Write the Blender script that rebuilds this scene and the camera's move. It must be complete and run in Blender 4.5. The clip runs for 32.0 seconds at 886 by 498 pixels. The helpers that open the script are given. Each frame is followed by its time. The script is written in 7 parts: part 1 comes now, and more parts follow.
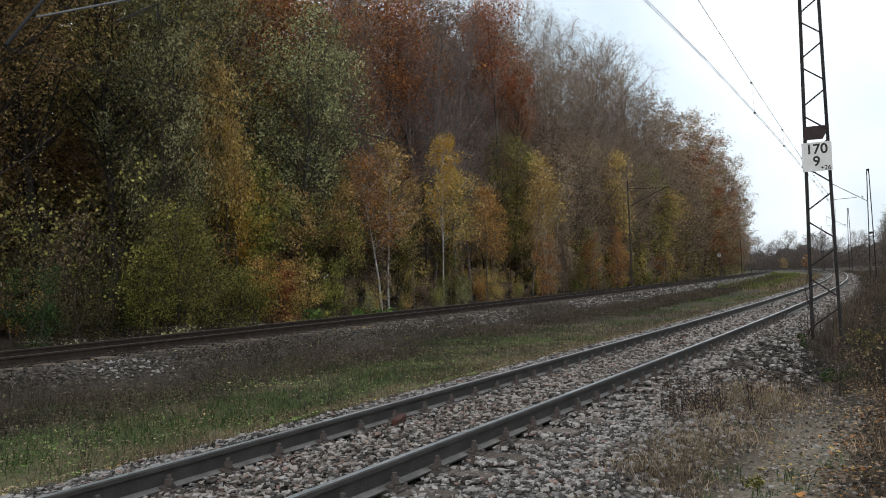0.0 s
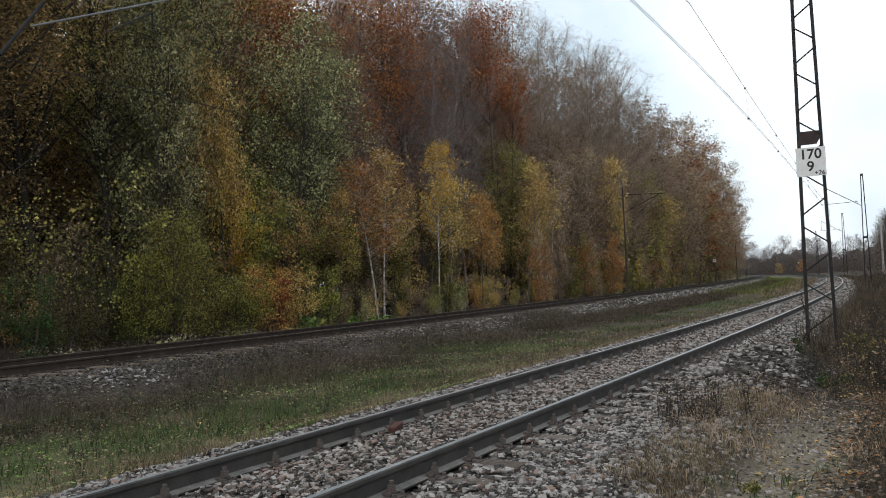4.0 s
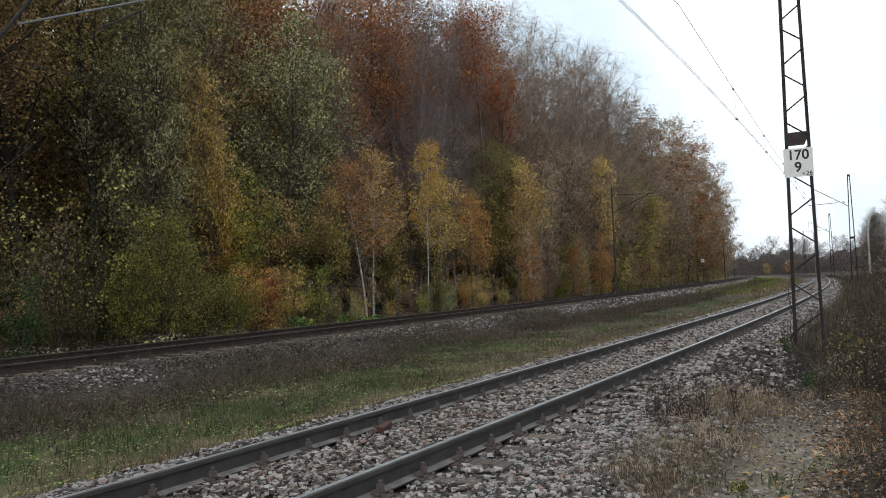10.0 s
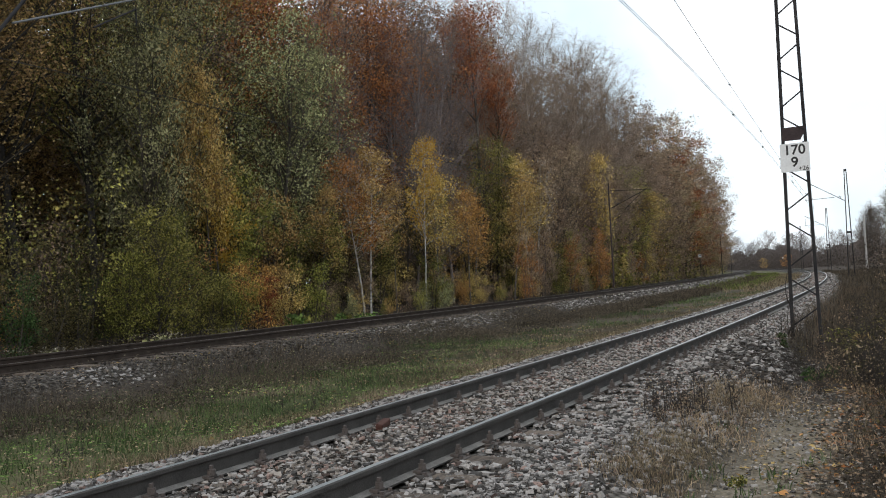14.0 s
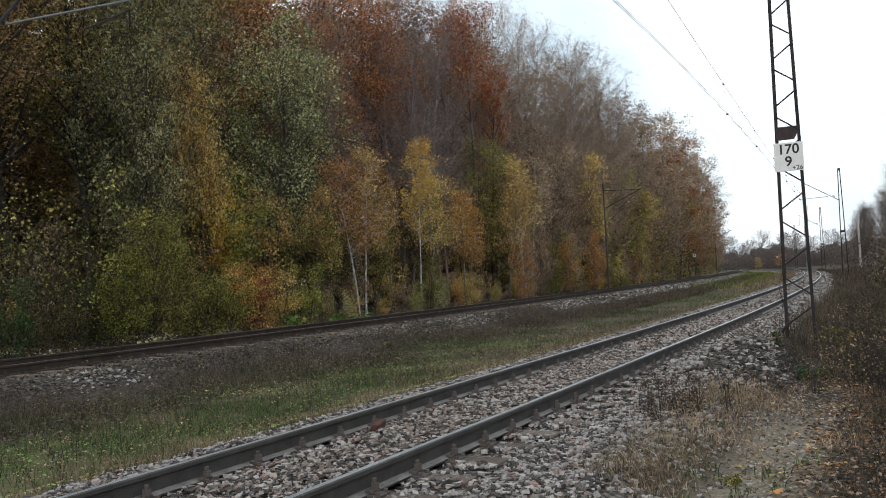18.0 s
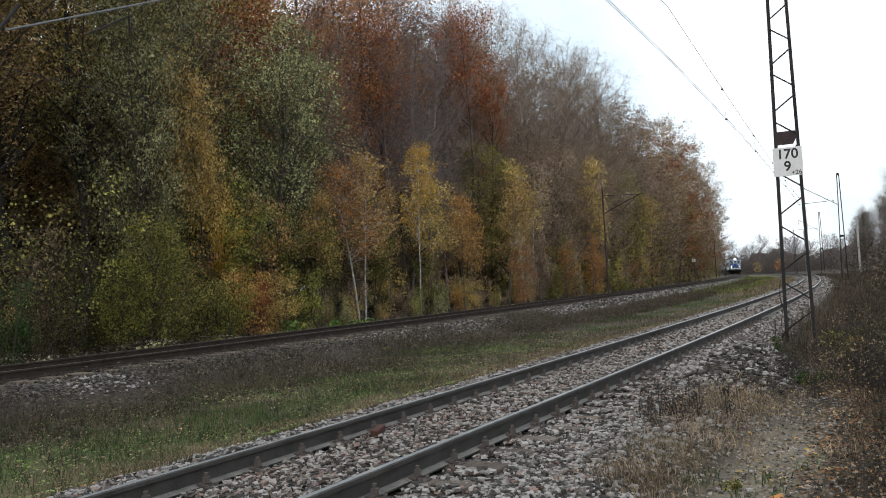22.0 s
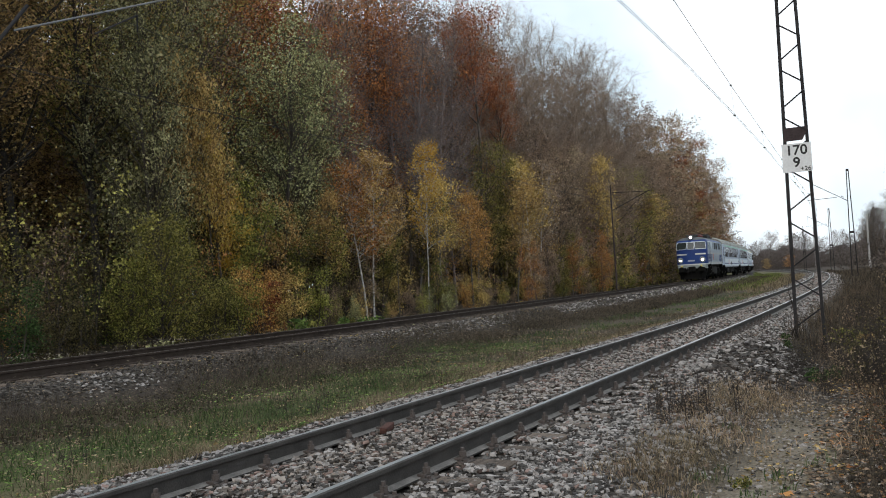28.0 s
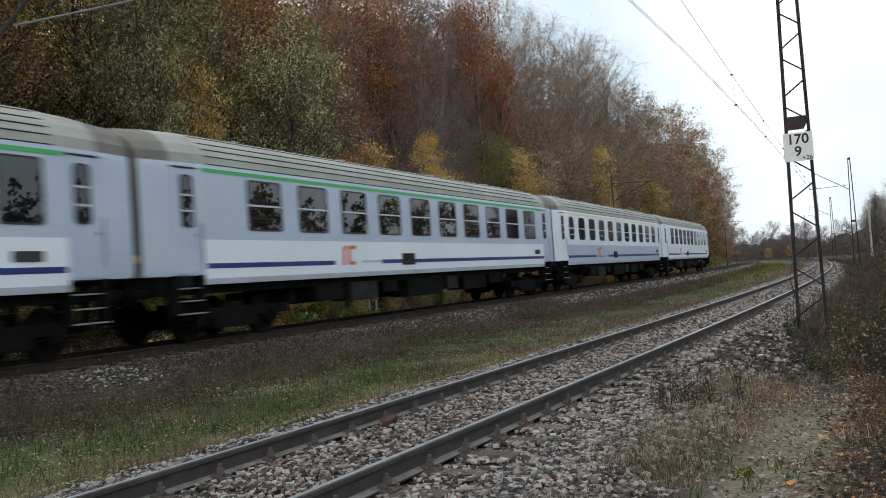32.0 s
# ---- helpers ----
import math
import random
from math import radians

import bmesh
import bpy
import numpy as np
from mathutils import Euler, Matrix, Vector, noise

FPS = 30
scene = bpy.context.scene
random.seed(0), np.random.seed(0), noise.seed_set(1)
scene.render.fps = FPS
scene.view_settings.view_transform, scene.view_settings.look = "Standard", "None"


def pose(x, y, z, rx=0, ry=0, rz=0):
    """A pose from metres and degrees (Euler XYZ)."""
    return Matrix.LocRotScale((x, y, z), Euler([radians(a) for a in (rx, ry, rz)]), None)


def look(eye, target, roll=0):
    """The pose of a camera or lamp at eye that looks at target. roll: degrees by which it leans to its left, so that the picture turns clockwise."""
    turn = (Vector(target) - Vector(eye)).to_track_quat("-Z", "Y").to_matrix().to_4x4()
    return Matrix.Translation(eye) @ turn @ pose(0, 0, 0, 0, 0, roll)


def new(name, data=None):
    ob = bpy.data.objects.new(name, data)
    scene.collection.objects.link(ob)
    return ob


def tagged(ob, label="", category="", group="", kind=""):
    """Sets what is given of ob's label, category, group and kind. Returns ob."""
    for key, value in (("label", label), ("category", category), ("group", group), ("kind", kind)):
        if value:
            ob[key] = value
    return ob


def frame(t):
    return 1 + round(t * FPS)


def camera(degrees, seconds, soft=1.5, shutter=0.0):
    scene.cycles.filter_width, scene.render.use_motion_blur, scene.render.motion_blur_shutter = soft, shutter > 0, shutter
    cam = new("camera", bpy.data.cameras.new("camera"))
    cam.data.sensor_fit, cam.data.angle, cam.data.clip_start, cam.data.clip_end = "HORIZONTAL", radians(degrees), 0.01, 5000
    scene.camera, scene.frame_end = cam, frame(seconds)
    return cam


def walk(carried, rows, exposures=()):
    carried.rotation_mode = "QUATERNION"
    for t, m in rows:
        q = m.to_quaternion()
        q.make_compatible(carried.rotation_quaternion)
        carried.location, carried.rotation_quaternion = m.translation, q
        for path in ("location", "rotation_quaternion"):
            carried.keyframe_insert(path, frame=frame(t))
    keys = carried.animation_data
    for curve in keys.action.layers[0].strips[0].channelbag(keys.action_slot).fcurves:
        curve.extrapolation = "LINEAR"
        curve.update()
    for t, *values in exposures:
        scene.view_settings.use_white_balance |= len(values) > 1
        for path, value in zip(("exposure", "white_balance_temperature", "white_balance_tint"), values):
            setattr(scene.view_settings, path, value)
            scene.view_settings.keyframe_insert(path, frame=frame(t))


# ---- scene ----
cam = camera(53.96, 32.0, soft=1.0, shutter=0.25)

# a hand-held telephone: it stays on one spot and only sways
EYE = (0.0, 0.0, 1.252)
walk(cam, [(t, pose(*EYE, rx, ry, rz)) for t, rx, ry, rz in [
    (0, 91.925, 2.215, 0.879), (0.5, 91.812, 2.282, 0.821), (1, 91.573, 2.457, 0.978), (1.5, 91.536, 2.566, 0.816),
    (2, 91.817, 2.522, 0.696), (2.5, 92.089, 2.66, 0.753), (3, 92.255, 2.657, 0.87), (3.5, 92.397, 2.629, 0.749),
    (5.5, 92.262, 2.536, 0.304), (6, 92.193, 2.649, 0.236), (6.5, 91.794, 2.547, 0.146), (7, 91.827, 2.579, 0.241),
    (7.5, 92.072, 2.541, 0.243), (8, 92.228, 2.483, 0.044), (8.5, 92.244, 2.477, 0.046), (9, 92.265, 2.337, 0.096),
    (9.5, 92.364, 2.354, -0.19), (10, 92.325, 2.502, -0.109), (10.5, 92.042, 2.595, 0.12), (11, 91.796, 2.628, 0.042),
    (11.5, 91.988, 2.667, 0.07), (12, 92.139, 2.599, 0.024), (12.5, 92.237, 2.633, 0.122), (13, 92.099, 2.657, -0.17),
    (13.5, 92.123, 2.916, -0.187), (14, 92.116, 2.852, -0.27), (14.5, 92.224, 2.839, -0.23), (16.5, 92.618, 3.005, -0.502),
    (17, 92.567, 3.2, -0.463), (17.5, 92.524, 3.157, -0.505), (18, 92.122, 3.056, -0.595), (18.5, 92.217, 3.032, -0.609),
    (19, 92.116, 2.998, -0.585), (19.5, 92.235, 2.917, -0.568), (20, 92.144, 3.042, -0.725), (20.5, 92.172, 3.099, -0.828),
    (21, 92.303, 3.175, -0.631), (21.5, 92.207, 3.072, -0.748), (22, 92.462, 3.138, -0.626), (22.5, 92.521, 3.141, -0.601),
    (23, 92.56, 3.192, -0.548), (23.5, 92.93, 3.412, -0.259), (24, 93.175, 3.296, -0.329), (24.5, 93.174, 3.256, -0.285),
    (25, 92.973, 3.077, -0.343), (25.5, 93.133, 3.038, -0.278), (27.5, 92.409, 3.34, -0.249), (28, 92.338, 3.31, -0.091),
    (28.5, 92.219, 3.291, -0.2), (29, 92.125, 3.294, 0.054), (29.5, 92.166, 3.306, -0.039), (30, 92.17, 3.392, -0.002),
    (30.5, 92.035, 3.453, -0.024), (31, 91.887, 3.609, 0.079), (31.5, 91.969, 3.819, 0.043), (32, 91.832, 3.785, 0.032),
]], [(0, -0.08), (6, -0.02), (11, 0.03), (17, 0.1), (23, 0.12), (25.5, 0.1), (28, 0.03), (31, 0.02), (32, -0.03)])

# ---- daylight: a bright overcast sky, the sun a soft patch behind the cloud ----
SUN_UP, SUN_ROUND = radians(32), radians(205)
world = bpy.data.worlds.new("overcast")
scene.world = world
world.use_nodes = True
wn, wl = world.node_tree.nodes, world.node_tree.links
wn.clear()
sky = wn.new("ShaderNodeTexSky")
sky.sky_type, sky.sun_disc = "NISHITA", False
sky.sun_elevation, sky.sun_rotation = SUN_UP, SUN_ROUND
sky.air_density, sky.dust_density, sky.ozone_density = 1.2, 4.0, 1.0
coord = wn.new("ShaderNodeTexCoord")
cloud = wn.new("ShaderNodeTexNoise")
cloud.inputs["Scale"].default_value, cloud.inputs["Detail"].default_value = 2.2, 5.0
wl.new(coord.outputs["Generated"], cloud.inputs["Vector"])
ramp = wn.new("ShaderNodeValToRGB")
ramp.color_ramp.elements[0].position, ramp.color_ramp.elements[0].color = 0.40, (5.8, 7.1, 8.1, 1)
ramp.color_ramp.elements[1].position, ramp.color_ramp.elements[1].color = 0.60, (10.2, 10.5, 10.8, 1)
wl.new(cloud.outputs["Fac"], ramp.inputs["Fac"])
veil = wn.new("ShaderNodeMix")
veil.data_type = "RGBA"
veil.inputs["Factor"].default_value = 0.82
wl.new(sky.outputs["Color"], veil.inputs["A"])
wl.new(ramp.outputs["Color"], veil.inputs["B"])
back = wn.new("ShaderNodeBackground")
back.inputs["Strength"].default_value = 0.136
wl.new(veil.outputs["Result"], back.inputs["Color"])
wl.new(back.outputs["Background"], wn.new("ShaderNodeOutputWorld").inputs["Surface"])

sun = new("sun", bpy.data.lights.new("sun", "SUN"))
sun.data.energy, sun.data.angle, sun.data.color = 0.7, radians(20), (1.0, 0.96, 0.9)
sun.matrix_basis = look((0, 0, 50), (50 * math.cos(SUN_UP) * -math.sin(SUN_ROUND), 50 * math.cos(SUN_UP) * -math.cos(SUN_ROUND), 50 - 50 * math.sin(SUN_UP)))
scene.view_settings.exposure = 0.0

# ---- materials ----
def shade(name, low, high, rough=0.8, scale=6.0, fine=60.0, bump=0.15, metal=0.0, spread=0.0, island=False, gloss=0.3, through_light=0.0, stretch=(1, 1, 1), coat=0.0, ends=(0.33, 0.75)):
    """A surface between two colours: broad stains, fine grain and relief. spread: how far one piece differs from the next."""
    m = bpy.data.materials.new(name)
    m.use_nodes = True
    n, l = m.node_tree.nodes, m.node_tree.links
    n.clear()
    out = n.new("ShaderNodeOutputMaterial")
    p = n.new("ShaderNodeBsdfPrincipled")
    p.inputs["Roughness"].default_value, p.inputs["Metallic"].default_value = rough, metal
    p.inputs["Specular IOR Level"].default_value = gloss
    p.inputs["Coat Weight"].default_value = coat
    tc = n.new("ShaderNodeTexCoord")
    mp = n.new("ShaderNodeMapping")
    mp.inputs["Scale"].default_value = stretch
    l.new(tc.outputs["Object"], mp.inputs["Vector"])
    broad = n.new("ShaderNodeTexNoise")
    broad.inputs["Scale"].default_value, broad.inputs["Detail"].default_value = scale, 3.0
    grain = n.new("ShaderNodeTexNoise")
    grain.inputs["Scale"].default_value, grain.inputs["Detail"].default_value = fine, 4.0
    l.new(mp.outputs["Vector"], broad.inputs["Vector"])
    l.new(mp.outputs["Vector"], grain.inputs["Vector"])
    add = n.new("ShaderNodeMath")
    add.operation = "MULTIPLY_ADD"
    l.new(grain.outputs["Fac"], add.inputs[0])
    add.inputs[1].default_value = 0.5
    half = n.new("ShaderNodeMath")
    half.operation = "MULTIPLY"
    half.inputs[1].default_value = 0.6
    l.new(broad.outputs["Fac"], half.inputs[0])
    l.new(half.outputs[0], add.inputs[2])
    val = add.outputs[0]
    if spread:
        rnd = n.new("ShaderNodeNewGeometry") if island else n.new("ShaderNodeObjectInfo")
        k = n.new("ShaderNodeMath")
        k.operation = "MULTIPLY_ADD"
        l.new(rnd.outputs["Random Per Island" if island else "Random"], k.inputs[0])
        k.inputs[1].default_value = spread
        off = n.new("ShaderNodeMath")
        off.operation = "SUBTRACT"
        l.new(val, off.inputs[0])
        off.inputs[1].default_value = spread / 2
        l.new(off.outputs[0], k.inputs[2])
        val = k.outputs[0]
    r = n.new("ShaderNodeValToRGB")
    r.color_ramp.elements[0].position, r.color_ramp.elements[0].color = ends[0], (*low, 1)
    r.color_ramp.elements[1].position, r.color_ramp.elements[1].color = ends[1], (*high, 1)
    l.new(val, r.inputs["Fac"])
    l.new(r.outputs["Color"], p.inputs["Base Color"])
    if bump:
        b = n.new("ShaderNodeBump")
        b.inputs["Strength"].default_value, b.inputs["Distance"].default_value = bump, 0.02
        l.new(grain.outputs["Fac"], b.inputs["Height"])
        l.new(b.outputs["Normal"], p.inputs["Normal"])
    if through_light:
        t = n.new("ShaderNodeBsdfTranslucent")
        l.new(r.outputs["Color"], t.inputs["Color"])
        mix = n.new("ShaderNodeMixShader")
        mix.inputs["Fac"].default_value = through_light
        l.new(p.outputs["BSDF"], mix.inputs[1])
        l.new(t.outputs["BSDF"], mix.inputs[2])
        l.new(mix.outputs["Shader"], out.inputs["Surface"])
    else:
        l.new(p.outputs["BSDF"], out.inputs["Surface"])
    return m


def leaf_mat(name, low, high, spread=0.72, gain=(0.9, 1.5), drift=0.2):
    """Leaves: one differs a little from the next, one tree more from its neighbour."""
    low, high = tuple(c * gain[0] for c in low), tuple(min(0.9, c * gain[1]) for c in high)
    m = shade(name, low, high, rough=0.6, scale=0.55, fine=3.0, bump=0, spread=spread, island=True, gloss=0.1, through_light=0.36, ends=(0.34, 0.96))
    n, l = m.node_tree.nodes, m.node_tree.links
    ramp_out = next(x for x in n if x.bl_idname == "ShaderNodeValToRGB").outputs["Color"]
    ends = [k.to_socket for k in ramp_out.links]
    own = n.new("ShaderNodeObjectInfo")
    vary = n.new("ShaderNodeHueSaturation")
    for sock, lo, hi in (("Value", 1 - drift, 1 + drift), ("Hue", 0.5 - drift * 0.06, 0.5 + drift * 0.06)):
        k = n.new("ShaderNodeMapRange")
        k.inputs["To Min"].default_value, k.inputs["To Max"].default_value = lo, hi
        l.new(own.outputs["Random"], k.inputs["Value"])
        l.new(k.outputs["Result"], vary.inputs[sock])
    l.new(ramp_out, vary.inputs["Color"])
    for sock in ends:
        l.new(vary.outputs["Color"], sock)
    return m


def glow(name, colour, strength):
    m = bpy.data.materials.new(name)
    m.use_nodes = True
    p = m.node_tree.nodes["Principled BSDF"]
    p.inputs["Base Color"].default_value = (*colour, 1)
    p.inputs["Emission Color"].default_value = (*colour, 1)
    p.inputs["Emission Strength"].default_value = strength
    return m


def pane_mat(name, tint, rough=0.04):
    """Dark glazing that mirrors the sky and wood; the inside behind it is unlit."""
    m = bpy.data.materials.new(name)
    m.use_nodes = True
    p = m.node_tree.nodes["Principled BSDF"]
    p.inputs["Base Color"].default_value = (*tint, 1)
    p.inputs["Roughness"].default_value = rough
    p.inputs["Specular IOR Level"].default_value = 0.85
    return m


RAIL_SIDE = shade("rail_rust", (0.03, 0.027, 0.025), (0.08, 0.073, 0.067), 0.75, 5, 90, 0.3, gloss=0.3)
# paler than the web: light on the foot's upper faces, put into the colour
RAIL_FOOT = shade("rail_foot_lit", (0.09, 0.085, 0.08), (0.24, 0.225, 0.21), 0.85, 6, 70, 0.3, gloss=0.2)
RAIL_TOP = shade("rail_polish", (0.26, 0.28, 0.29), (0.44, 0.465, 0.48), 0.34, 3, 40, 0.05, metal=0.6, stretch=(0.2, 0.2, 1))
RUST_TOP = shade("rail_dull_top", (0.07, 0.062, 0.058), (0.15, 0.135, 0.125), 0.5, 3, 40, 0.1, metal=0.3)
RAIL_DARK = shade("rail_grime", (0.02, 0.015, 0.012), (0.062, 0.047, 0.038), 0.85, 5, 90, 0.3, gloss=0.15)
IRON = shade("fastening_iron", (0.05, 0.042, 0.04), (0.12, 0.1, 0.09), 0.7, 9, 80, 0.3)
SLEEPER = shade("sleeper_wood", (0.06, 0.047, 0.038), (0.19, 0.15, 0.12), 0.9, 3, 30, 0.6, spread=0.25, stretch=(1, 8, 4))
STONE = shade("ballast_stone", (0.055, 0.051, 0.048), (0.335, 0.314, 0.298), 0.9, 7, 60, 0.35, spread=1.0, island=True)
STONE_TAN = shade("tan_stone", (0.052, 0.045, 0.039), (0.3, 0.265, 0.235), 0.9, 7, 60, 0.35, spread=1.0, island=True)
STONE_RED = shade("reddish_stone", (0.06, 0.042, 0.036), (0.25, 0.175, 0.15), 0.9, 7, 60, 0.35, spread=1.0, island=True)
STONE_DARK = shade("grimy_stone", (0.026, 0.022, 0.02), (0.11, 0.095, 0.085), 0.9, 7, 60, 0.35, spread=1.0, island=True)
STONE_ONE = shade("single_stone", (0.055, 0.051, 0.048), (0.3, 0.28, 0.265), 0.9, 9, 60, 0.35, spread=0.7)
RUSTY_STONE = shade("red_brown_block", (0.045, 0.02, 0.015), (0.1, 0.044, 0.034), 0.85, 6, 60, 0.4)
MAST_PAINT = shade("mast_paint", (0.012, 0.012, 0.014), (0.042, 0.039, 0.04), 0.75, 3, 40, 0.35, gloss=0.15)
MAST_RUST = shade("rusted_plate", (0.022, 0.016, 0.018), (0.06, 0.042, 0.042), 0.8, 6, 40, 0.3)
CONCRETE = shade("pole_concrete", (0.28, 0.27, 0.26), (0.48, 0.47, 0.46), 0.9, 2, 40, 0.3)
GALV = shade("galvanised", (0.2, 0.2, 0.2), (0.4, 0.4, 0.41), 0.5, 4, 50, 0.1, metal=0.6)
WIRE = shade("wire_copper", (0.05, 0.05, 0.05), (0.1, 0.095, 0.09), 0.6, 2, 20, 0, metal=0.4)
SIGN_WHITE = shade("sign_enamel", (0.55, 0.56, 0.57), (0.75, 0.76, 0.77), 0.45, 3, 25, 0.05)
BLACK = shade("sign_black", (0.01, 0.01, 0.012), (0.03, 0.03, 0.03), 0.5, 3, 25, 0)
BARK = shade("bark_grey_brown", (0.035, 0.03, 0.026), (0.12, 0.1, 0.085), 0.95, 2, 20, 0.6, spread=0.3, stretch=(3, 3, 0.6))
# the grey-brown bark at half brightness: the wood's shade put into the colour
BARK_SHADED = shade("bark_shaded", (0.016, 0.014, 0.012), (0.055, 0.047, 0.04), 0.95, 2, 20, 0.6, spread=0.3, stretch=(3, 3, 0.6))
BARK_PALE = shade("bark_birch", (0.1, 0.09, 0.085), (0.8, 0.77, 0.72), 0.85, 2.2, 9, 0.3, stretch=(1, 1, 2.5))
BARK_ASH = shade("bark_ash", (0.1, 0.09, 0.082), (0.27, 0.245, 0.22), 0.9, 2, 20, 0.4, stretch=(3, 3, 0.6))
TWIG = shade("twig_purple_grey", (0.075, 0.062, 0.058), (0.19, 0.155, 0.145), 0.9, 1, 10, 0, spread=0.3)
TWIG_GREY = shade("twig_mauve_grey", (0.1, 0.082, 0.078), (0.25, 0.205, 0.195), 0.9, 1, 10, 0, spread=0.3)
TWIG_PALE = shade("twig_beige", (0.2, 0.155, 0.122), (0.38, 0.297, 0.236), 0.9, 1, 10, 0, spread=0.3)
TWIG_MID = shade("twig_brown_grey", (0.12, 0.09, 0.072), (0.26, 0.2, 0.16), 0.9, 1, 10, 0, spread=0.3)
# distance haze is mixed into this colour: greyed, with little contrast
TWIG_HAZE = shade("twig_in_haze", (0.08, 0.068, 0.064), (0.165, 0.143, 0.136), 0.9, 0.2, 2, 0, spread=0.3)
STALK = shade("dried_stalk", (0.02, 0.016, 0.014), (0.06, 0.05, 0.043), 0.95, 2, 20, 0.2)
LEAF = {
    "olive": leaf_mat("leaf_olive", (0.071, 0.074, 0.024), (0.336, 0.292, 0.088), gain=(1.05, 1.75)),
    "grey": leaf_mat("leaf_grey_green", (0.085, 0.09, 0.045), (0.33, 0.315, 0.165), gain=(1.1, 1.85)),
    "yellow": leaf_mat("leaf_yellow", (0.42, 0.26, 0.04), (0.62, 0.45, 0.12), gain=(1.3, 1.6)),
    "ochre": leaf_mat("leaf_ochre", (0.235, 0.146, 0.048), (0.56, 0.38, 0.15), gain=(1.1, 1.75)),
    "orange": leaf_mat("leaf_orange", (0.225, 0.112, 0.04), (0.55, 0.295, 0.105), gain=(0.95, 1.45)),
    "rust": leaf_mat("leaf_rust", (0.16, 0.06, 0.026), (0.46, 0.185, 0.075), gain=(0.95, 1.4)),
    "brown": leaf_mat("leaf_brown", (0.1, 0.073, 0.052), (0.38, 0.28, 0.188), spread=0.5, gain=(1.1, 1.8)),
    "green": leaf_mat("leaf_fresh_green", (0.06, 0.105, 0.026), (0.2, 0.295, 0.085)),
    "ivy": leaf_mat("leaf_dark_green", (0.022, 0.042, 0.014), (0.085, 0.135, 0.045)),
    # haze by colour: a flat grey-brown for the trees at the bend
    "haze": leaf_mat("leaf_in_haze", (0.11, 0.088, 0.075), (0.2, 0.16, 0.135), gain=(1, 1.2)),
    # brown made paler: the distance haze over the farther wood is in the colour
    "hazed": leaf_mat("leaf_hazed_brown", (0.17, 0.122, 0.09), (0.34, 0.25, 0.185), spread=0.45, gain=(1.15, 1.75)),
    # olive darkened, so that foliage in the wood's shade is dark by colour
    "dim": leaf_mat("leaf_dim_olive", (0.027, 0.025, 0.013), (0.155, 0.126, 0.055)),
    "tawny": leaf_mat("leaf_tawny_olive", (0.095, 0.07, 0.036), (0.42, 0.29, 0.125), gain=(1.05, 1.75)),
    "moss": leaf_mat("leaf_moss_green", (0.09, 0.1, 0.026), (0.36, 0.335, 0.09), gain=(0.85, 1.35)),
}
GRASS = leaf_mat("grass_green", (0.037, 0.06, 0.024), (0.135, 0.188, 0.075), gain=(1, 1.3))
GRASS_FAR = leaf_mat("grass_far_green", (0.062, 0.08, 0.022), (0.2, 0.235, 0.075), gain=(1, 1.3))
STRAW = leaf_mat("grass_straw", (0.1, 0.08, 0.05), (0.32, 0.26, 0.165), gain=(1, 1.3))
CHIP = leaf_mat("dry_leaf_pale", (0.2, 0.17, 0.13), (0.5, 0.45, 0.38), gain=(1, 1.2))
STRAW_BROWN = leaf_mat("grass_fawn", (0.06, 0.044, 0.03), (0.2, 0.148, 0.1), gain=(1, 1.3))
WEED = leaf_mat("weed_dead_brown", (0.034, 0.027, 0.02), (0.125, 0.1, 0.075), gain=(1, 1.3))

# ---- plan: two curved tracks. s runs away from the eye along a track, e to the left of its axis ----
TRACK_A = dict(d=4.103, a=28.439, k=0.000879, z=0.0)      # the near line
TRACK_B = dict(d=13.943, a=26.873, k=0.000621, z=0.225)   # the line that the train takes


def on_track(tr, s, e=0.0, z=0.0):
    a, k = radians(tr["a"]), tr["k"]
    u, n = Vector((math.sin(a), math.cos(a))), Vector((-math.cos(a), math.sin(a)))
    far = min(max(s, -450), 450)
    b = far * k
    p = n * tr["d"] + (u * math.sin(b) + n * (1 - math.cos(b))) / k
    t, m = u * math.cos(b) + n * math.sin(b), n * math.cos(b) - u * math.sin(b)
    p = p + t * (s - far) + m * e
    return Vector((p.x, p.y, tr["z"] + z))


def track_turn(tr, s):
    """Heading of the track at s, degrees about z from the world's x axis."""
    return 90 - tr["a"] + math.degrees(min(max(s, -450), 450) * tr["k"])


def from_track(tr, x, y):
    """s and e of world points, as arrays."""
    a, k = radians(tr["a"]), tr["k"]
    u, n = np.array([math.sin(a), math.cos(a)]), np.array([-math.cos(a), math.sin(a)])
    c = n * (tr["d"] + 1 / k)
    vx, vy = x - c[0], y - c[1]
    return np.arctan2(vx * u[0] + vy * u[1], -(vx * n[0] + vy * n[1])) / k, 1 / k - np.hypot(vx, vy)


def ramp01(v, a, b):
    t = np.clip((v - a) / (b - a), 0, 1)
    return t * t * (3 - 2 * t)


def wobble(x, y, f, seed=0.0):
    """Cheap smooth unevenness from -1 to 1."""
    return (np.sin(x * f + 1.7 * np.sin(y * f * 0.7 + seed) + seed * 2.1) + np.sin(y * f * 1.3 + 1.3 * np.sin(x * f * 0.9 - seed) + seed)) / 2


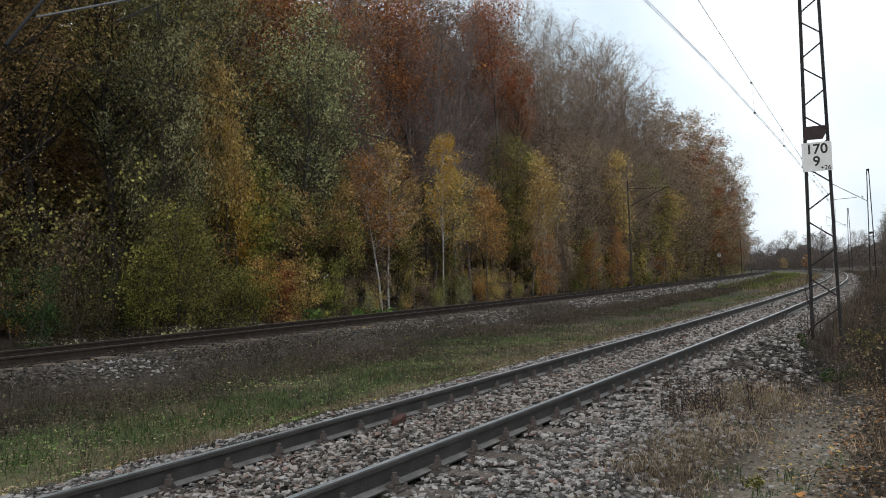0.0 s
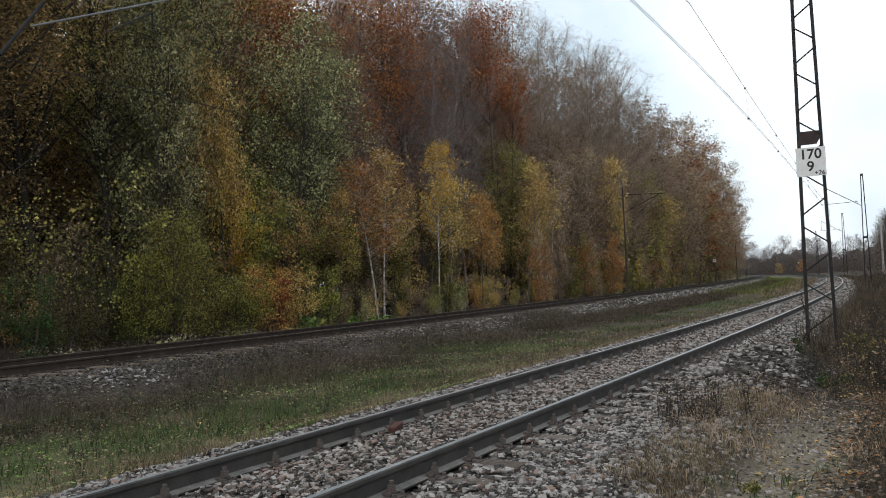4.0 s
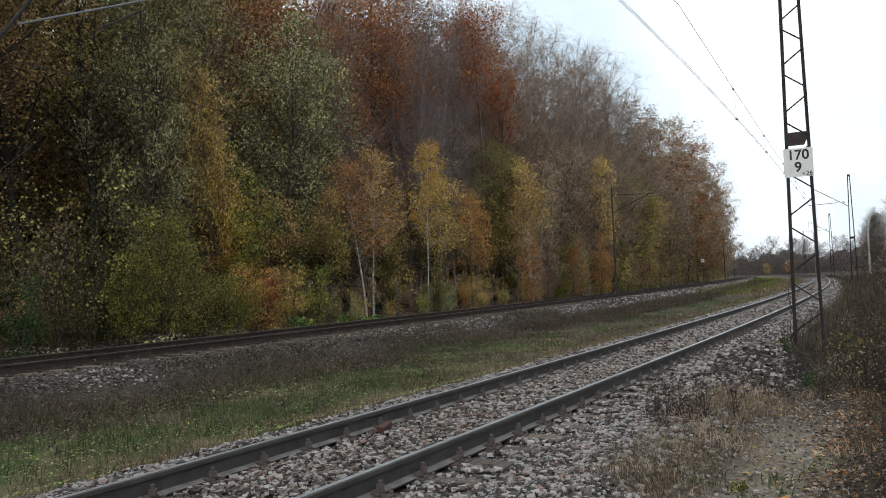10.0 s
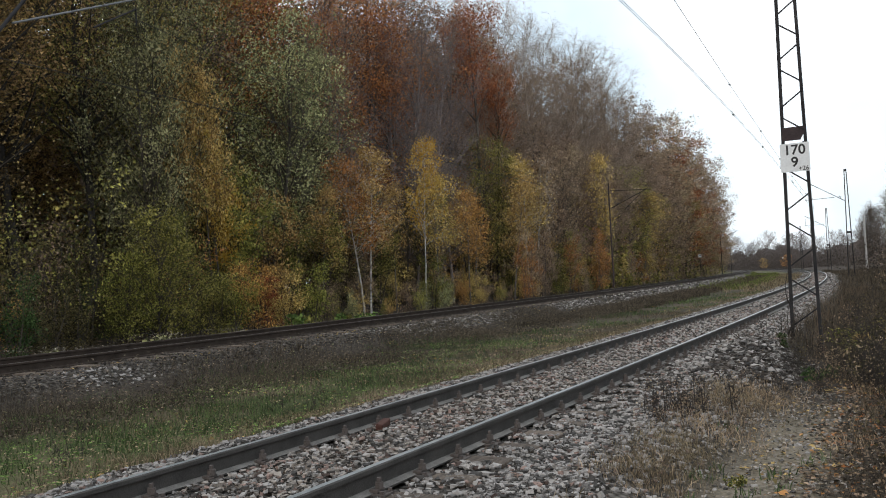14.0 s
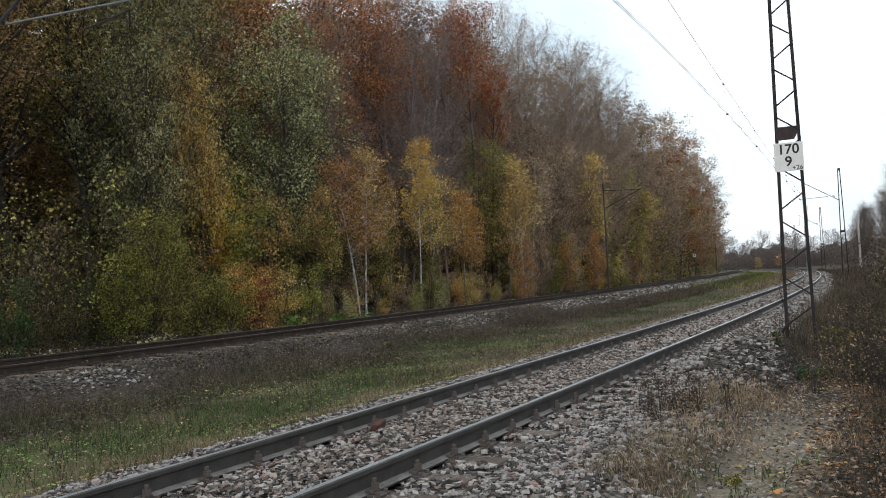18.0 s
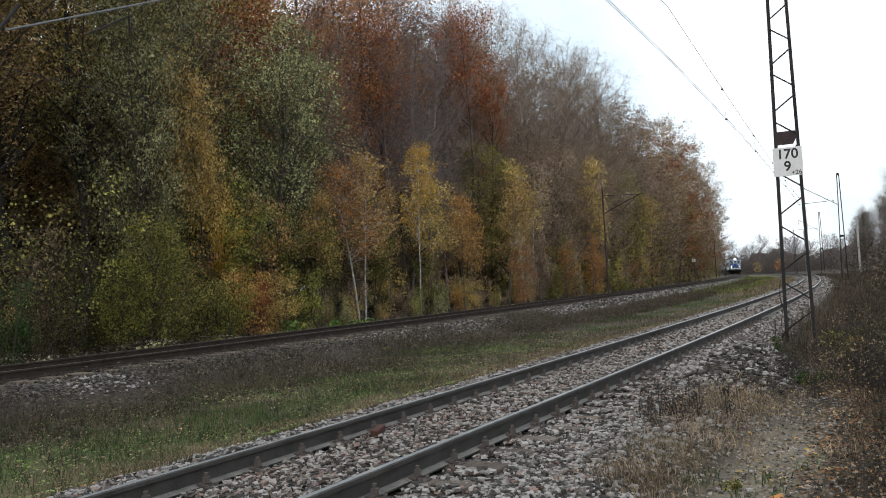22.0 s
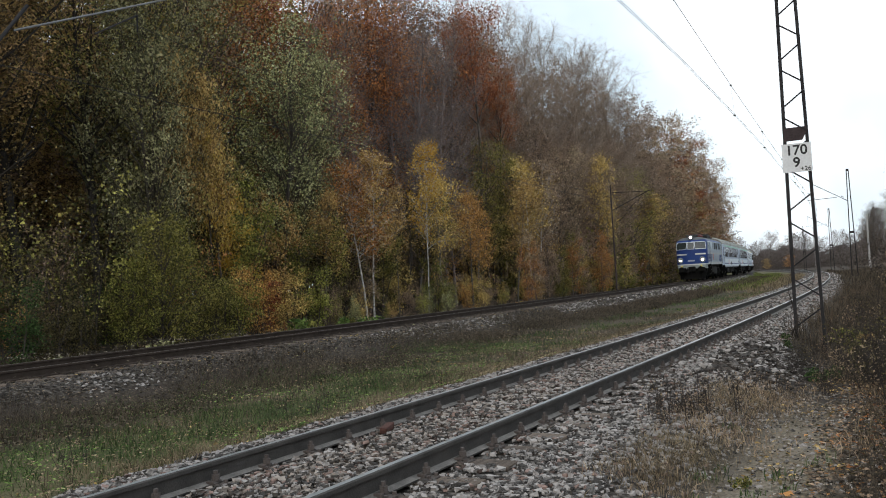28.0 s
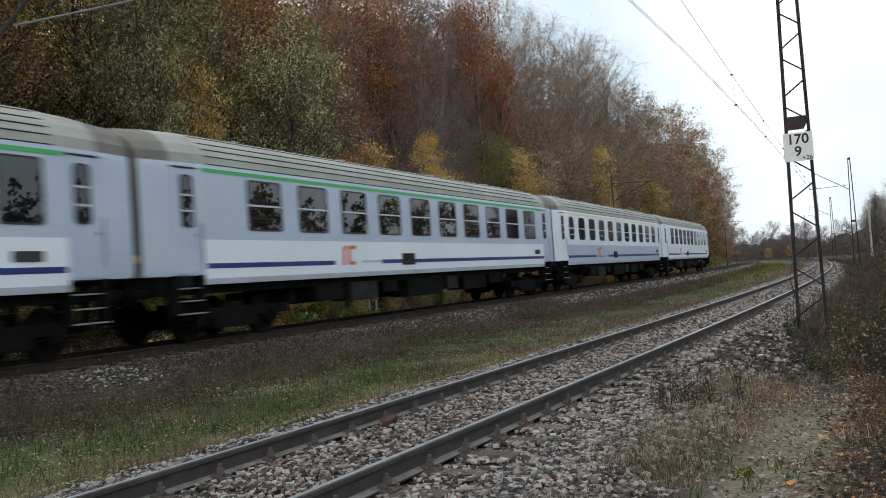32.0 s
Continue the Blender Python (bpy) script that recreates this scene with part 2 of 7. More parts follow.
def ground_height(x, y):
    x, y = np.asarray(x, float), np.asarray(y, float)
    s1, e1 = from_track(TRACK_A, x, y)
    s2, e2 = from_track(TRACK_B, x, y)
    base = -0.42 + 0.05 * wobble(x, y, 0.8) + 0.02 * wobble(x, y, 3.1, 2)
    base = base + 0.35 * ramp01(e2, 2.5, 9) + 0.25 * ramp01(e2, 9, 40)      # the wood stands a little higher
    base = base + 0.22 * ramp01(-e1, 4.6, 8.0)                              # low bank beside the path
    bed1 = -0.205 - 0.23 * ramp01(np.abs(e1 + 0.15), 1.75, 3.0) + 0.012 * wobble(x, y, 9, 1)
    bed2 = 0.02 - 0.5 * ramp01(np.abs(e2), 1.6, 3.4) + 0.015 * wobble(x, y, 7, 3)
    w1 = 1 - ramp01(np.abs(e1), 2.3, 3.3)
    w2 = 1 - ramp01(np.abs(e2), 2.4, 3.8)
    z = base * (1 - w1) + bed1 * w1
    z = z * (1 - w2) + bed2 * w2
    near = np.exp(-((s1 - 14.2) / 2.2) ** 2 - ((e1 + 1.95) / 0.5) ** 2)         # heap of stones by the mast's foot
    dip = ramp01(s1, 12.5, 16.5) * (1 - ramp01(s1, 45, 80)) * ramp01(-e1, 1.75, 2.5)    # lower ground past the heap
    return z + 0.28 * near - 0.3 * dip


def material_of(ob, *mats):
    for m in mats:
        ob.data.materials.append(m)
    return ob


def mesh_of(name, verts, faces, smooth=False):
    """A mesh from arrays: faces all triangles or all quads."""
    me = bpy.data.meshes.new(name)
    verts, faces = np.asarray(verts, np.float32), np.asarray(faces, np.int32)
    k = faces.shape[1]
    me.vertices.add(len(verts))
    me.vertices.foreach_set("co", verts.ravel())
    me.loops.add(faces.size)
    me.loops.foreach_set("vertex_index", faces.ravel())
    me.polygons.add(len(faces))
    me.polygons.foreach_set("loop_start", np.arange(0, faces.size, k, dtype=np.int32))
    me.polygons.foreach_set("loop_total", np.full(len(faces), k, np.int32))
    me.polygons.foreach_set("use_smooth", np.full(len(faces), smooth))
    me.update(calc_edges=True)
    return me


def spaced(stops):
    """Grid lines: (from, to, step) stretches."""
    v = []
    for a, b, st in stops:
        v += list(np.linspace(a, b, max(1, round((b - a) / st)), endpoint=False))
    return np.array(v + [stops[-1][1]])


gs = spaced([(-3000, -400, 650), (-400, -40, 40), (-40, 0, 2.5), (0, 4, 0.6), (4, 30, 0.22), (30, 60, 0.45), (60, 140, 1.6), (140, 450, 10), (450, 3600, 350)])
ge = spaced([(-2500, -200, 400), (-200, -30, 17), (-30, -9, 1.5), (-9, -4, 0.3), (-4, 14, 0.19), (14, 24, 0.5), (24, 90, 6), (90, 600, 60)])
grid = np.array([[on_track(TRACK_A, s, e)[:2] for e in ge] for s in gs])
gx, gy = grid[..., 0], grid[..., 1]
gz = ground_height(gx, gy)
rows_n, cols_n = gx.shape
idx = np.arange(rows_n * cols_n).reshape(rows_n, cols_n)
quads = np.stack([idx[:-1, :-1], idx[1:, :-1], idx[1:, 1:], idx[:-1, 1:]], -1).reshape(-1, 4)[:, ::-1]
ground = new("ground", mesh_of("ground", np.stack([gx, gy, gz], -1).reshape(-1, 3), quads, True))
tagged(ground, "trackside earth with gravel beds, grass and leaf litter", "ground", kind="structure")
s1g, e1g = from_track(TRACK_A, gx, gy)
s2g, e2g = from_track(TRACK_B, gx, gy)
stone_w = np.clip(1 - ramp01(np.abs(e1g + 0.25 * (1 - ramp01(s1g, 16, 24))), 1.9 - 0.35 * ramp01(s1g, 16, 24) * (e1g < 0), 2.7 - 0.5 * ramp01(s1g, 16, 24) * (e1g < 0)) + (1 - ramp01(np.abs(e2g), 1.9, 2.8)), 0, 1)
path_w = ramp01(-e1g, 2.5, 2.85) * (1 - ramp01(-e1g, 3.35 + 0.12 * wobble(gx, gy, 1.6), 3.75)) * (1 - ramp01(s1g, 9, 11.5))
green_w = ramp01(e1g, 2.0, 3.0) * (1 - ramp01(e2g, -5.4, -3.6) * (1 - 0.8 * ramp01(s1g, 62, 80))) * (1 - 0.75 * ramp01(s1g + 3 * wobble(gx, gy, 0.5), 11, 20) * (1 - ramp01(s1g, 62, 80)))
zone = np.stack([stone_w, green_w, path_w, np.ones_like(gx)], -1).astype(np.float32)
layer = ground.data.color_attributes.new("zone", "FLOAT_COLOR", "POINT")
layer.data.foreach_set("color", zone.ravel())


def ground_material():
    m = bpy.data.materials.new("trackside_earth")
    m.use_nodes = True
    n, l = m.node_tree.nodes, m.node_tree.links
    p = n["Principled BSDF"]
    p.inputs["Roughness"].default_value = 0.95
    p.inputs["Specular IOR Level"].default_value = 0.15
    tc = n.new("ShaderNodeTexCoord")

    def noise_tex(scale, detail=4.0):
        t = n.new("ShaderNodeTexNoise")
        t.inputs["Scale"].default_value, t.inputs["Detail"].default_value = scale, detail
        l.new(tc.outputs["Object"], t.inputs["Vector"])
        return t.outputs["Fac"]

    def two(fac, a, b, lo=0.35, hi=0.65):
        r = n.new("ShaderNodeValToRGB")
        r.color_ramp.elements[0].position, r.color_ramp.elements[0].color = lo, (*a, 1)
        r.color_ramp.elements[1].position, r.color_ramp.elements[1].color = hi, (*b, 1)
        l.new(fac, r.inputs["Fac"])
        return r.outputs["Color"]

    def mix(fac, a, b):
        x = n.new("ShaderNodeMix")
        x.data_type = "RGBA"
        l.new(fac, x.inputs["Factor"])
        l.new(a, x.inputs["A"])
        l.new(b, x.inputs["B"])
        return x.outputs["Result"]

    earth = two(noise_tex(9, 8), (0.024, 0.02, 0.017), (0.075, 0.061, 0.05))
    litter = two(noise_tex(26, 3), (0.035, 0.028, 0.022), (0.11, 0.088, 0.066), 0.4, 0.7)
    earth = mix(noise_tex(1.1), earth, litter)
    grass = two(noise_tex(14, 6), (0.03, 0.042, 0.016), (0.11, 0.125, 0.05))
    straw = two(noise_tex(40, 3), (0.085, 0.07, 0.045), (0.24, 0.19, 0.12))
    patch = n.new("ShaderNodeMapRange")
    patch.inputs["From Min"].default_value, patch.inputs["From Max"].default_value = 0.42, 0.6
    l.new(noise_tex(0.55, 3), patch.inputs["Value"])
    grass = mix(patch.outputs["Result"], grass, straw)
    cell = n.new("ShaderNodeTexVoronoi")
    cell.inputs["Scale"].default_value = 17.0
    l.new(tc.outputs["Object"], cell.inputs["Vector"])
    gravel = two(cell.outputs["Color"], (0.045, 0.04, 0.035), (0.22, 0.2, 0.18), 0.2, 0.9)
    # painted crevice shade: each pebble cell darkens towards its edge
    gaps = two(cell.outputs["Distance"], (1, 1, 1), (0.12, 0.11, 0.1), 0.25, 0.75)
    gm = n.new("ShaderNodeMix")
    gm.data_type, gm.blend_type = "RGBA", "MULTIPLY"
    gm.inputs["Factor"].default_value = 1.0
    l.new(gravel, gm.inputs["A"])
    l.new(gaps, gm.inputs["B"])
    trod = two(noise_tex(22, 8), (0.095, 0.085, 0.072), (0.3, 0.27, 0.23))
    trod = mix(noise_tex(2.3, 4), trod, straw)
    z = n.new("ShaderNodeVertexColor")
    z.layer_name = "zone"
    parts = n.new("ShaderNodeSeparateColor")
    l.new(z.outputs["Color"], parts.inputs["Color"])
    c = mix(parts.outputs["Green"], earth, grass)
    c = mix(parts.outputs["Blue"], c, trod)
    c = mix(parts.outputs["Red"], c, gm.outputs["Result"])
    l.new(c, p.inputs["Base Color"])
    b = n.new("ShaderNodeBump")
    b.inputs["Strength"].default_value, b.inputs["Distance"].default_value = 0.6, 0.03
    l.new(noise_tex(35, 6), b.inputs["Height"])
    l.new(b.outputs["Normal"], p.inputs["Normal"])
    return m


material_of(ground, ground_material())


# ---- mesh helpers ----
def part(name, bm, material, parent=None, label=""):
    """Links a bmesh as one mesh object under a thing or part."""
    me = bpy.data.meshes.new(name)
    bm.normal_update()
    bm.to_mesh(me)
    bm.free()
    ob = new(name, me)
    for m in material if isinstance(material, (list, tuple)) else (material,):
        me.materials.append(m)
    if parent is not None:
        ob.parent = parent
    if label:
        tagged(ob, label)
    return ob


def thing(name, label, category, m=None, group="", kind=""):
    ob = new(name)
    ob.empty_display_size = 0.3
    if m is not None:
        ob.matrix_basis = m
    return tagged(ob, label, category, group, kind)


def box(bm, x0, x1, y0, y1, z0, z1, bevel=0.0):
    """A box between corners, its edges rounded."""
    vs = [bm.verts.new((x, y, z)) for x in (x0, x1) for y in (y0, y1) for z in (z0, z1)]
    fs = [bm.faces.new([vs[i] for i in f]) for f in ((0, 1, 3, 2), (4, 6, 7, 5), (0, 4, 5, 1), (2, 3, 7, 6), (0, 2, 6, 4), (1, 5, 7, 3))]
    if bevel:
        bmesh.ops.bevel(bm, geom=list({e for f in fs for e in f.edges}), offset=bevel, segments=2, affect="EDGES", profile=0.6)
    return bm


def rod(bm, a, b, r, sides=8, r2=None):
    """A round bar from a to b."""
    a, b = Vector(a), Vector(b)
    d = b - a
    m = Matrix.Translation((a + b) / 2) @ d.to_track_quat("Z", "Y").to_matrix().to_4x4()
    bmesh.ops.create_cone(bm, cap_ends=True, segments=sides, radius1=r, radius2=r if r2 is None else r2, depth=d.length, matrix=m)
    return bm


def bar(bm, a, b, w, h, up=(0, 0, 1)):
    """A square-edged bar from a to b, w wide and h deep."""
    a, b = Vector(a), Vector(b)
    d = (b - a).normalized()
    side = d.cross(Vector(up))
    side = side.normalized() if side.length > 1e-4 else Vector((1, 0, 0))
    top = side.cross(d)
    ends = [[p + side * w / 2 * i + top * h / 2 * j for i, j in ((-1, -1), (1, -1), (1, 1), (-1, 1))] for p in (a, b)]
    v = [[bm.verts.new(p) for p in e] for e in ends]
    bm.faces.new(v[0][::-1])
    bm.faces.new(v[1])
    for i in range(4):
        bm.faces.new((v[0][i], v[0][(i + 1) % 4], v[1][(i + 1) % 4], v[1][i]))
    return bm


def loft(bm, rings, caps=True, mats=None):
    """Skin through rings of points of the same count."""
    v = [[bm.verts.new(p) for p in r] for r in rings]
    k = len(rings[0])
    for i in range(len(v) - 1):
        for j in range(k):
            f = bm.faces.new((v[i][j], v[i][(j + 1) % k], v[i + 1][(j + 1) % k], v[i + 1][j]))
            if mats:
                f.material_index = mats(i, j)
    if caps:
        bm.faces.new(v[0][::-1])
        bm.faces.new(v[-1])
    return bm


# ---- the two tracks ----
RAIL_SHAPE = [(-0.075, -0.172), (0.075, -0.172), (0.075, -0.16), (0.012, -0.142), (0.009, -0.045), (0.036, -0.036), (0.036, -0.008), (0.024, 0.0), (-0.024, 0.0), (-0.036, -0.008), (-0.036, -0.036), (-0.009, -0.045), (-0.012, -0.142), (-0.075, -0.16)]


def rail(tr, e, parent, top, side, foot, label):
    bm = bmesh.new()
    ss = list(np.arange(-40, 60, 1.0)) + list(np.arange(60, 420, 5.0))
    rings = [[on_track(tr, s, e + dx, dz) for dx, dz in RAIL_SHAPE] for s in ss]
    loft(bm, rings, mats=lambda i, j: 1 if j == 7 else 2 if j in (2, 12) else 0)
    return part("rail", bm, [side, top, foot], parent, label)


track_near = thing("railway_track", "single track with rust-sided steel rails, shiny tops", "railway track")
track_far = thing("railway_track", "second track on a raised stone bed beside the wood", "railway track")
for tr, ob, top, side, foot, word in ((TRACK_A, track_near, RAIL_TOP, RAIL_SIDE, RAIL_FOOT, "steel rail with a shiny top"), (TRACK_B, track_far, RUST_TOP, RAIL_DARK, RAIL_DARK, "dull dark steel rail")):
    for e in (-0.7525, 0.7525):
        rail(tr, e, ob, top, side, foot, word)

sleeper_bm = bmesh.new()
box(sleeper_bm, -0.13, 0.13, -1.28, 1.28, -0.32, -0.176, 0.012)
sleeper_mesh = bpy.data.meshes.new("sleeper")
sleeper_bm.to_mesh(sleeper_mesh)
sleeper_bm.free()
sleeper_mesh.materials.append(SLEEPER)
# a ribbed plate, two clips, two bolts with nuts
fix_bm = bmesh.new()
box(fix_bm, -0.075, 0.075, -0.17, 0.17, -0.18, -0.162, 0.004)
for sy in (-1, 1):
    box(fix_bm, -0.05, 0.05, sy * 0.045 - 0.035 + sy * 0.03, sy * 0.045 + 0.035 + sy * 0.03, -0.16, -0.135, 0.006)
    rod(fix_bm, (0, sy * 0.095, -0.165), (0, sy * 0.095, -0.06), 0.017, 8)
    rod(fix_bm, (0, sy * 0.095, -0.135), (0, sy * 0.095, -0.09), 0.032, 6)
    for sx in (-0.055, 0.055):
        rod(fix_bm, (sx, sy * 0.145, -0.17), (sx, sy * 0.145, -0.14), 0.018, 6)
fix_mesh = bpy.data.meshes.new("rail_fastening")
fix_bm.to_mesh(fix_mesh)
fix_bm.free()
fix_mesh.materials.append(IRON)
for tr, ob, s0, s1 in ((TRACK_A, track_near, 2.0, 62.0), (TRACK_B, track_far, 4.0, 70.0)):
    for i in range(int((s1 - s0) / 0.6)):
        s = s0 + 0.03 + i * 0.6
        turn = track_turn(tr, s)
        o = new("sleeper", sleeper_mesh)
        o.parent, o.matrix_basis = ob, Matrix.Translation(on_track(tr, s)) @ pose(0, 0, random.uniform(-0.008, 0.004), 0, 0, turn + random.uniform(-0.8, 0.8))
        if s < 26 and tr is TRACK_A:
            for e in (-0.7525, 0.7525):
                o = new("rail_fastening", fix_mesh)
                o.parent, o.matrix_basis = ob, Matrix.Translation(on_track(tr, s, e)) @ pose(0, 0, 0, 0, 0, turn + random.uniform(-2, 2))


# ---- catenary masts, wires, signs ----
def lattice_mast(m, height, wide, taper, label, group="", plate=False, arm=None, stout=1.0):
    """Two channel legs, laced zigzag on the near mast, tied by plates on the far ones; x runs across the track."""
    ob = thing("lattice_mast", label, "railway mast", m, group)

    def leg_x(side, z):
        return side * (wide - taper * z / height) / 2

    for side in (-1, 1):
        bm = bmesh.new()
        # channel: web outside, flanges inwards
        ring = lambda z: [(leg_x(side, z) + side * dx * stout, dy * stout, z) for dx, dy in ((0, -0.055), (0, 0.055), (-0.06, 0.055), (-0.06, 0.045), (-0.008, 0.045), (-0.008, -0.045), (-0.06, -0.045), (-0.06, -0.055))]
        loft(bm, [ring(-0.5), ring(height)])
        bmesh.ops.recalc_face_normals(bm, faces=bm.faces)
        part("leg", bm, MAST_PAINT, ob)
    if plate:
        z, k = 0.3, 0
        while z < height - 0.6:
            w = (wide - taper * z / height) / wide
            bm = bmesh.new()
            a, b = (-1, 1) if k % 2 == 0 else (1, -1)
            bar(bm, (leg_x(a, z) - a * 0.02, -0.058, z), (leg_x(b, z + 0.4 * w) - b * 0.02, -0.058, z + 0.4 * w), 0.03, 0.012, (0, 1, 0))
            part("lacing_bar", bm, MAST_PAINT, ob)
            z += 0.635 * w
            k += 1
    else:
        for z in (0.15, height * 0.42, height - 0.1):
            bm = bmesh.new()
            box(bm, leg_x(-1, z), leg_x(1, z), -0.06 * stout, 0.06 * stout, z - 0.1, z + 0.1, 0.01)
            part("tie_plate", bm, MAST_PAINT, ob)
    if plate:
        bm = bmesh.new()
        z = 4.46
        w = leg_x(1, z) - 0.02
        pts = [(-w, z), (w, z), (w, z - 0.1), (w - 0.1, z - 0.28), (-w, z - 0.28)]
        f0 = [bm.verts.new((x, -0.06, zz)) for x, zz in pts]
        f1 = [bm.verts.new((x, -0.048, zz)) for x, zz in pts]
        bm.faces.new(f0)
        bm.faces.new(f1[::-1])
        for i in range(5):
            bm.faces.new((f0[i], f1[i], f1[(i + 1) % 5], f0[(i + 1) % 5]))
        part("tie_plate", bm, MAST_RUST, ob, "rust-brown steel tie plate")
    if arm:
        z, reach, rise = arm
        bm = bmesh.new()
        rod(bm, (leg_x(-1, z), 0, z), (-wide / 2 - reach, 0, z + rise), 0.028, 8)
        part("bracket_tube", bm, MAST_PAINT, ob)
        bm = bmesh.new()
        rod(bm, (-wide / 2 - reach * 0.97, 0, z + rise * 0.97), (-wide / 2 - reach * 0.97, 0, z + 0.25), 0.02, 8)
        rod(bm, (-wide / 2 - reach * 1.1, 0, z + 0.3), (-wide / 2 - reach * 0.25, 0, z + 0.38), 0.022, 8)
        part("steady_arm", bm, MAST_PAINT, ob)
        bm = bmesh.new()
        for i in range(3):
            bmesh.ops.create_cone(bm, cap_ends=True, segments=10, radius1=0.07, radius2=0.05, depth=0.05, matrix=pose(-wide / 2 - 0.18 - i * 0.07, 0, z + 0.18 * rise + i * 0.07 * rise / reach, 0, -60, 0))
        part("insulator", bm, BLACK, ob)
    return ob


def mast_pose(s, e, z, turn=0.0, lean=0.0):
    """x across the near track, away from it to the right."""
    return Matrix.Translation(on_track(TRACK_A, s, e, z)) @ pose(0, 0, 0, 0, lean, track_turn(TRACK_A, s) - 90 + turn)


mast = lattice_mast(mast_pose(19.45, -2.32, -0.36), 9.8, 0.60, 0.24, "dark painted steel lattice mast with a kilometre sign", "masts beside the near track", plate=True)
lattice_mast(mast_pose(87.5, -2.85, -0.32), 10.0, 0.6, 0.36, "dark steel lattice mast with a catenary bracket", "masts beside the near track", arm=(7.1, 2.9, 1.9), stout=1.35)
lattice_mast(mast_pose(150, -3.0, -0.25), 10.0, 0.6, 0.36, "distant dark lattice mast with a catenary bracket", "masts beside the near track", arm=(7.1, 2.9, 1.9), stout=1.35)
lattice_mast(mast_pose(215, -3.0, -0.2), 10.0, 0.6, 0.36, "distant dark lattice mast with a catenary bracket", "masts beside the near track", arm=(7.1, 2.9, 1.9), stout=1.35)


def lettering(words, size, m, parent, material):
    cu = bpy.data.curves.new("lettering", "FONT")
    cu.body, cu.size, cu.align_x, cu.extrude = words, size, "CENTER", 0.001
    cu.offset = 0.006 if size > 0.2 else 0.0015
    tmp = bpy.data.objects.new("lettering", cu)
    me = bpy.data.meshes.new_from_object(tmp)
    bpy.data.objects.remove(tmp)
    o = new("lettering", me)
    me.materials.clear()
    me.materials.append(material)
    o.parent, o.matrix_basis = parent, m
    return o


sign = thing("kilometre_sign", "white enamel kilometre sign with black figures on the mast", "sign", mast_pose(19.45, -2.32, -0.36))
bm = bmesh.new()
box(bm, -0.285, 0.285, -0.085, -0.075, 3.52, 4.12, 0.004)
part("plate", bm, SIGN_WHITE, sign)
bm = bmesh.new()
for z in (3.62, 4.02):
    box(bm, -0.28, 0.28, -0.075, -0.054, z - 0.02, z + 0.02, 0.003)
part("mounting_rail", bm, MAST_PAINT, sign)
for words, size, x, z in (("170", 0.285, 0.0, 3.885), ("9", 0.285, -0.01, 3.63), ("+26", 0.13, 0.16, 3.54)):
    lettering(words, size, pose(x, -0.0875, z, 90, 0, 0), sign, BLACK)


def wire(name, label, pts, r, parent=None):
    """A hanging wire through points, as a thin tube."""
    bm = bmesh.new()
    pts = [Vector(p) for p in pts]
    rings = []
    for i, p in enumerate(pts):
        d = (pts[min(i + 1, len(pts) - 1)] - pts[max(i - 1, 0)]).normalized()
        x = d.cross(Vector((0, 0, 1))).normalized()
        y = x.cross(d)
        rings.append([p + (x * math.cos(a) + y * math.sin(a)) * r for a in (0.5, 2.6, 4.7)])
    loft(bm, rings)
    return part(name, bm, WIRE, parent, label)


SPANS = [(-45, 19.45), (19.45, 87.5), (87.5, 150), (150, 215), (215, 280)]


def overhead(tr, contact, messenger, spans, zig):
    line = thing("overhead_line", "thin dark overhead contact wires with hangers", "overhead line")
    for k, (a, b) in enumerate(spans):
        ss = np.linspace(a, b, 17)
        u = lambda s: (s - a) / (b - a)
        side = lambda s: zig * (1 - 2 * u(s)) * (1 if k % 2 else -1)
        for off in (-0.02, 0.02):
            wire("contact_wire", "", [on_track(tr, s, side(s) + off, contact(s) - 0.15 * 4 * u(s) * (1 - u(s)) * 0.3 - tr["z"]) for s in ss], 0.006, line)
        hang = lambda s: messenger - 1.35 * 4 * u(s) * (1 - u(s)) - tr["z"]
        wire("messenger_wire", "", [on_track(tr, s, side(s) * 0.3, hang(s)) for s in ss], 0.008, line)
        for j in range(1, 9):
            s = a + (b - a) * j / 9
            bm = bmesh.new()
            lo, hi = on_track(tr, s, side(s), contact(s) - tr["z"] - 0.04), on_track(tr, s, side(s) * 0.3, hang(s))
            rod(bm, lo, hi, 0.003, 4)
            box(bm, lo.x - 0.03, lo.x + 0.03, lo.y - 0.03, lo.y + 0.03, lo.z - 0.015, lo.z + 0.03)
            box(bm, hi.x - 0.025, hi.x + 0.025, hi.y - 0.025, hi.y + 0.025, hi.z - 0.03, hi.z + 0.015)
            part("hanger", bm, WIRE, line)
    return line


overhead(TRACK_A, lambda s: 5.98 - 0.012 * min(30, max(0, s - 14)), 7.25, SPANS, -0.1)
overhead(TRACK_B, lambda s: 5.75, 7.4, [(-50, 12), (12, 72), (72, 150), (150, 215)], 0.2)


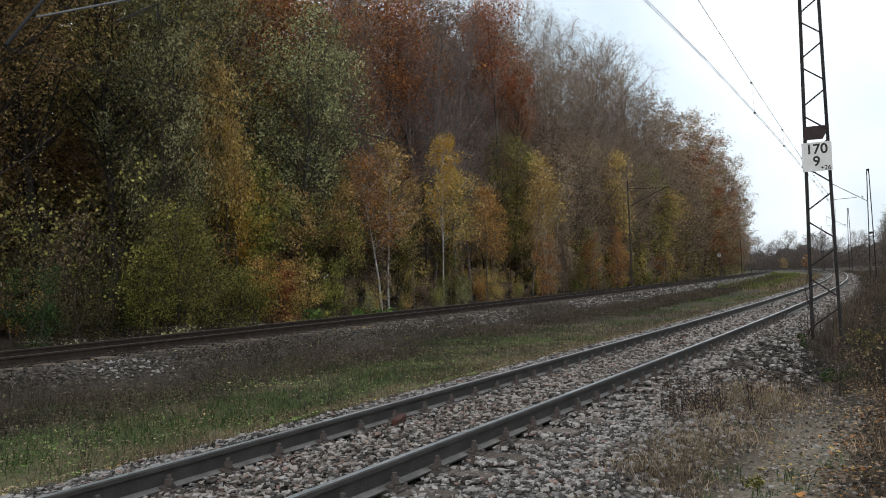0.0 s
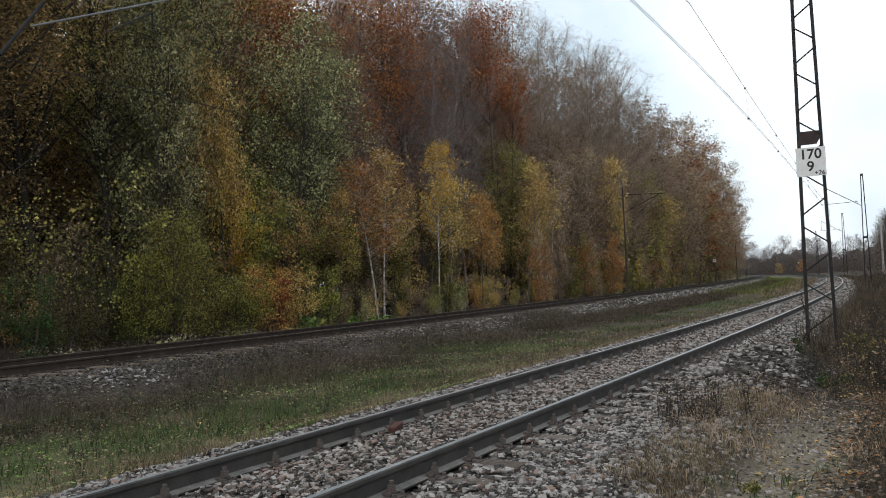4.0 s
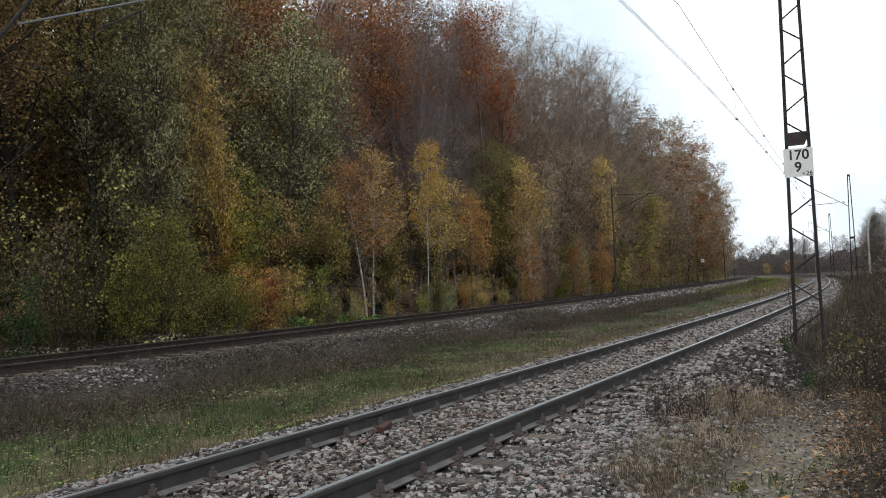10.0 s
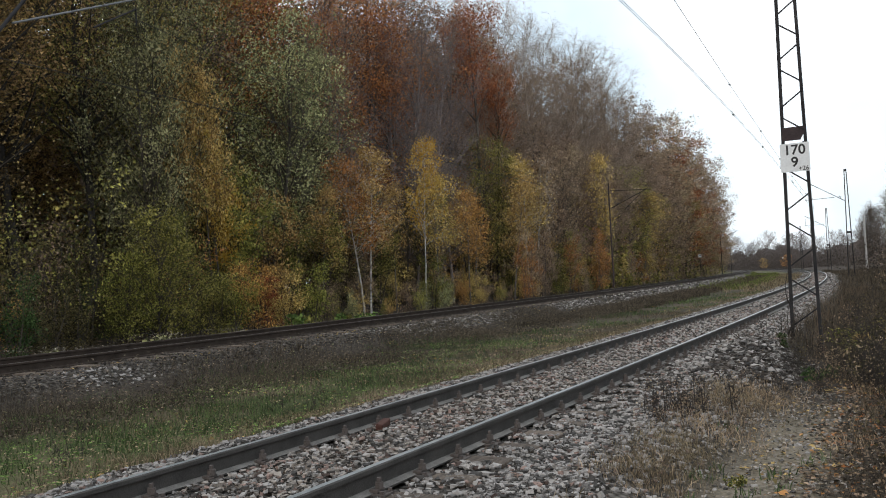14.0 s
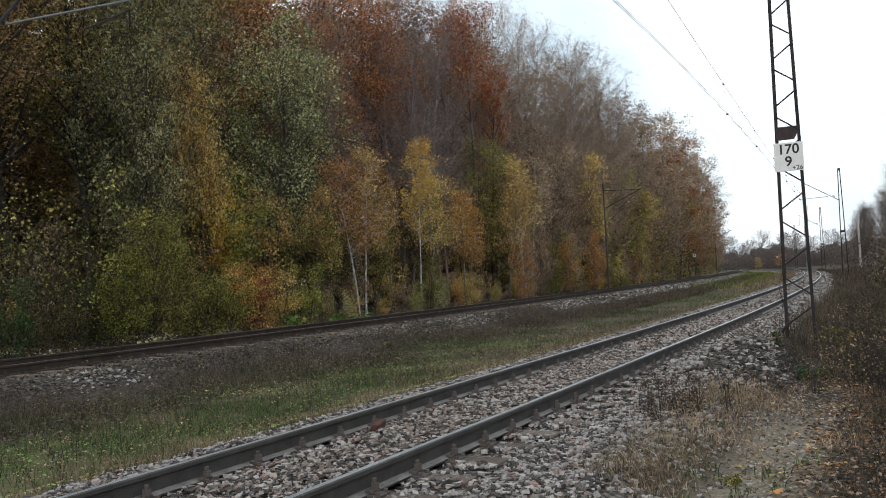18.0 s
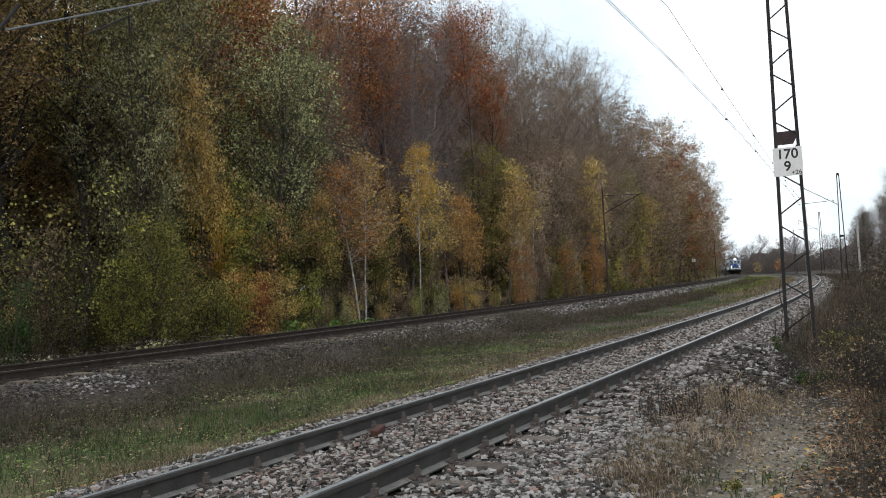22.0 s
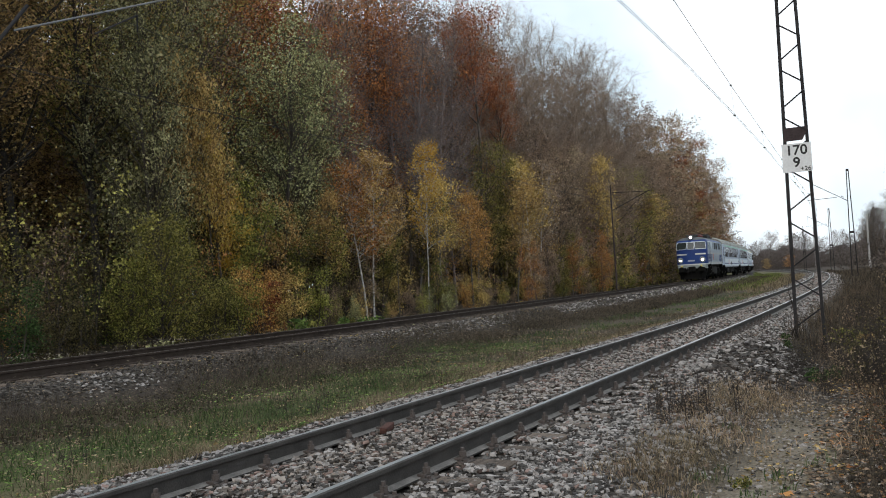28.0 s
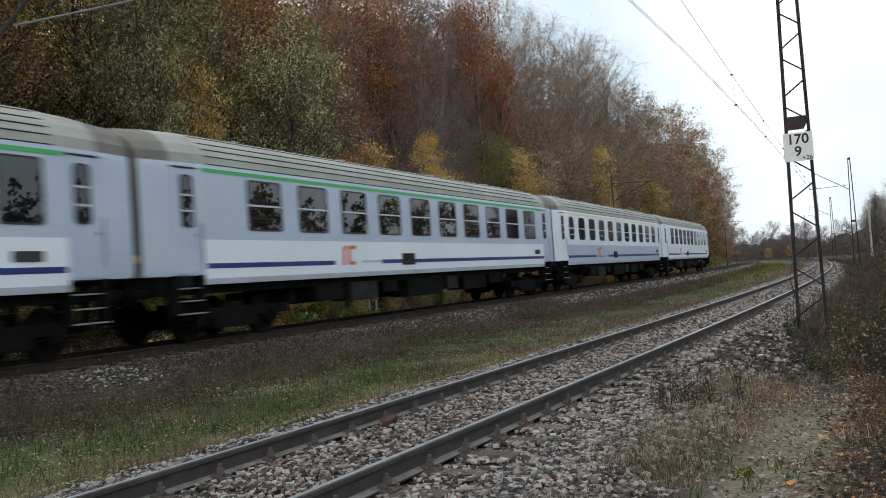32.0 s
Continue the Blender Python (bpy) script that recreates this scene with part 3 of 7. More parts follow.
def pole(name, m, height, r0, r1, label, category, group, mat_of, arm=0.0):
    """A tapered round pole, with a catenary bracket where there is one."""
    ob = thing(name, label, category, m, group)
    bm = bmesh.new()
    rod(bm, (0, 0, -0.4), (0, 0, height), r0, 12, r1)
    part("shaft", bm, mat_of, ob)
    if arm:
        bm = bmesh.new()
        rod(bm, (0, 0, height - 2.0), (arm, 0, height - 0.7), 0.03, 8)
        part("bracket_tube", bm, MAST_PAINT, ob)
        bm = bmesh.new()
        rod(bm, (0, 0, height - 0.6), (arm * 1.1, 0, height - 0.75), 0.022, 8)
        part("tie_tube", bm, MAST_PAINT, ob)
        bm = bmesh.new()
        rod(bm, (arm * 0.85, 0, height - 1.0), (arm * 0.4, 0, height - 2.1), 0.018, 8)
        part("steady_arm", bm, MAST_PAINT, ob)
    return ob


def pose_b(s, e, z=0.0, turn=0.0):
    p = on_track(TRACK_B, s, e)
    p.z = float(ground_height(p.x, p.y)) + z
    return Matrix.Translation(p) @ pose(0, 0, 0, 0, 0, track_turn(TRACK_B, s) + turn)


for s, e in ((66.0, 3.0), (160.0, 2.8), (225.0, 2.8)):
    pole("catenary_pole", pose_b(s, e, 0, -90), 8.6, 0.07, 0.05, "dark catenary pole with bracket at the wood's edge", "railway mast", "poles beside the far track", MAST_RUST if s < 100 else MAST_PAINT, 2.9)
for s, e, h in ((142, -7.6, 8.2), (300, -17, 13), (330, 12, 11), (300, 30, 9)):
    p = on_track(TRACK_A, s, e)
    p.z = float(ground_height(p.x, p.y))
    pole("concrete_pole", Matrix.Translation(p), h, 0.17, 0.11, "pale grey concrete line pole", "pole", "concrete poles", CONCRETE)

# the tube of a bracket that reaches in from a mast at the far track
TUBE_GREY = shade("weathered_tube", (0.1, 0.1, 0.1), (0.22, 0.22, 0.22), 0.6, 4, 50, 0.1, metal=0.3)
cant = thing("catenary_bracket", "pale steel bracket tube with a dark strut", "railway mast", None)
a0, a1 = on_track(TRACK_B, 11.9, 1.5, 6.94 - 0.225), on_track(TRACK_B, 16.6, 1.5, 8.9 - 0.225)
bm = bmesh.new()
rod(bm, a0, a1, 0.024, 10)
part("tie_tube", bm, TUBE_GREY, cant)
bm = bmesh.new()
rod(bm, on_track(TRACK_B, 12.9, 0.3, 6.66), on_track(TRACK_B, 14.1, 0.3, 7.36), 0.018, 8)
rod(bm, on_track(TRACK_B, 14.1, 0.3, 7.36), on_track(TRACK_B, 14.1, 0.3, 7.0), 0.018, 8)
part("steady_arm", bm, MAST_PAINT, cant)
bm = bmesh.new()
rod(bm, on_track(TRACK_B, 12.25, 1.5, 7.55 - 0.225), on_track(TRACK_B, 11.2, 1.5, 6.2 - 0.225), 0.04, 8)
part("strut", bm, MAST_PAINT, cant)
for s, e, m_of in ((120, 2.9, 1), (255, -2.5, 0)):
    tr = TRACK_B if m_of else TRACK_A
    p = on_track(tr, s, e)
    p.z = float(ground_height(p.x, p.y))
    mk = thing("marker_post", "small white square marker on a thin dark post", "sign", Matrix.Translation(p) @ pose(0, 0, 0, 0, 0, track_turn(tr, s) - 90), "track markers")
    bm = bmesh.new()
    rod(bm, (0, 0, -0.3), (0, 0, 3.2), 0.03, 8)
    part("post", bm, MAST_PAINT, mk)
    bm = bmesh.new()
    box(bm, -0.2, 0.2, -0.05, -0.03, 3.1, 3.5, 0.01)
    part("plate", bm, SIGN_WHITE, mk)
    bm = bmesh.new()
    rod(bm, (0.02, -0.056, 3.32), (0.02, -0.051, 3.32), 0.09, 12)
    part("dark_disc", bm, BLACK, mk)

# ---- the train: x runs forward, y to its left, z up from the rail ----
PAINT_BLUE = shade("loco_blue", (0.009, 0.028, 0.135), (0.02, 0.055, 0.205), 0.45, 1.2, 30, 0.03, gloss=0.2)
PAINT_GREY = shade("loco_light_grey", (0.25, 0.315, 0.37), (0.385, 0.46, 0.525), 0.32, 1.1, 25, 0.02, gloss=0.55)
PAINT_SILL = shade("sill_off_white", (0.42, 0.44, 0.44), (0.62, 0.63, 0.63), 0.5, 1.5, 25, 0.05)
ROOF_GREY = shade("roof_dirty_grey", (0.06, 0.07, 0.075), (0.15, 0.165, 0.17), 0.7, 0.9, 20, 0.1)
COACH_LILAC = shade("coach_grey_blue", (0.38, 0.455, 0.565), (0.49, 0.57, 0.685), 0.35, 0.9, 25, 0.03, gloss=0.5, stretch=(0.4, 1, 1))
COACH_WHITE = shade("coach_white", (0.66, 0.735, 0.8), (0.8, 0.86, 0.9), 0.4, 0.8, 25, 0.03, stretch=(0.4, 1, 1))
COACH_SILL = shade("coach_sill_grey", (0.36, 0.40, 0.46), (0.5, 0.54, 0.6), 0.5, 1.2, 25, 0.03)
COACH_ROOF = shade("coach_roof_grey", (0.24, 0.25, 0.225), (0.4, 0.41, 0.37), 0.7, 0.7, 18, 0.08)
ROOF_END = shade("sooty_roof_and_shaded_end", (0.12, 0.115, 0.1), (0.25, 0.24, 0.215), 0.8, 1.2, 18, 0.08)
STRIPE_BLUE = shade("stripe_blue", (0.01, 0.025, 0.13), (0.02, 0.045, 0.2), 0.4, 1, 20, 0)
STRIPE_GREEN = shade("stripe_green", (0.05, 0.36, 0.1), (0.09, 0.47, 0.16), 0.4, 1, 20, 0)
STRIPE_CREAM = shade("stripe_cream", (0.66, 0.62, 0.38), (0.78, 0.74, 0.5), 0.4, 1, 20, 0)
LOGO_RED = shade("logo_orange_red", (0.52, 0.09, 0.04), (0.68, 0.15, 0.07), 0.4, 2, 20, 0)
GREY_MARK = shade("faint_grey_mark", (0.33, 0.35, 0.37), (0.42, 0.44, 0.46), 0.5, 2, 20, 0)
YELLOW_MARK = shade("yellow_mark", (0.6, 0.48, 0.08), (0.75, 0.6, 0.12), 0.5, 2, 20, 0)
BEAM_GREY = shade("beam_grey_green", (0.16, 0.185, 0.185), (0.33, 0.36, 0.355), 0.7, 2.5, 30, 0.15, gloss=0.15)
# blacker than grime alone: shade beneath the vehicles is put into this colour
UNDER = shade("running_gear_shaded_grime", (0.004, 0.004, 0.004), (0.015, 0.0145, 0.014), 0.9, 2, 30, 0.3, gloss=0.06)
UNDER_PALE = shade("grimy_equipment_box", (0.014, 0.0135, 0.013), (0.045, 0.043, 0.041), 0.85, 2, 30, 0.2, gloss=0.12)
STEEL = shade("worn_steel", (0.2, 0.2, 0.2), (0.42, 0.42, 0.41), 0.5, 3, 40, 0.1, metal=0.7)
PANTO = shade("pantograph_red_brown", (0.14, 0.03, 0.03), (0.27, 0.07, 0.06), 0.6, 3, 30, 0.1)
RUBBER = shade("gangway_rubber", (0.012, 0.012, 0.013), (0.03, 0.03, 0.03), 0.9, 3, 30, 0.2)
FRAME_ALU = shade("window_frame_alu", (0.4, 0.42, 0.45), (0.58, 0.6, 0.63), 0.4, 3, 30, 0, metal=0.3)
GLASS = pane_mat("window_glass", (0.007, 0.009, 0.01), 0.02)
GLASS_CAB = pane_mat("windscreen_glass", (0.022, 0.03, 0.03), 0.04)
GRILLE = shade("louvre_dark", (0.018, 0.02, 0.022), (0.05, 0.052, 0.055), 0.6, 3, 30, 0.1)
LAMP_ON = glow("lit_headlamp", (1.0, 0.93, 0.8), 140.0)


def link_part(name, me, parent, m=None, label=""):
    o = new(name, me)
    o.parent = parent
    if m is not None:
        o.matrix_basis = m
    if label:
        tagged(o, label)
    return o


def panel(parent, name, x0, x1, y, z0, z1, mat_of, label="", depth=0.004, bevel=0.0, slant=0.0):
    """A flat sheet on the visible flank and its twin on the other."""
    for sg in (1, -1):
        bm = bmesh.new()
        a, b = sorted((sg * y, sg * (y + depth)))
        box(bm, min(x0, x1), max(x0, x1), a, b, z0, z1, bevel)
        if slant:
            for v in bm.verts:
                v.co.x += slant * (v.co.z - z0) / (z1 - z0)
        part(name, bm, mat_of, parent, label)


def window_meshes(w, h, bars, frame_mat, round_=0.05, pane=None):
    """Frame, pane and rail of one window, in the plane y = 0, looking along y."""
    def rounded(w, h, r, y):
        pts = []
        for cx, cz, a0 in ((w / 2 - r, h / 2 - r, 0), (-w / 2 + r, h / 2 - r, 90), (-w / 2 + r, -h / 2 + r, 180), (w / 2 - r, -h / 2 + r, 270)):
            for k in range(4):
                a = radians(a0 + 30 * k)
                pts.append((cx + r * math.cos(a), y, cz + r * math.sin(a)))
        return pts
    out = []
    t = 0.035
    bm = bmesh.new()
    rings = [rounded(w + 2 * t, h + 2 * t, round_ + t, -0.01), rounded(w + 2 * t, h + 2 * t, round_ + t, 0.014), rounded(w, h, round_, 0.014), rounded(w, h, round_, -0.01)]
    loft(bm, rings, caps=False)
    bmesh.ops.recalc_face_normals(bm, faces=bm.faces)
    out.append(("frame", bm, frame_mat))
    bm = bmesh.new()
    loft(bm, [rounded(w, h, round_, -0.008), rounded(w, h, round_, 0.006)])
    bmesh.ops.recalc_face_normals(bm, faces=bm.faces)
    out.append(("pane", bm, pane or GLASS))
    for z in bars:
        bm = bmesh.new()
        box(bm, -w / 2, w / 2, 0.004, 0.02, z * h - h / 2 - 0.022, z * h - h / 2 + 0.022, 0.004)
        out.append(("glazing_bar", bm, FRAME_ALU))
    made = []
    for nm, bm, mt in out:
        me = bpy.data.meshes.new(nm)
        bm.normal_update()
        bm.to_mesh(me)
        bm.free()
        me.materials.append(mt)
        made.append((nm, me))
    return made


def window_on(parent, meshes, x, y, z, name="window"):
    sg = 1 if y > 0 else -1
    w = link_part(name, meshes[0][1], parent, pose(x, y, z, 0, 0, 0 if sg > 0 else 180))
    for nm, me in meshes[1:]:
        link_part(nm, me, w)
    return w


def wheel_mesh(r):
    bm = bmesh.new()
    prof = [(0.0, 0.07), (0.09, 0.07), (0.1, 0.02), (r - 0.09, 0.01), (r - 0.08, 0.06), (r, 0.065), (r + 0.005, -0.03), (r + 0.028, -0.035), (r + 0.028, -0.065), (r - 0.08, -0.065), (r - 0.09, -0.02), (0.1, -0.03), (0.0, -0.07)]
    rings = []
    for k in range(20):
        a = 2 * math.pi * k / 20
        rings.append([(q_ * math.cos(a), h, q_ * math.sin(a)) for q_, h in prof[1:-1]])
    rings.append(rings[0])
    loft(bm, rings, caps=False)
    bmesh.ops.remove_doubles(bm, verts=bm.verts, dist=1e-4)
    bmesh.ops.recalc_face_normals(bm, faces=bm.faces)
    me = bpy.data.meshes.new("wheel")
    bm.to_mesh(me)
    bm.free()
    me.materials.append(UNDER)
    return me


WHEEL_BIG, WHEEL_SMALL = wheel_mesh(0.62), wheel_mesh(0.46)


def bogie(parent, x, base, r, wheel, heavy):
    """Side frames, springs, axle boxes and four wheels, as one running-gear part with its pieces."""
    bm = bmesh.new()
    h = r + (0.28 if heavy else 0.12)
    for sg in (1, -1):
        y = sg * 1.02
        box(bm, x - base / 2 - 0.7, x + base / 2 + 0.7, y - 0.07, y + 0.07, h - 0.12, h + 0.1, 0.02)
        box(bm, x - base / 2 + 0.5, x + base / 2 - 0.5, y - 0.08, y + 0.08, h - 0.34, h - 0.1, 0.03)
    box(bm, x - 0.35, x + 0.35, -1.0, 1.0, h - 0.1, h + 0.22, 0.03)
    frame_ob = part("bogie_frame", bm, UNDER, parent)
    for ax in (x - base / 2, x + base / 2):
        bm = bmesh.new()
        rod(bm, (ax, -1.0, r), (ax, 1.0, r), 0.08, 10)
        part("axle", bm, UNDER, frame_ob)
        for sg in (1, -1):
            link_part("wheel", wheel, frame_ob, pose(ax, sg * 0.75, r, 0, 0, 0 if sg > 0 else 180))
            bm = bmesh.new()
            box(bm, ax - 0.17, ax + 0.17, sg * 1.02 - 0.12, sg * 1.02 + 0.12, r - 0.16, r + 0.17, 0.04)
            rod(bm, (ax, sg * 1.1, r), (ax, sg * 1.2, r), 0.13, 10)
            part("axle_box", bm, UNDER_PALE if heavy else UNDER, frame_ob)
            for dx in (-0.32, 0.32):
                bm = bmesh.new()
                for k in range(5):
                    rod(bm, (ax + dx, sg * 1.04, r - 0.08 + k * 0.07), (ax + dx, sg * 1.04, r - 0.05 + k * 0.07), 0.085, 8)
                part("coil_spring", bm, UNDER, frame_ob)
    return frame_ob


def buffers(parent, x, way, z=1.1):
    for y in (0.88, -0.88):
        bm = bmesh.new()
        rod(bm, (x, y, z), (x + way * 0.38, y, z), 0.11, 12)
        rod(bm, (x + way * 0.38, y, z), (x + way * 0.62, y, z), 0.08, 12)
        rod(bm, (x + way * 0.6, y, z), (x + way * 0.65, y, z), 0.24, 16)
        part("buffer", bm, UNDER, parent)
    bm = bmesh.new()
    rod(bm, (x, 0, z - 0.05), (x + way * 0.35, 0, z - 0.1), 0.05, 8)
    rod(bm, (x + way * 0.35, 0, z - 0.1), (x + way * 0.4, 0, z - 0.45), 0.03, 8)
    part("coupling", bm, UNDER, parent)


def body_ring(half, nose, wide, z):
    """Plan outline of the locomotive's body at one height: blunt, faintly pointed ends."""
    q_ = [(half, 0.0), (half - nose * 0.04, 0.45), (half - nose * 0.19, wide * 0.72), (half - nose * 0.46, wide * 0.93), (half - nose * 0.86, wide * 0.995), (half - nose * 1.2, wide)]
    one = q_ + [(-x, y) for x, y in q_[::-1]]
    two = [(-x, -y) for x, y in one[1:-1]]
    return [(x, y, z) for x, y in one + two]


def locomotive():
    loco = thing("electric_locomotive", "blue and light grey electric locomotive with lit headlamps", "locomotive")
    levels = [(1.5, 7.42, 1.43), (1.61, 7.425, 1.44), (2.55, 7.4, 1.45), (3.02, 7.36, 1.45), (3.4, 7.22, 1.445), (3.76, 7.06, 1.425), (3.9, 6.98, 1.36), (4.04, 6.8, 1.18), (4.14, 6.5, 0.9), (4.21, 6.2, 0.5)]
    rings = [body_ring(h, 0.75, w, z) for z, h, w in levels]
    k = len(rings[0])

    def paint(i, j):
        nose_end = j in (0, 1, 2, 3, 4, k - 1, k - 2, k - 3, k - 4, k - 5) or 6 <= j <= 15
        if i == 0:
            return 2
        if i >= 6:
            return 3
        if i == 5:
            return 1
        return 1 if nose_end else 0
    bm = bmesh.new()
    loft(bm, rings, mats=paint)
    bmesh.ops.recalc_face_normals(bm, faces=bm.faces)
    part("body", bm, [PAINT_GREY, PAINT_BLUE, PAINT_SILL, ROOF_GREY], loco)
    X = lambda rel: 7.4 - rel
    Y = 1.452
    # flank: blue ends, raised ribs, pale belt, door recesses
    panel(loco, "blue_panel", X(0.8), X(1.9), Y, 1.63, 2.5, PAINT_BLUE)
    panel(loco, "blue_panel", X(2.6), X(3.7), Y, 1.78, 2.5, PAINT_BLUE)
    panel(loco, "blue_panel", X(11.2), X(12.5), Y, 1.78, 2.5, PAINT_BLUE)
    panel(loco, "blue_panel", X(13.25), X(13.95), Y, 1.78, 2.5, PAINT_BLUE)
    for i in range(9):
        z = 1.79 + i * 0.08
        panel(loco, "speed_stripe", X(3.7), X(3.85 + 0.9 * ((i * 37) % 9) / 9), Y, z, z + 0.045, PAINT_BLUE)
        panel(loco, "speed_stripe", X(11.2), X(11.05 - 0.7 * ((i * 53) % 9) / 9), Y, z, z + 0.045, PAINT_BLUE)
    for z in (1.93, 2.07, 2.21, 2.35, 2.8):
        for a, b in ((0.85, 1.88), (2.6, 12.5), (13.25, 13.95)):
            panel(loco, "raised_rib", X(a), X(b), Y, z, z + 0.025, COACH_SILL, depth=0.018)
    panel(loco, "pale_belt", X(0.85), X(13.95), Y, 2.52, 2.66, PAINT_SILL, depth=0.008)
    panel(loco, "sill_beam", X(0.95), X(13.85), Y - 0.01, 1.53, 1.74, PAINT_SILL, depth=0.05)
    for a, b, z0, z1 in ((5.12, 5.24, 1.9, 2.45), (5.24, 5.3, 2.36, 2.5), (5.36, 5.48, 1.92, 2.5), (5.48, 5.8, 2.38, 2.5), (5.48, 5.76, 1.92, 2.03)):
        panel(loco, "logo_block", X(a), X(b), Y, z0, z1, LOGO_RED, depth=0.006, slant=-0.06)
    panel(loco, "flank_plate", X(13.3), X(13.72), Y + 0.02, 2.12, 2.24, COACH_WHITE, "small white plate")
    for i in range(9):
        panel(loco, "mark_bar", X(6.6 + i * 0.27), X(6.79 + i * 0.27), Y, 1.88, 1.99, GREY_MARK)
    for a in (1.9, 12.55):
        panel(loco, "door", X(a), X(a + 0.66), Y, 1.78, 3.7, PAINT_GREY, "light grey cab door", depth=0.012, bevel=0.004)
        panel(loco, "door_lower_panel", X(a + 0.08), X(a + 0.58), Y + 0.012, 1.8, 2.46, PAINT_BLUE)
        for x in (X(a) + 0.05, X(a + 0.66) - 0.05):
            for sg in (1, -1):
                bm = bmesh.new()
                rod(bm, (x, sg * 1.52, 1.6), (x, sg * 1.52, 3.0), 0.016, 8)
                for z in (1.65, 2.95):
                    rod(bm, (x, sg * 1.45, z), (x, sg * 1.52, z), 0.014, 6)
                part("grab_rail", bm, STEEL, loco)
        for sg in (1, -1):
            for z in (0.62, 0.95, 1.28):
                bm = bmesh.new()
                box(bm, X(a + 0.6), X(a + 0.08), sg * 1.36 - 0.14, sg * 1.36 + 0.14, z, z + 0.03, 0.006)
                part("step_tread", bm, STEEL, loco)
            for x in (X(a + 0.62), X(a + 0.06)):
                bm = bmesh.new()
                box(bm, x - 0.02, x + 0.02, sg * 1.36 - 0.14, sg * 1.36 + 0.14, 0.6, 1.55)
                part("step_hanger", bm, UNDER, loco)
    frames = lambda w, h, pane=None: window_meshes(w, h, (), PAINT_GREY, 0.05, pane)
    for a, b, z0, z1 in ((1.0, 1.66, 3.04, 3.66), (2.05, 2.4, 3.0, 3.62), (2.86, 3.2, 3.0, 3.68), (5.32, 5.7, 3.02, 3.68), (9.72, 10.05, 3.02, 3.68), (12.7, 13.05, 3.0, 3.62), (13.3, 14.02, 3.04, 3.66)):
        meshes = frames(b - a, z1 - z0)
        for sg in (1, -1):
            window_on(loco, meshes, X((a + b) / 2), sg * (Y + (0.014 if 1.9 < a < 2.4 or 12.5 < a < 13 else 0)), (z0 + z1) / 2)
    # ventilation grilles, each with its louvre blades
    for a, b in ((6.3, 7.58), (7.84, 9.12), (10.44, 11.76)):
        for sg in (1, -1):
            bm = bmesh.new()
            box(bm, X(b), X(a), min(sg * (Y - 0.01), sg * (Y + 0.006)), max(sg * (Y - 0.01), sg * (Y + 0.006)), 3.02, 3.7, 0.004)
            g = part("grille", bm, GRILLE, loco, "dark ventilation grille")
            bm = bmesh.new()
            for i in range(14):
                z = 3.04 + i * 0.048
                bar(bm, (X(b) + 0.02, sg * (Y + 0.016), z), (X(a) - 0.02, sg * (Y + 0.016), z), 0.02, 0.008, (0, sg, 0.8))
            part("louvre", bm, UNDER_PALE, g)
            bm = bmesh.new()
            for x in (X(b) - 0.02, X(a) + 0.02):
                box(bm, x - 0.02, x + 0.02, min(sg * Y, sg * (Y + 0.025)), max(sg * Y, sg * (Y + 0.025)), 2.98, 3.74, 0.004)
            for z in (2.99, 3.72):
                box(bm, X(b), X(a), min(sg * Y, sg * (Y + 0.024)), max(sg * Y, sg * (Y + 0.024)), z - 0.015, z + 0.015, 0.004)
            part("frame", bm, PAINT_GREY, g)
    # both ends: three windscreens, lamps, pale stripes, beam
    for way in (1, -1):
        turn = pose(0, 0, 0, 0, 0, 0 if way > 0 else 180)
        rake = math.degrees(math.atan2(0.29, 0.72))
        for y, w, yaw in ((0.0, 0.6, 0), (0.86, 0.98, 18), (-0.86, 0.98, -18)):
            fx = 7.205 - (0.05 if y == 0 else 0.135)
            meshes = window_meshes(w, 0.7, (), COACH_WHITE, 0.06, GLASS_CAB)
            ws = link_part("windscreen", meshes[0][1], loco, turn @ pose(fx + 0.11, y, 3.365, 0, 0, yaw) @ pose(0, 0, 0, 0, -rake, 0) @ pose(0, 0, 0, 0, 0, -90))
            for nm, me in meshes[1:]:
                link_part(nm, me, ws)
            if w > 0.8:
                bm = bmesh.new()
                bar(bm, (-0.3, 0.03, 0.36), (0.02, 0.03, -0.02), 0.015, 0.015, (0, 1, 0))
                o = part("wiper", bm, BLACK, ws)
        for y, yaw in ((0.72, 12), (-0.72, -12)):
            bm = bmesh.new()
            box(bm, -0.05, 0.012, -0.48, 0.48, 2.47, 2.61, 0.004)
            o = part("pale_stripe", bm, PAINT_SILL, loco)
            o.matrix_basis = turn @ pose(7.335, y * 1.2, 0, 0, 0, yaw * 1.4)
            bm = bmesh.new()
            rod(bm, (7.0, y * 1.42, 1.99), (7.3, y * 1.42, 1.99), 0.23, 20, 0.27)
            rod(bm, (7.3, y * 1.42, 1.99), (7.345, y * 1.42, 1.99), 0.275, 20, 0.235)
            h = part("headlamp", bm, STEEL, loco, "round headlamp with steel rim")
            h.matrix_basis = turn
            bm = bmesh.new()
            rod(bm, (7.33, y * 1.42, 1.99), (7.352, y * 1.42, 1.99), 0.19, 20, 0.17)
            part("lens", bm, UNDER_PALE, h, "dark lamp reflector")
            if way > 0:
                bm = bmesh.new()
                rod(bm, (7.345, y * 1.42, 1.98), (7.365, y * 1.42, 1.98), 0.075, 14, 0.06)
                part("bulb", bm, LAMP_ON, h, "lit lamp")
            bm = bmesh.new()
            box(bm, 7.37, 7.425, y * 1.25 - 0.07, y * 1.25 + 0.07, 1.34, 1.5, 0.004)
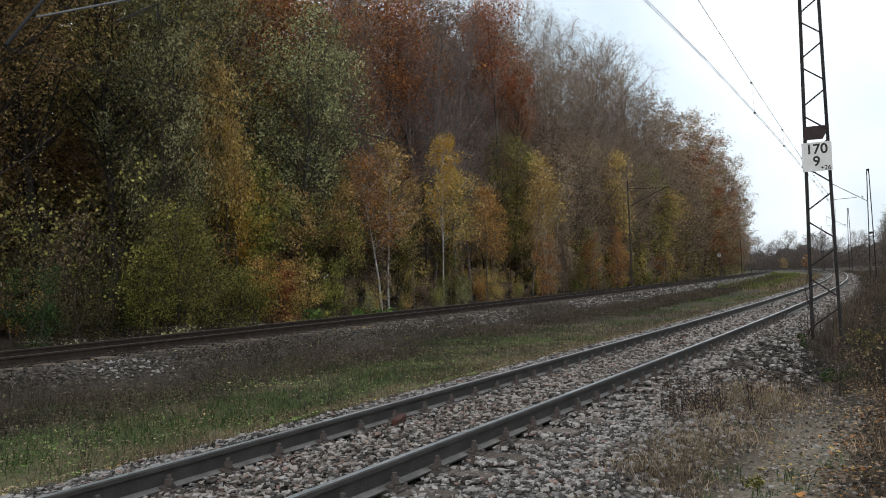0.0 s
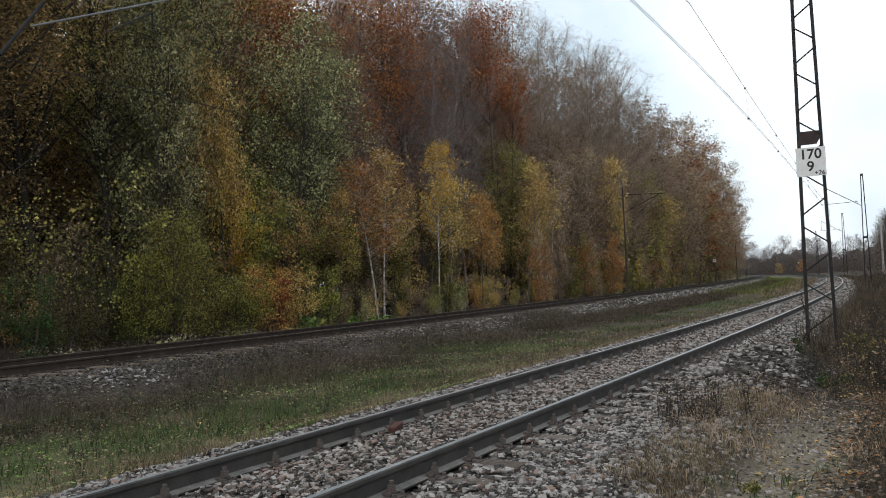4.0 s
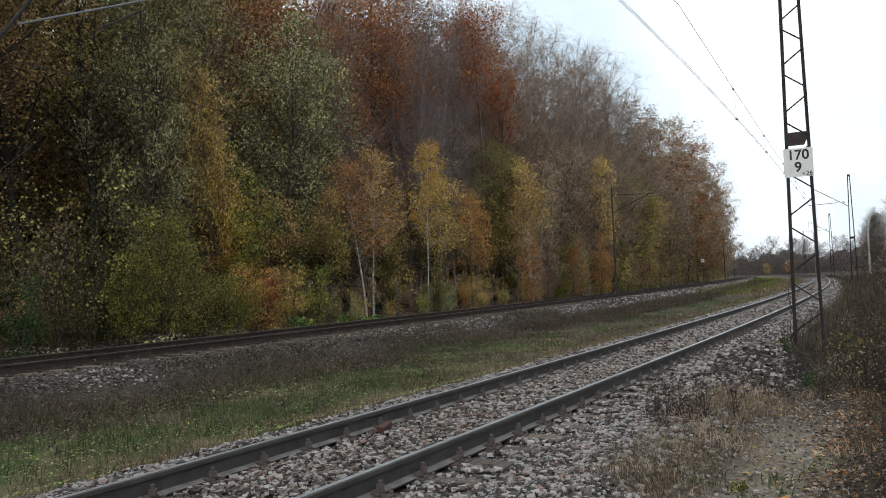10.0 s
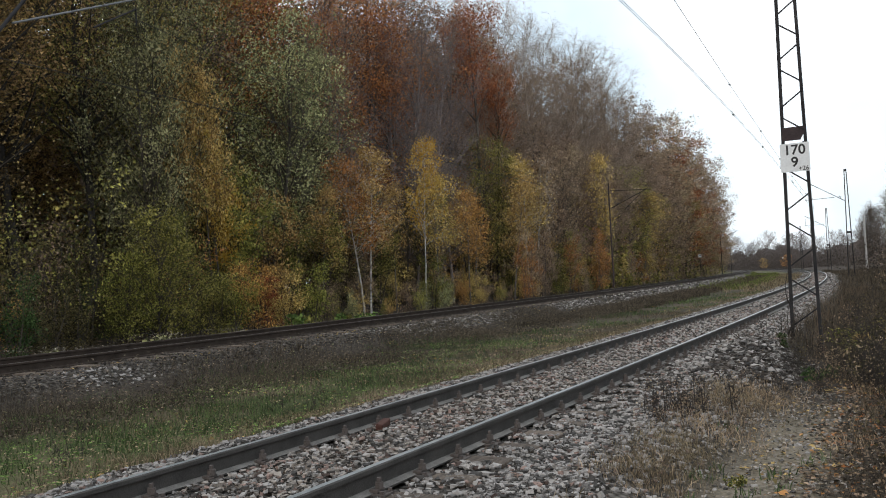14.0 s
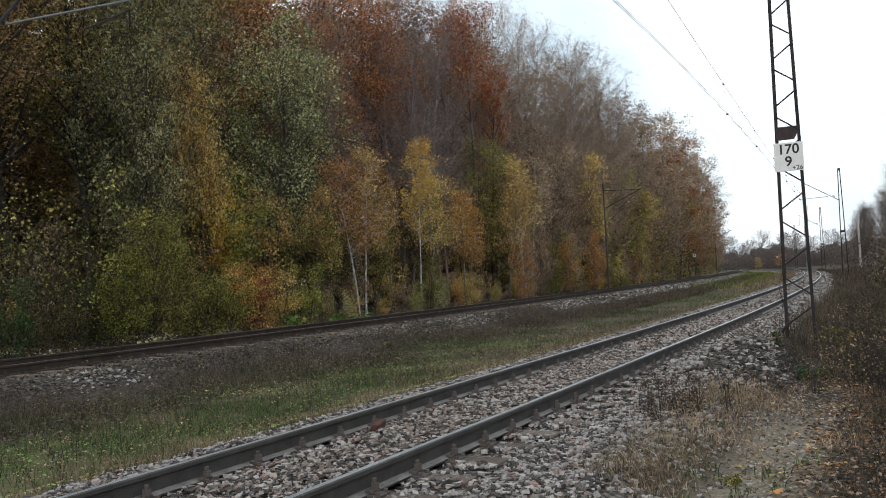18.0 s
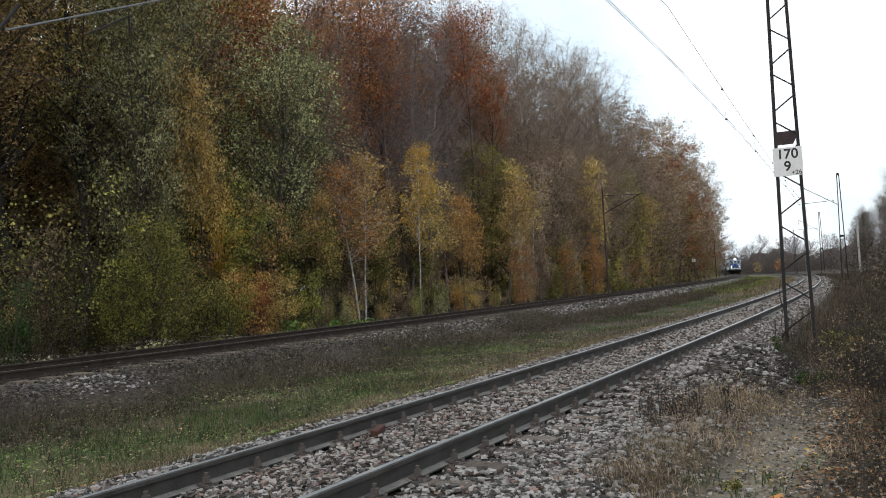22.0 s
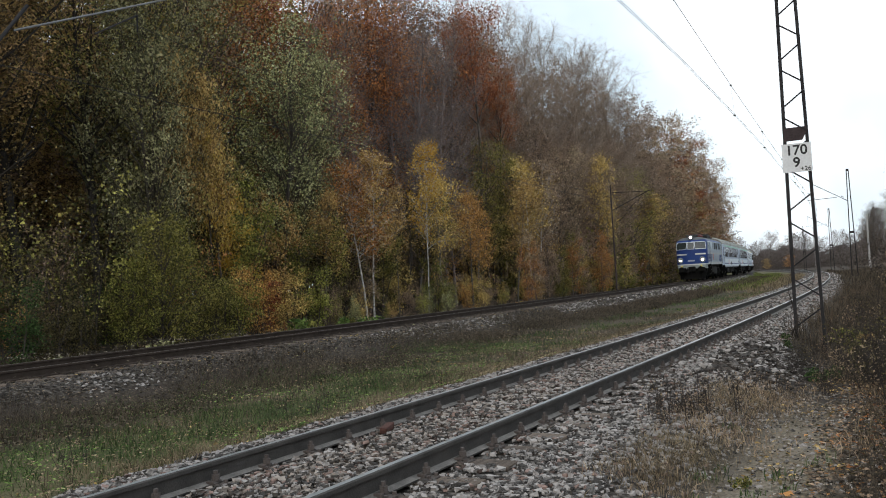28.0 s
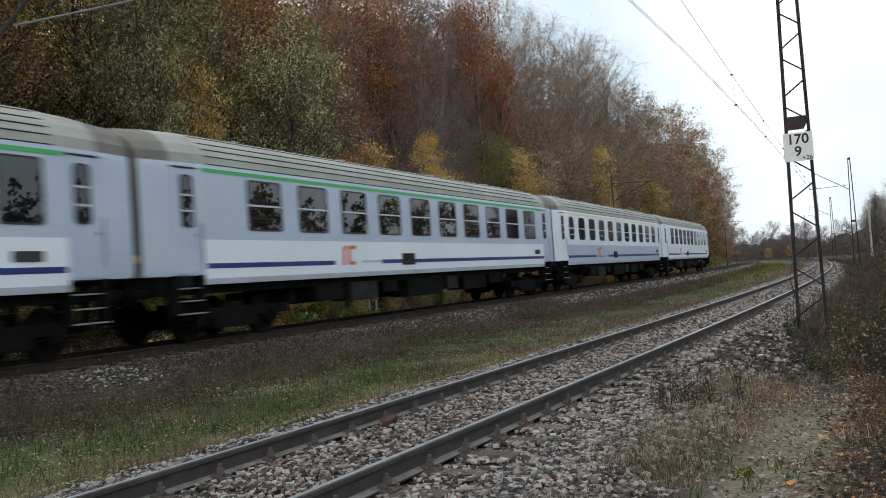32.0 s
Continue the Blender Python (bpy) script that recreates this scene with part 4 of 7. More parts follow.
            o = part("marking_plate", bm, YELLOW_MARK, loco, "small yellow plate")
            o.matrix_basis = turn
            bm = bmesh.new()
            rod(bm, (7.1, y * 1.75, 1.3), (7.1, y * 1.75, 2.6), 0.015, 6)
            o = part("grab_rail", bm, STEEL, loco)
            o.matrix_basis = turn
        for i in range(7):
            bm = bmesh.new()
            box(bm, 7.425, 7.437, -0.3 + i * 0.09, -0.24 + i * 0.09, 1.86, 1.98, 0.002)
            o = part("number_bar", bm, PAINT_SILL, loco)
            o.matrix_basis = turn
        bm = bmesh.new()
        ring = lambda z, x: [(x, 0, z), (x - 0.05, 0.7, z), (x - 0.22, 1.32, z), (x - 0.75, 1.4, z), (x - 0.75, -1.4, z), (x - 0.22, -1.32, z), (x - 0.05, -0.7, z)]
        loft(bm, [ring(1.14, 7.32), ring(1.2, 7.44), ring(1.5, 7.46), ring(1.52, 7.44)])
        bmesh.ops.recalc_face_normals(bm, faces=bm.faces)
        o = part("buffer_beam", bm, BEAM_GREY, loco, "dirty grey-green buffer beam")
        o.matrix_basis = turn
        bm = bmesh.new()
        ring = lambda z, x, w: [(x, 0, z), (x - 0.12, w * 0.7, z), (x - 0.35, w, z), (x - 0.5, w, z), (x - 0.5, -w, z), (x - 0.35, -w, z), (x - 0.12, -w * 0.7, z)]
        loft(bm, [ring(0.16, 7.3, 1.15), ring(0.75, 7.2, 1.25), ring(1.05, 7.15, 1.2)])
        bmesh.ops.recalc_face_normals(bm, faces=bm.faces)
        o = part("snow_plough", bm, UNDER, loco, "dark grey snow plough")
        o.matrix_basis = turn
        buffers(loco, way * 7.35, way, 1.12)
        for y0, y1, z0, z1, x1 in ((0.55, 1.2, 0.84, 1.26, 7.56), (-1.2, -0.55, 0.84, 1.26, 7.56), (-0.33, 0.33, 0.9, 1.36, 7.5)):
            bm = bmesh.new()
            box(bm, 7.2, x1, y0, y1, z0, z1, 0.03)
            o = part("buffer_housing" if abs(y0) > 0.4 else "coupler_box", bm, UNDER, loco, "sooty black iron box")
            o.matrix_basis = turn
        for y in (0.36, -0.3, -0.42):
            bm = bmesh.new()
            rod(bm, (7.45, y, 1.3), (7.6, y, 1.1), 0.03, 6)
            rod(bm, (7.6, y, 1.1), (7.52, y, 0.62), 0.025, 6)
            o = part("brake_hose", bm, RUBBER, loco)
            o.matrix_basis = turn
        # lamp over the windscreens, with its housing on the roof
        bm = bmesh.new()
        rod(bm, (6.3, 0, 4.12), (7.0, 0, 4.15), 0.12, 16, 0.24)
        rod(bm, (7.0, 0, 4.15), (7.08, 0, 4.15), 0.25, 20, 0.22)
        h = part("roof_lamp", bm, ROOF_GREY, loco, "round lamp in a roof housing")
        h.matrix_basis = turn
        bm = bmesh.new()
        rod(bm, (7.07, 0, 4.15), (7.1, 0, 4.15), 0.16, 16, 0.14)
        part("lens", bm, GALV, h)
        if way > 0:
            bm = bmesh.new()
            rod(bm, (7.095, 0, 4.15), (7.115, 0, 4.15), 0.085, 14, 0.07)
            part("bulb", bm, LAMP_ON, h, "lit lamp")
        bm = bmesh.new()
        box(bm, 5.2, 6.75, -0.55, 0.55, 4.36, 4.42, 0.02)
        for x in (5.4, 6.5):
            box(bm, x - 0.05, x + 0.05, -0.45, 0.45, 4.15, 4.38, 0.01)
        o = part("roof_walkway", bm, ROOF_GREY, loco)
        o.matrix_basis = turn
    # roof: resistor box with louvres, busbars, insulators, two pantographs
    bm = bmesh.new()
    box(bm, -2.1, 1.2, -0.85, 0.85, 4.12, 4.5, 0.06)
    rb = part("resistor_box", bm, UNDER_PALE, loco, "grey louvred resistor box")
    bm = bmesh.new()
    box(bm, -2.15, 1.25, -0.8, 0.8, 4.5, 4.54, 0.015)
    part("cover", bm, ROOF_GREY, rb)
    bm = bmesh.new()
    for sg in (1, -1):
        for i in range(6):
            bar(bm, (-2.0, sg * 0.87, 4.18 + i * 0.05), (1.1, sg * 0.87, 4.18 + i * 0.05), 0.02, 0.012, (0, sg, 0.7))
    part("louvre", bm, ROOF_GREY, rb)
    for y in (0.45, -0.45):
        for x0, x1 in ((-5.6, -2.1), (1.2, 5.4)):
            bm = bmesh.new()
            rod(bm, (x0, y, 4.42), (x1, y, 4.42), 0.02, 6)
            part("busbar", bm, PANTO, loco)
        for x in (-5.2, -3.9, -2.6, 1.8, 3.2, 4.6):
            bm = bmesh.new()
            for i in range(3):
                rod(bm, (x, y, 4.18 + i * 0.07), (x, y, 4.23 + i * 0.07), 0.075, 10, 0.05)
            part("insulator", bm, PANTO, loco)

    def pantograph(x, up):
        bm = bmesh.new()
        for y in (0.55, -0.55):
            bar(bm, (x - 0.9, y, 4.42), (x + 0.9, y, 4.42), 0.05, 0.05)
        for dx in (-0.9, 0.9):
            bar(bm, (x + dx, -0.6, 4.42), (x + dx, 0.6, 4.42), 0.05, 0.05)
        base_ = part("pantograph_base", bm, PANTO, loco, "red-brown pantograph frame")
        knee, top = (4.42 + up * 0.5, 4.46 + up)
        spread = 1.35 if up > 0.5 else 1.75
        for dx in (1, -1):
            for y in (0.5, -0.5):
                bm = bmesh.new()
                rod(bm, (x + dx * 0.35, y, 4.45), (x + dx * spread, y * 0.9, knee), 0.022, 6)
                part("lower_arm", bm, PANTO, base_)
                bm = bmesh.new()
                rod(bm, (x + dx * spread, y * 0.9, knee), (x + dx * 0.12, y * 0.75, top), 0.017, 6)
                part("upper_arm", bm, PANTO, base_)
            bm = bmesh.new()
            rod(bm, (x + dx * spread, -0.45, knee), (x + dx * spread, 0.45, knee), 0.02, 6)
            part("cross_tube", bm, PANTO, base_)
        for dx in (0.14, -0.14):
            bm = bmesh.new()
            rod(bm, (x + dx, -0.5, top + 0.04), (x + dx, 0.5, top + 0.04), 0.018, 6)
            for sg in (1, -1):
                rod(bm, (x + dx, sg * 0.5, top + 0.04), (x + dx, sg * 0.85, top - 0.12), 0.015, 6)
            part("collector_bow", bm, BLACK, base_)
    pantograph(3.4, 0.12)
    pantograph(-4.1, 0.26)
    # bogie gear on both flanks: sand boxes, brake cylinders, rods and pipes
    for cx in (4.25, -4.25):
        for sg in (1, -1):
            for dx, w, z0, z1, mt in ((-2.15, 0.4, 0.72, 1.3, UNDER_PALE), (2.15, 0.4, 0.72, 1.3, UNDER), (-0.62, 0.36, 0.7, 1.05, UNDER_PALE), (0.62, 0.36, 0.7, 1.05, UNDER)):
                bm = bmesh.new()
                box(bm, cx + dx - w / 2, cx + dx + w / 2, min(sg * 1.08, sg * 1.3), max(sg * 1.08, sg * 1.3), z0, z1, 0.04)
                part("sand_box" if abs(dx) > 1 else "brake_cylinder", bm, mt, loco)
            for dx in (-1.52, 1.52):
                bm = bmesh.new()
                bar(bm, (cx + dx - 0.5, sg * 1.2, 1.08), (cx + dx + 0.5, sg * 1.2, 1.08), 0.06, 0.09)
                bar(bm, (cx + dx - 0.42, sg * 1.2, 1.16), (cx + dx + 0.42, sg * 1.2, 1.16), 0.06, 0.05)
                part("leaf_spring", bm, UNDER_PALE, loco)
                for q_ in (-0.66, 0.66):
                    bm = bmesh.new()
                    bar(bm, (cx + dx + q_, sg * 0.95, 1.1), (cx + dx + q_ * 0.96, sg * 0.95, 0.38), 0.09, 0.07)
                    part("brake_hanger", bm, UNDER, loco)
            bm = bmesh.new()
            rod(bm, (cx - 2.1, sg * 1.22, 0.42), (cx + 2.1, sg * 1.22, 0.42), 0.022, 6)
            rod(bm, (cx - 1.0, sg * 1.26, 0.6), (cx + 0.9, sg * 1.26, 1.2), 0.02, 6)
            part("brake_rod", bm, UNDER, loco)
    # one near-black block fills the space between the wheels
    bm = bmesh.new()
    box(bm, -6.3, 6.3, -0.5, 0.5, 0.45, 1.3, 0.05)
    part("traction_gear", bm, UNDER, loco)
    # below the frame
    for x in (4.25, -4.25):
        bogie(loco, x, 3.05, 0.625, WHEEL_BIG, True)
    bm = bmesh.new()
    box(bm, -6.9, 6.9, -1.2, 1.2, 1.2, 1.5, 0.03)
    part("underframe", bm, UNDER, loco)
    for x0, x1, z0 in ((-1.9, -0.3, 0.55), (-0.15, 0.75, 0.6), (0.9, 1.7, 0.7)):
        for sg in (1, -1):
            bm = bmesh.new()
            box(bm, x0, x1, min(sg * 0.7, sg * 1.3), max(sg * 0.7, sg * 1.3), z0, 1.25, 0.03)
            part("equipment_box", bm, UNDER_PALE, loco)
    for x in (-6.2, -2.6, 2.4, 6.1):
        for y in (1.22, -1.22):
            bm = bmesh.new()
            rod(bm, (x, y, 0.5), (x, y, 1.3), 0.07, 8)
            part("sand_pipe", bm, UNDER, loco)
    return loco


def coach(label, stripe, windows, round_=0.05, frame_mat=None, upper=None, band=None):
    """windows: (rel start, width); rel runs back from the coach's front end."""
    ob = thing("passenger_coach", label, "railway coach", None, "coaches of the train")
    frame_mat = frame_mat or GRILLE
    upper = upper or COACH_LILAC
    X = lambda rel: 12.25 - rel
    zs = [1.19, 1.31, 2.13, 3.54, 3.64, 3.72, 3.93, 4.14, 4.34, 4.49, 4.56]
    ws = [1.40, 1.41, 1.41, 1.405, 1.40, 1.39, 1.34, 1.21, 0.98, 0.58, 0.0]

    def section(x, narrow, low, lift=0.0):
        left = [(x, w - (narrow if z < 3.8 else narrow * 0.7) * (w > 0.1), z - low * max(0, z - 3.5) + (lift if z < 1.4 else 0)) for z, w in zip(zs, ws)]
        return left + [(a, -b, c) for a, b, c in left[-2::-1]]
    stations = [(0.1, 0.15, 0.18, 0.2), (0.16, 0.12, 0.1, 0.2), (0.9, 0.085, 0.03, 0.2), (1.68, 0.05, 0.0, 0.2), (1.70, 0.0, 0.0, 0.0), (6, 0, 0, 0), (12.25, 0, 0, 0), (18.5, 0, 0, 0), (22.80, 0.0, 0.0, 0.0), (22.82, 0.05, 0.0, 0.2), (23.6, 0.085, 0.03, 0.2), (24.34, 0.12, 0.1, 0.2), (24.4, 0.15, 0.18, 0.2)]
    n = len(zs) * 2 - 1

    def paint(i, j):
        j = min(j, n - 2 - j)
        mid = 4 <= i <= 7
        if j >= 5:
            return 3 if 2 <= i <= 9 else 4
        if j == 0:
            return 2 if mid else 0
        return 1 if j == 1 and mid else 0
    bm = bmesh.new()
    v = [[bm.verts.new(p) for p in section(X(r), *q_)] for r, *q_ in stations]
    for i in range(len(v) - 1):
        for j in range(n - 1):
            bm.faces.new((v[i][j], v[i][j + 1], v[i + 1][j + 1], v[i + 1][j])).material_index = paint(i, j)
        bm.faces.new((v[i][0], v[i + 1][0], v[i + 1][-1], v[i][-1]))
    # end walls share the dark roof-end tone: shade between vehicles as colour
    bm.faces.new(v[0]).material_index = 4
    bm.faces.new(v[-1][::-1]).material_index = 4
    bmesh.ops.recalc_face_normals(bm, faces=bm.faces)
    part("body", bm, [upper, band or COACH_WHITE, COACH_SILL, COACH_ROOF, ROOF_END], ob)
    Y = 1.4105
    for a, b in ((1.74, 6.6), (9.0, 22.76)):
        panel(ob, "blue_stripe", X(a), X(b), Y, 1.52, 1.63, STRIPE_BLUE)
    if stripe:
        panel(ob, "roof_edge_stripe", X(1.72), X(22.78), 1.4, 3.55, 3.635, stripe, depth=0.012)
    for a, b, z0, z1 in ((6.95, 7.08, 1.5, 2.0), (7.08, 7.16, 1.9, 2.02), (7.2, 7.34, 1.52, 2.02), (7.34, 7.62, 1.92, 2.02), (7.34, 7.56, 1.5, 1.6)):
        panel(ob, "logo_block", X(a), X(b), Y, z0, z1, LOGO_RED, slant=-0.05)
    for i in range(6):
        panel(ob, "mark_bar", X(7.95 + i * 0.17), X(8.06 + i * 0.17), Y, 1.56, 1.62, GREY_MARK)
    panel(ob, "vent_panel", X(10.2), X(11.0), Y, 1.46, 1.8, UNDER_PALE, "grey vent panel", depth=0.02, bevel=0.005)
    panel(ob, "route_board", X(21.7), X(22.3), Y, 1.72, 1.9, GRILLE, depth=0.012, bevel=0.004)
    # roof: longitudinal ribs on both slopes
    for y, z in ((1.385, 3.73), (1.345, 3.905), (1.265, 4.06), (1.14, 4.205), (0.9, 4.375), (0.5, 4.505)):
        for sg in (1, -1):
            bm = bmesh.new()
            bar(bm, (X(1.9), sg * (y + 0.006), z), (X(22.6), sg * (y + 0.006), z), 0.014, 0.02, (0, sg * 0.4, 1))
            part("roof_rib", bm, UNDER_PALE, ob)
    for rel in (4.5, 9.3, 15.2, 20.0):
        bm = bmesh.new()
        rod(bm, (X(rel), 0, 4.52), (X(rel), 0, 4.62), 0.16, 12, 0.13)
        rod(bm, (X(rel), 0, 4.62), (X(rel), 0, 4.66), 0.2, 12, 0.1)
        part("roof_vent", bm, COACH_ROOF, ob)
    # windows
    sets = {}
    for i, (a, w, kind) in enumerate(windows):
        key = (w, kind)
        if key not in sets:
            sets[key] = window_meshes(w, 1.08, (0.5,) if kind else (), frame_mat, round_)
        for sg in (1, -1):
            window_on(ob, sets[key], X(a + w / 2), sg * 1.409, 2.91)
            if kind and i % 3 == 0:
                bm = bmesh.new()
                rod(bm, (X(a + w * 0.85), sg * 1.4235, 2.62), (X(a + w * 0.15), sg * 1.4235, 2.62), 0.012, 6)
                part("window_rail", bm, frame_mat, ob)
    # entrance doors in the narrowed ends, with steps
    dw = window_meshes(0.3, 1.02, (0.3, 0.62), BLACK, 0.06)
    for a, b in ((0.92, 1.62), (22.88, 23.58)):
        for sg in (1, -1):
            bm = bmesh.new()
            y = 1.338
            box(bm, X(b), X(a), min(sg * (y - 0.02), sg * (y + 0.012)), max(sg * (y - 0.02), sg * (y + 0.012)), 1.42, 3.58, 0.008)
            d = part("door", bm, upper, ob, "grey-blue entrance door")
            mid = (a + b) / 2 + (0.03 if a < 5 else -0.03)
            window_on(d, dw, X(mid), sg * (y + 0.014), 2.92, "door_window")
            bm = bmesh.new()
            box(bm, X(b) + 0.04, X(b) + 0.1, min(sg * (y + 0.01), sg * (y + 0.05)), max(sg * (y + 0.01), sg * (y + 0.05)), 2.2, 2.24, 0.004)
            part("handle", bm, STEEL, d)
            bm = bmesh.new()
            rod(bm, (X(b) - 0.03, sg * 1.4, 1.6), (X(b) - 0.03, sg * 1.4, 2.5), 0.014, 6)
            part("grab_rail", bm, STEEL, ob)
            bm = bmesh.new()
            box(bm, X(b) - 0.02, X(a) + 0.02, min(sg * (y - 0.01), sg * (y + 0.03)), max(sg * (y - 0.01), sg * (y + 0.03)), 3.6, 3.63)
            part("rain_strip", bm, BLACK, ob)
            for k, z in enumerate((0.6, 0.86, 1.12)):
                bm = bmesh.new()
                box(bm, X(b) - 0.04, X(a) + 0.04, sg * (1.3 - k * 0.06) - 0.13, sg * (1.3 - k * 0.06) + 0.13, z, z + 0.025, 0.005)
                part("step_tread", bm, STEEL, ob, "bare metal step")
            for x in (X(b) - 0.03, X(a) + 0.03):
                bm = bmesh.new()
                box(bm, x - 0.015, x + 0.015, sg * 1.24 - 0.16, sg * 1.24 + 0.16, 0.58, 1.4)
                part("step_hanger", bm, UNDER, ob)
    # ends: rubber gangway, buffers, tail lamps
    for way in (1, -1):
        bm = bmesh.new()
        x0, x1 = sorted((way * 11.98, way * 12.24))
        for sg in (1, -1):
            rod(bm, ((x0 + x1) / 2, sg * 0.66, 1.5), ((x0 + x1) / 2, sg * 0.66, 3.5), 0.17, 10)
        rod(bm, ((x0 + x1) / 2, -0.66, 3.5), ((x0 + x1) / 2, 0.66, 3.5), 0.17, 10)
        box(bm, x0, x1 - 0.05 if way > 0 else x1, -0.6, 0.6, 1.3, 3.45, 0.02)
        part("gangway_bellows", bm, RUBBER, ob)
        buffers(ob, way * 11.7, way, 1.08)
        for sg in (1, -1):
            bm = bmesh.new()
            rod(bm, (way * 12.1, sg * 1.08, 1.75), (way * 12.2, sg * 1.08, 1.75), 0.09, 12, 0.08)
            part("tail_lamp", bm, LOGO_RED if way < 0 else YELLOW_MARK, ob)
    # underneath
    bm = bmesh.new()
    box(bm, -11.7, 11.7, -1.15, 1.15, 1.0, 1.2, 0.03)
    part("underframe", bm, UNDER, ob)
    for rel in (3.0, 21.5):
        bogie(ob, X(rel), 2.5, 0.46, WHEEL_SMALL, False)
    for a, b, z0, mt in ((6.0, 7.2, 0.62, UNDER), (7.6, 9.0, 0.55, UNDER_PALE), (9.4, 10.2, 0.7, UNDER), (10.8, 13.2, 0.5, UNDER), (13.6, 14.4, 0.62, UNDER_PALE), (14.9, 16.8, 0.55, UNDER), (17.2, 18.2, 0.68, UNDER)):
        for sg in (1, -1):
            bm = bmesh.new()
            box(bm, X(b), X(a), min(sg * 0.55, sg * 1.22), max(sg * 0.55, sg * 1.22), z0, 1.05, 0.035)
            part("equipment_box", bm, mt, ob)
    for rel in (5.2, 12.0, 18.9):
        bm = bmesh.new()
        rod(bm, (X(rel), -1.0, 0.8), (X(rel), 1.0, 0.8), 0.16, 12)
        part("air_tank", bm, UNDER, ob)
    return ob


row10 = [(3.2 + 1.94 * i, 1.2, True) for i in range(10)]
first = [(2.12, 0.62, False)] + [(3.34 + 1.93 * i, 1.22, i not in (1, 5, 7)) for i in range(9)] + [(21.5, 0.82, False)]
third = [(2.05, 0.85, True)] + [(3.62 + 1.88 * i, 1.16, True) for i in range(10)]
TRAIN = [
    (locomotive(), 0.0),
    (coach("grey-blue and white coach with a green roof-edge stripe", STRIPE_GREEN, first), 7.98 + 12.25),
    (coach("grey-blue and white coach with a thin green stripe", STRIPE_GREEN, row10), 7.98 + 36.75),
    (coach("white coach with rounded windows and a cream stripe", STRIPE_CREAM, third, 0.2, frame_mat=COACH_WHITE, upper=COACH_WHITE, band=COACH_LILAC), 7.98 + 61.25),
    (coach("grey-blue and white coach at the train's tail", None, row10, upper=COACH_WHITE), 7.98 + 85.75),
]

# ---- the wood ----
def rand_dir(rng, up=0.0):
    v = rng.normal(size=3)
    v[2] += up
    return v / np.linalg.norm(v)


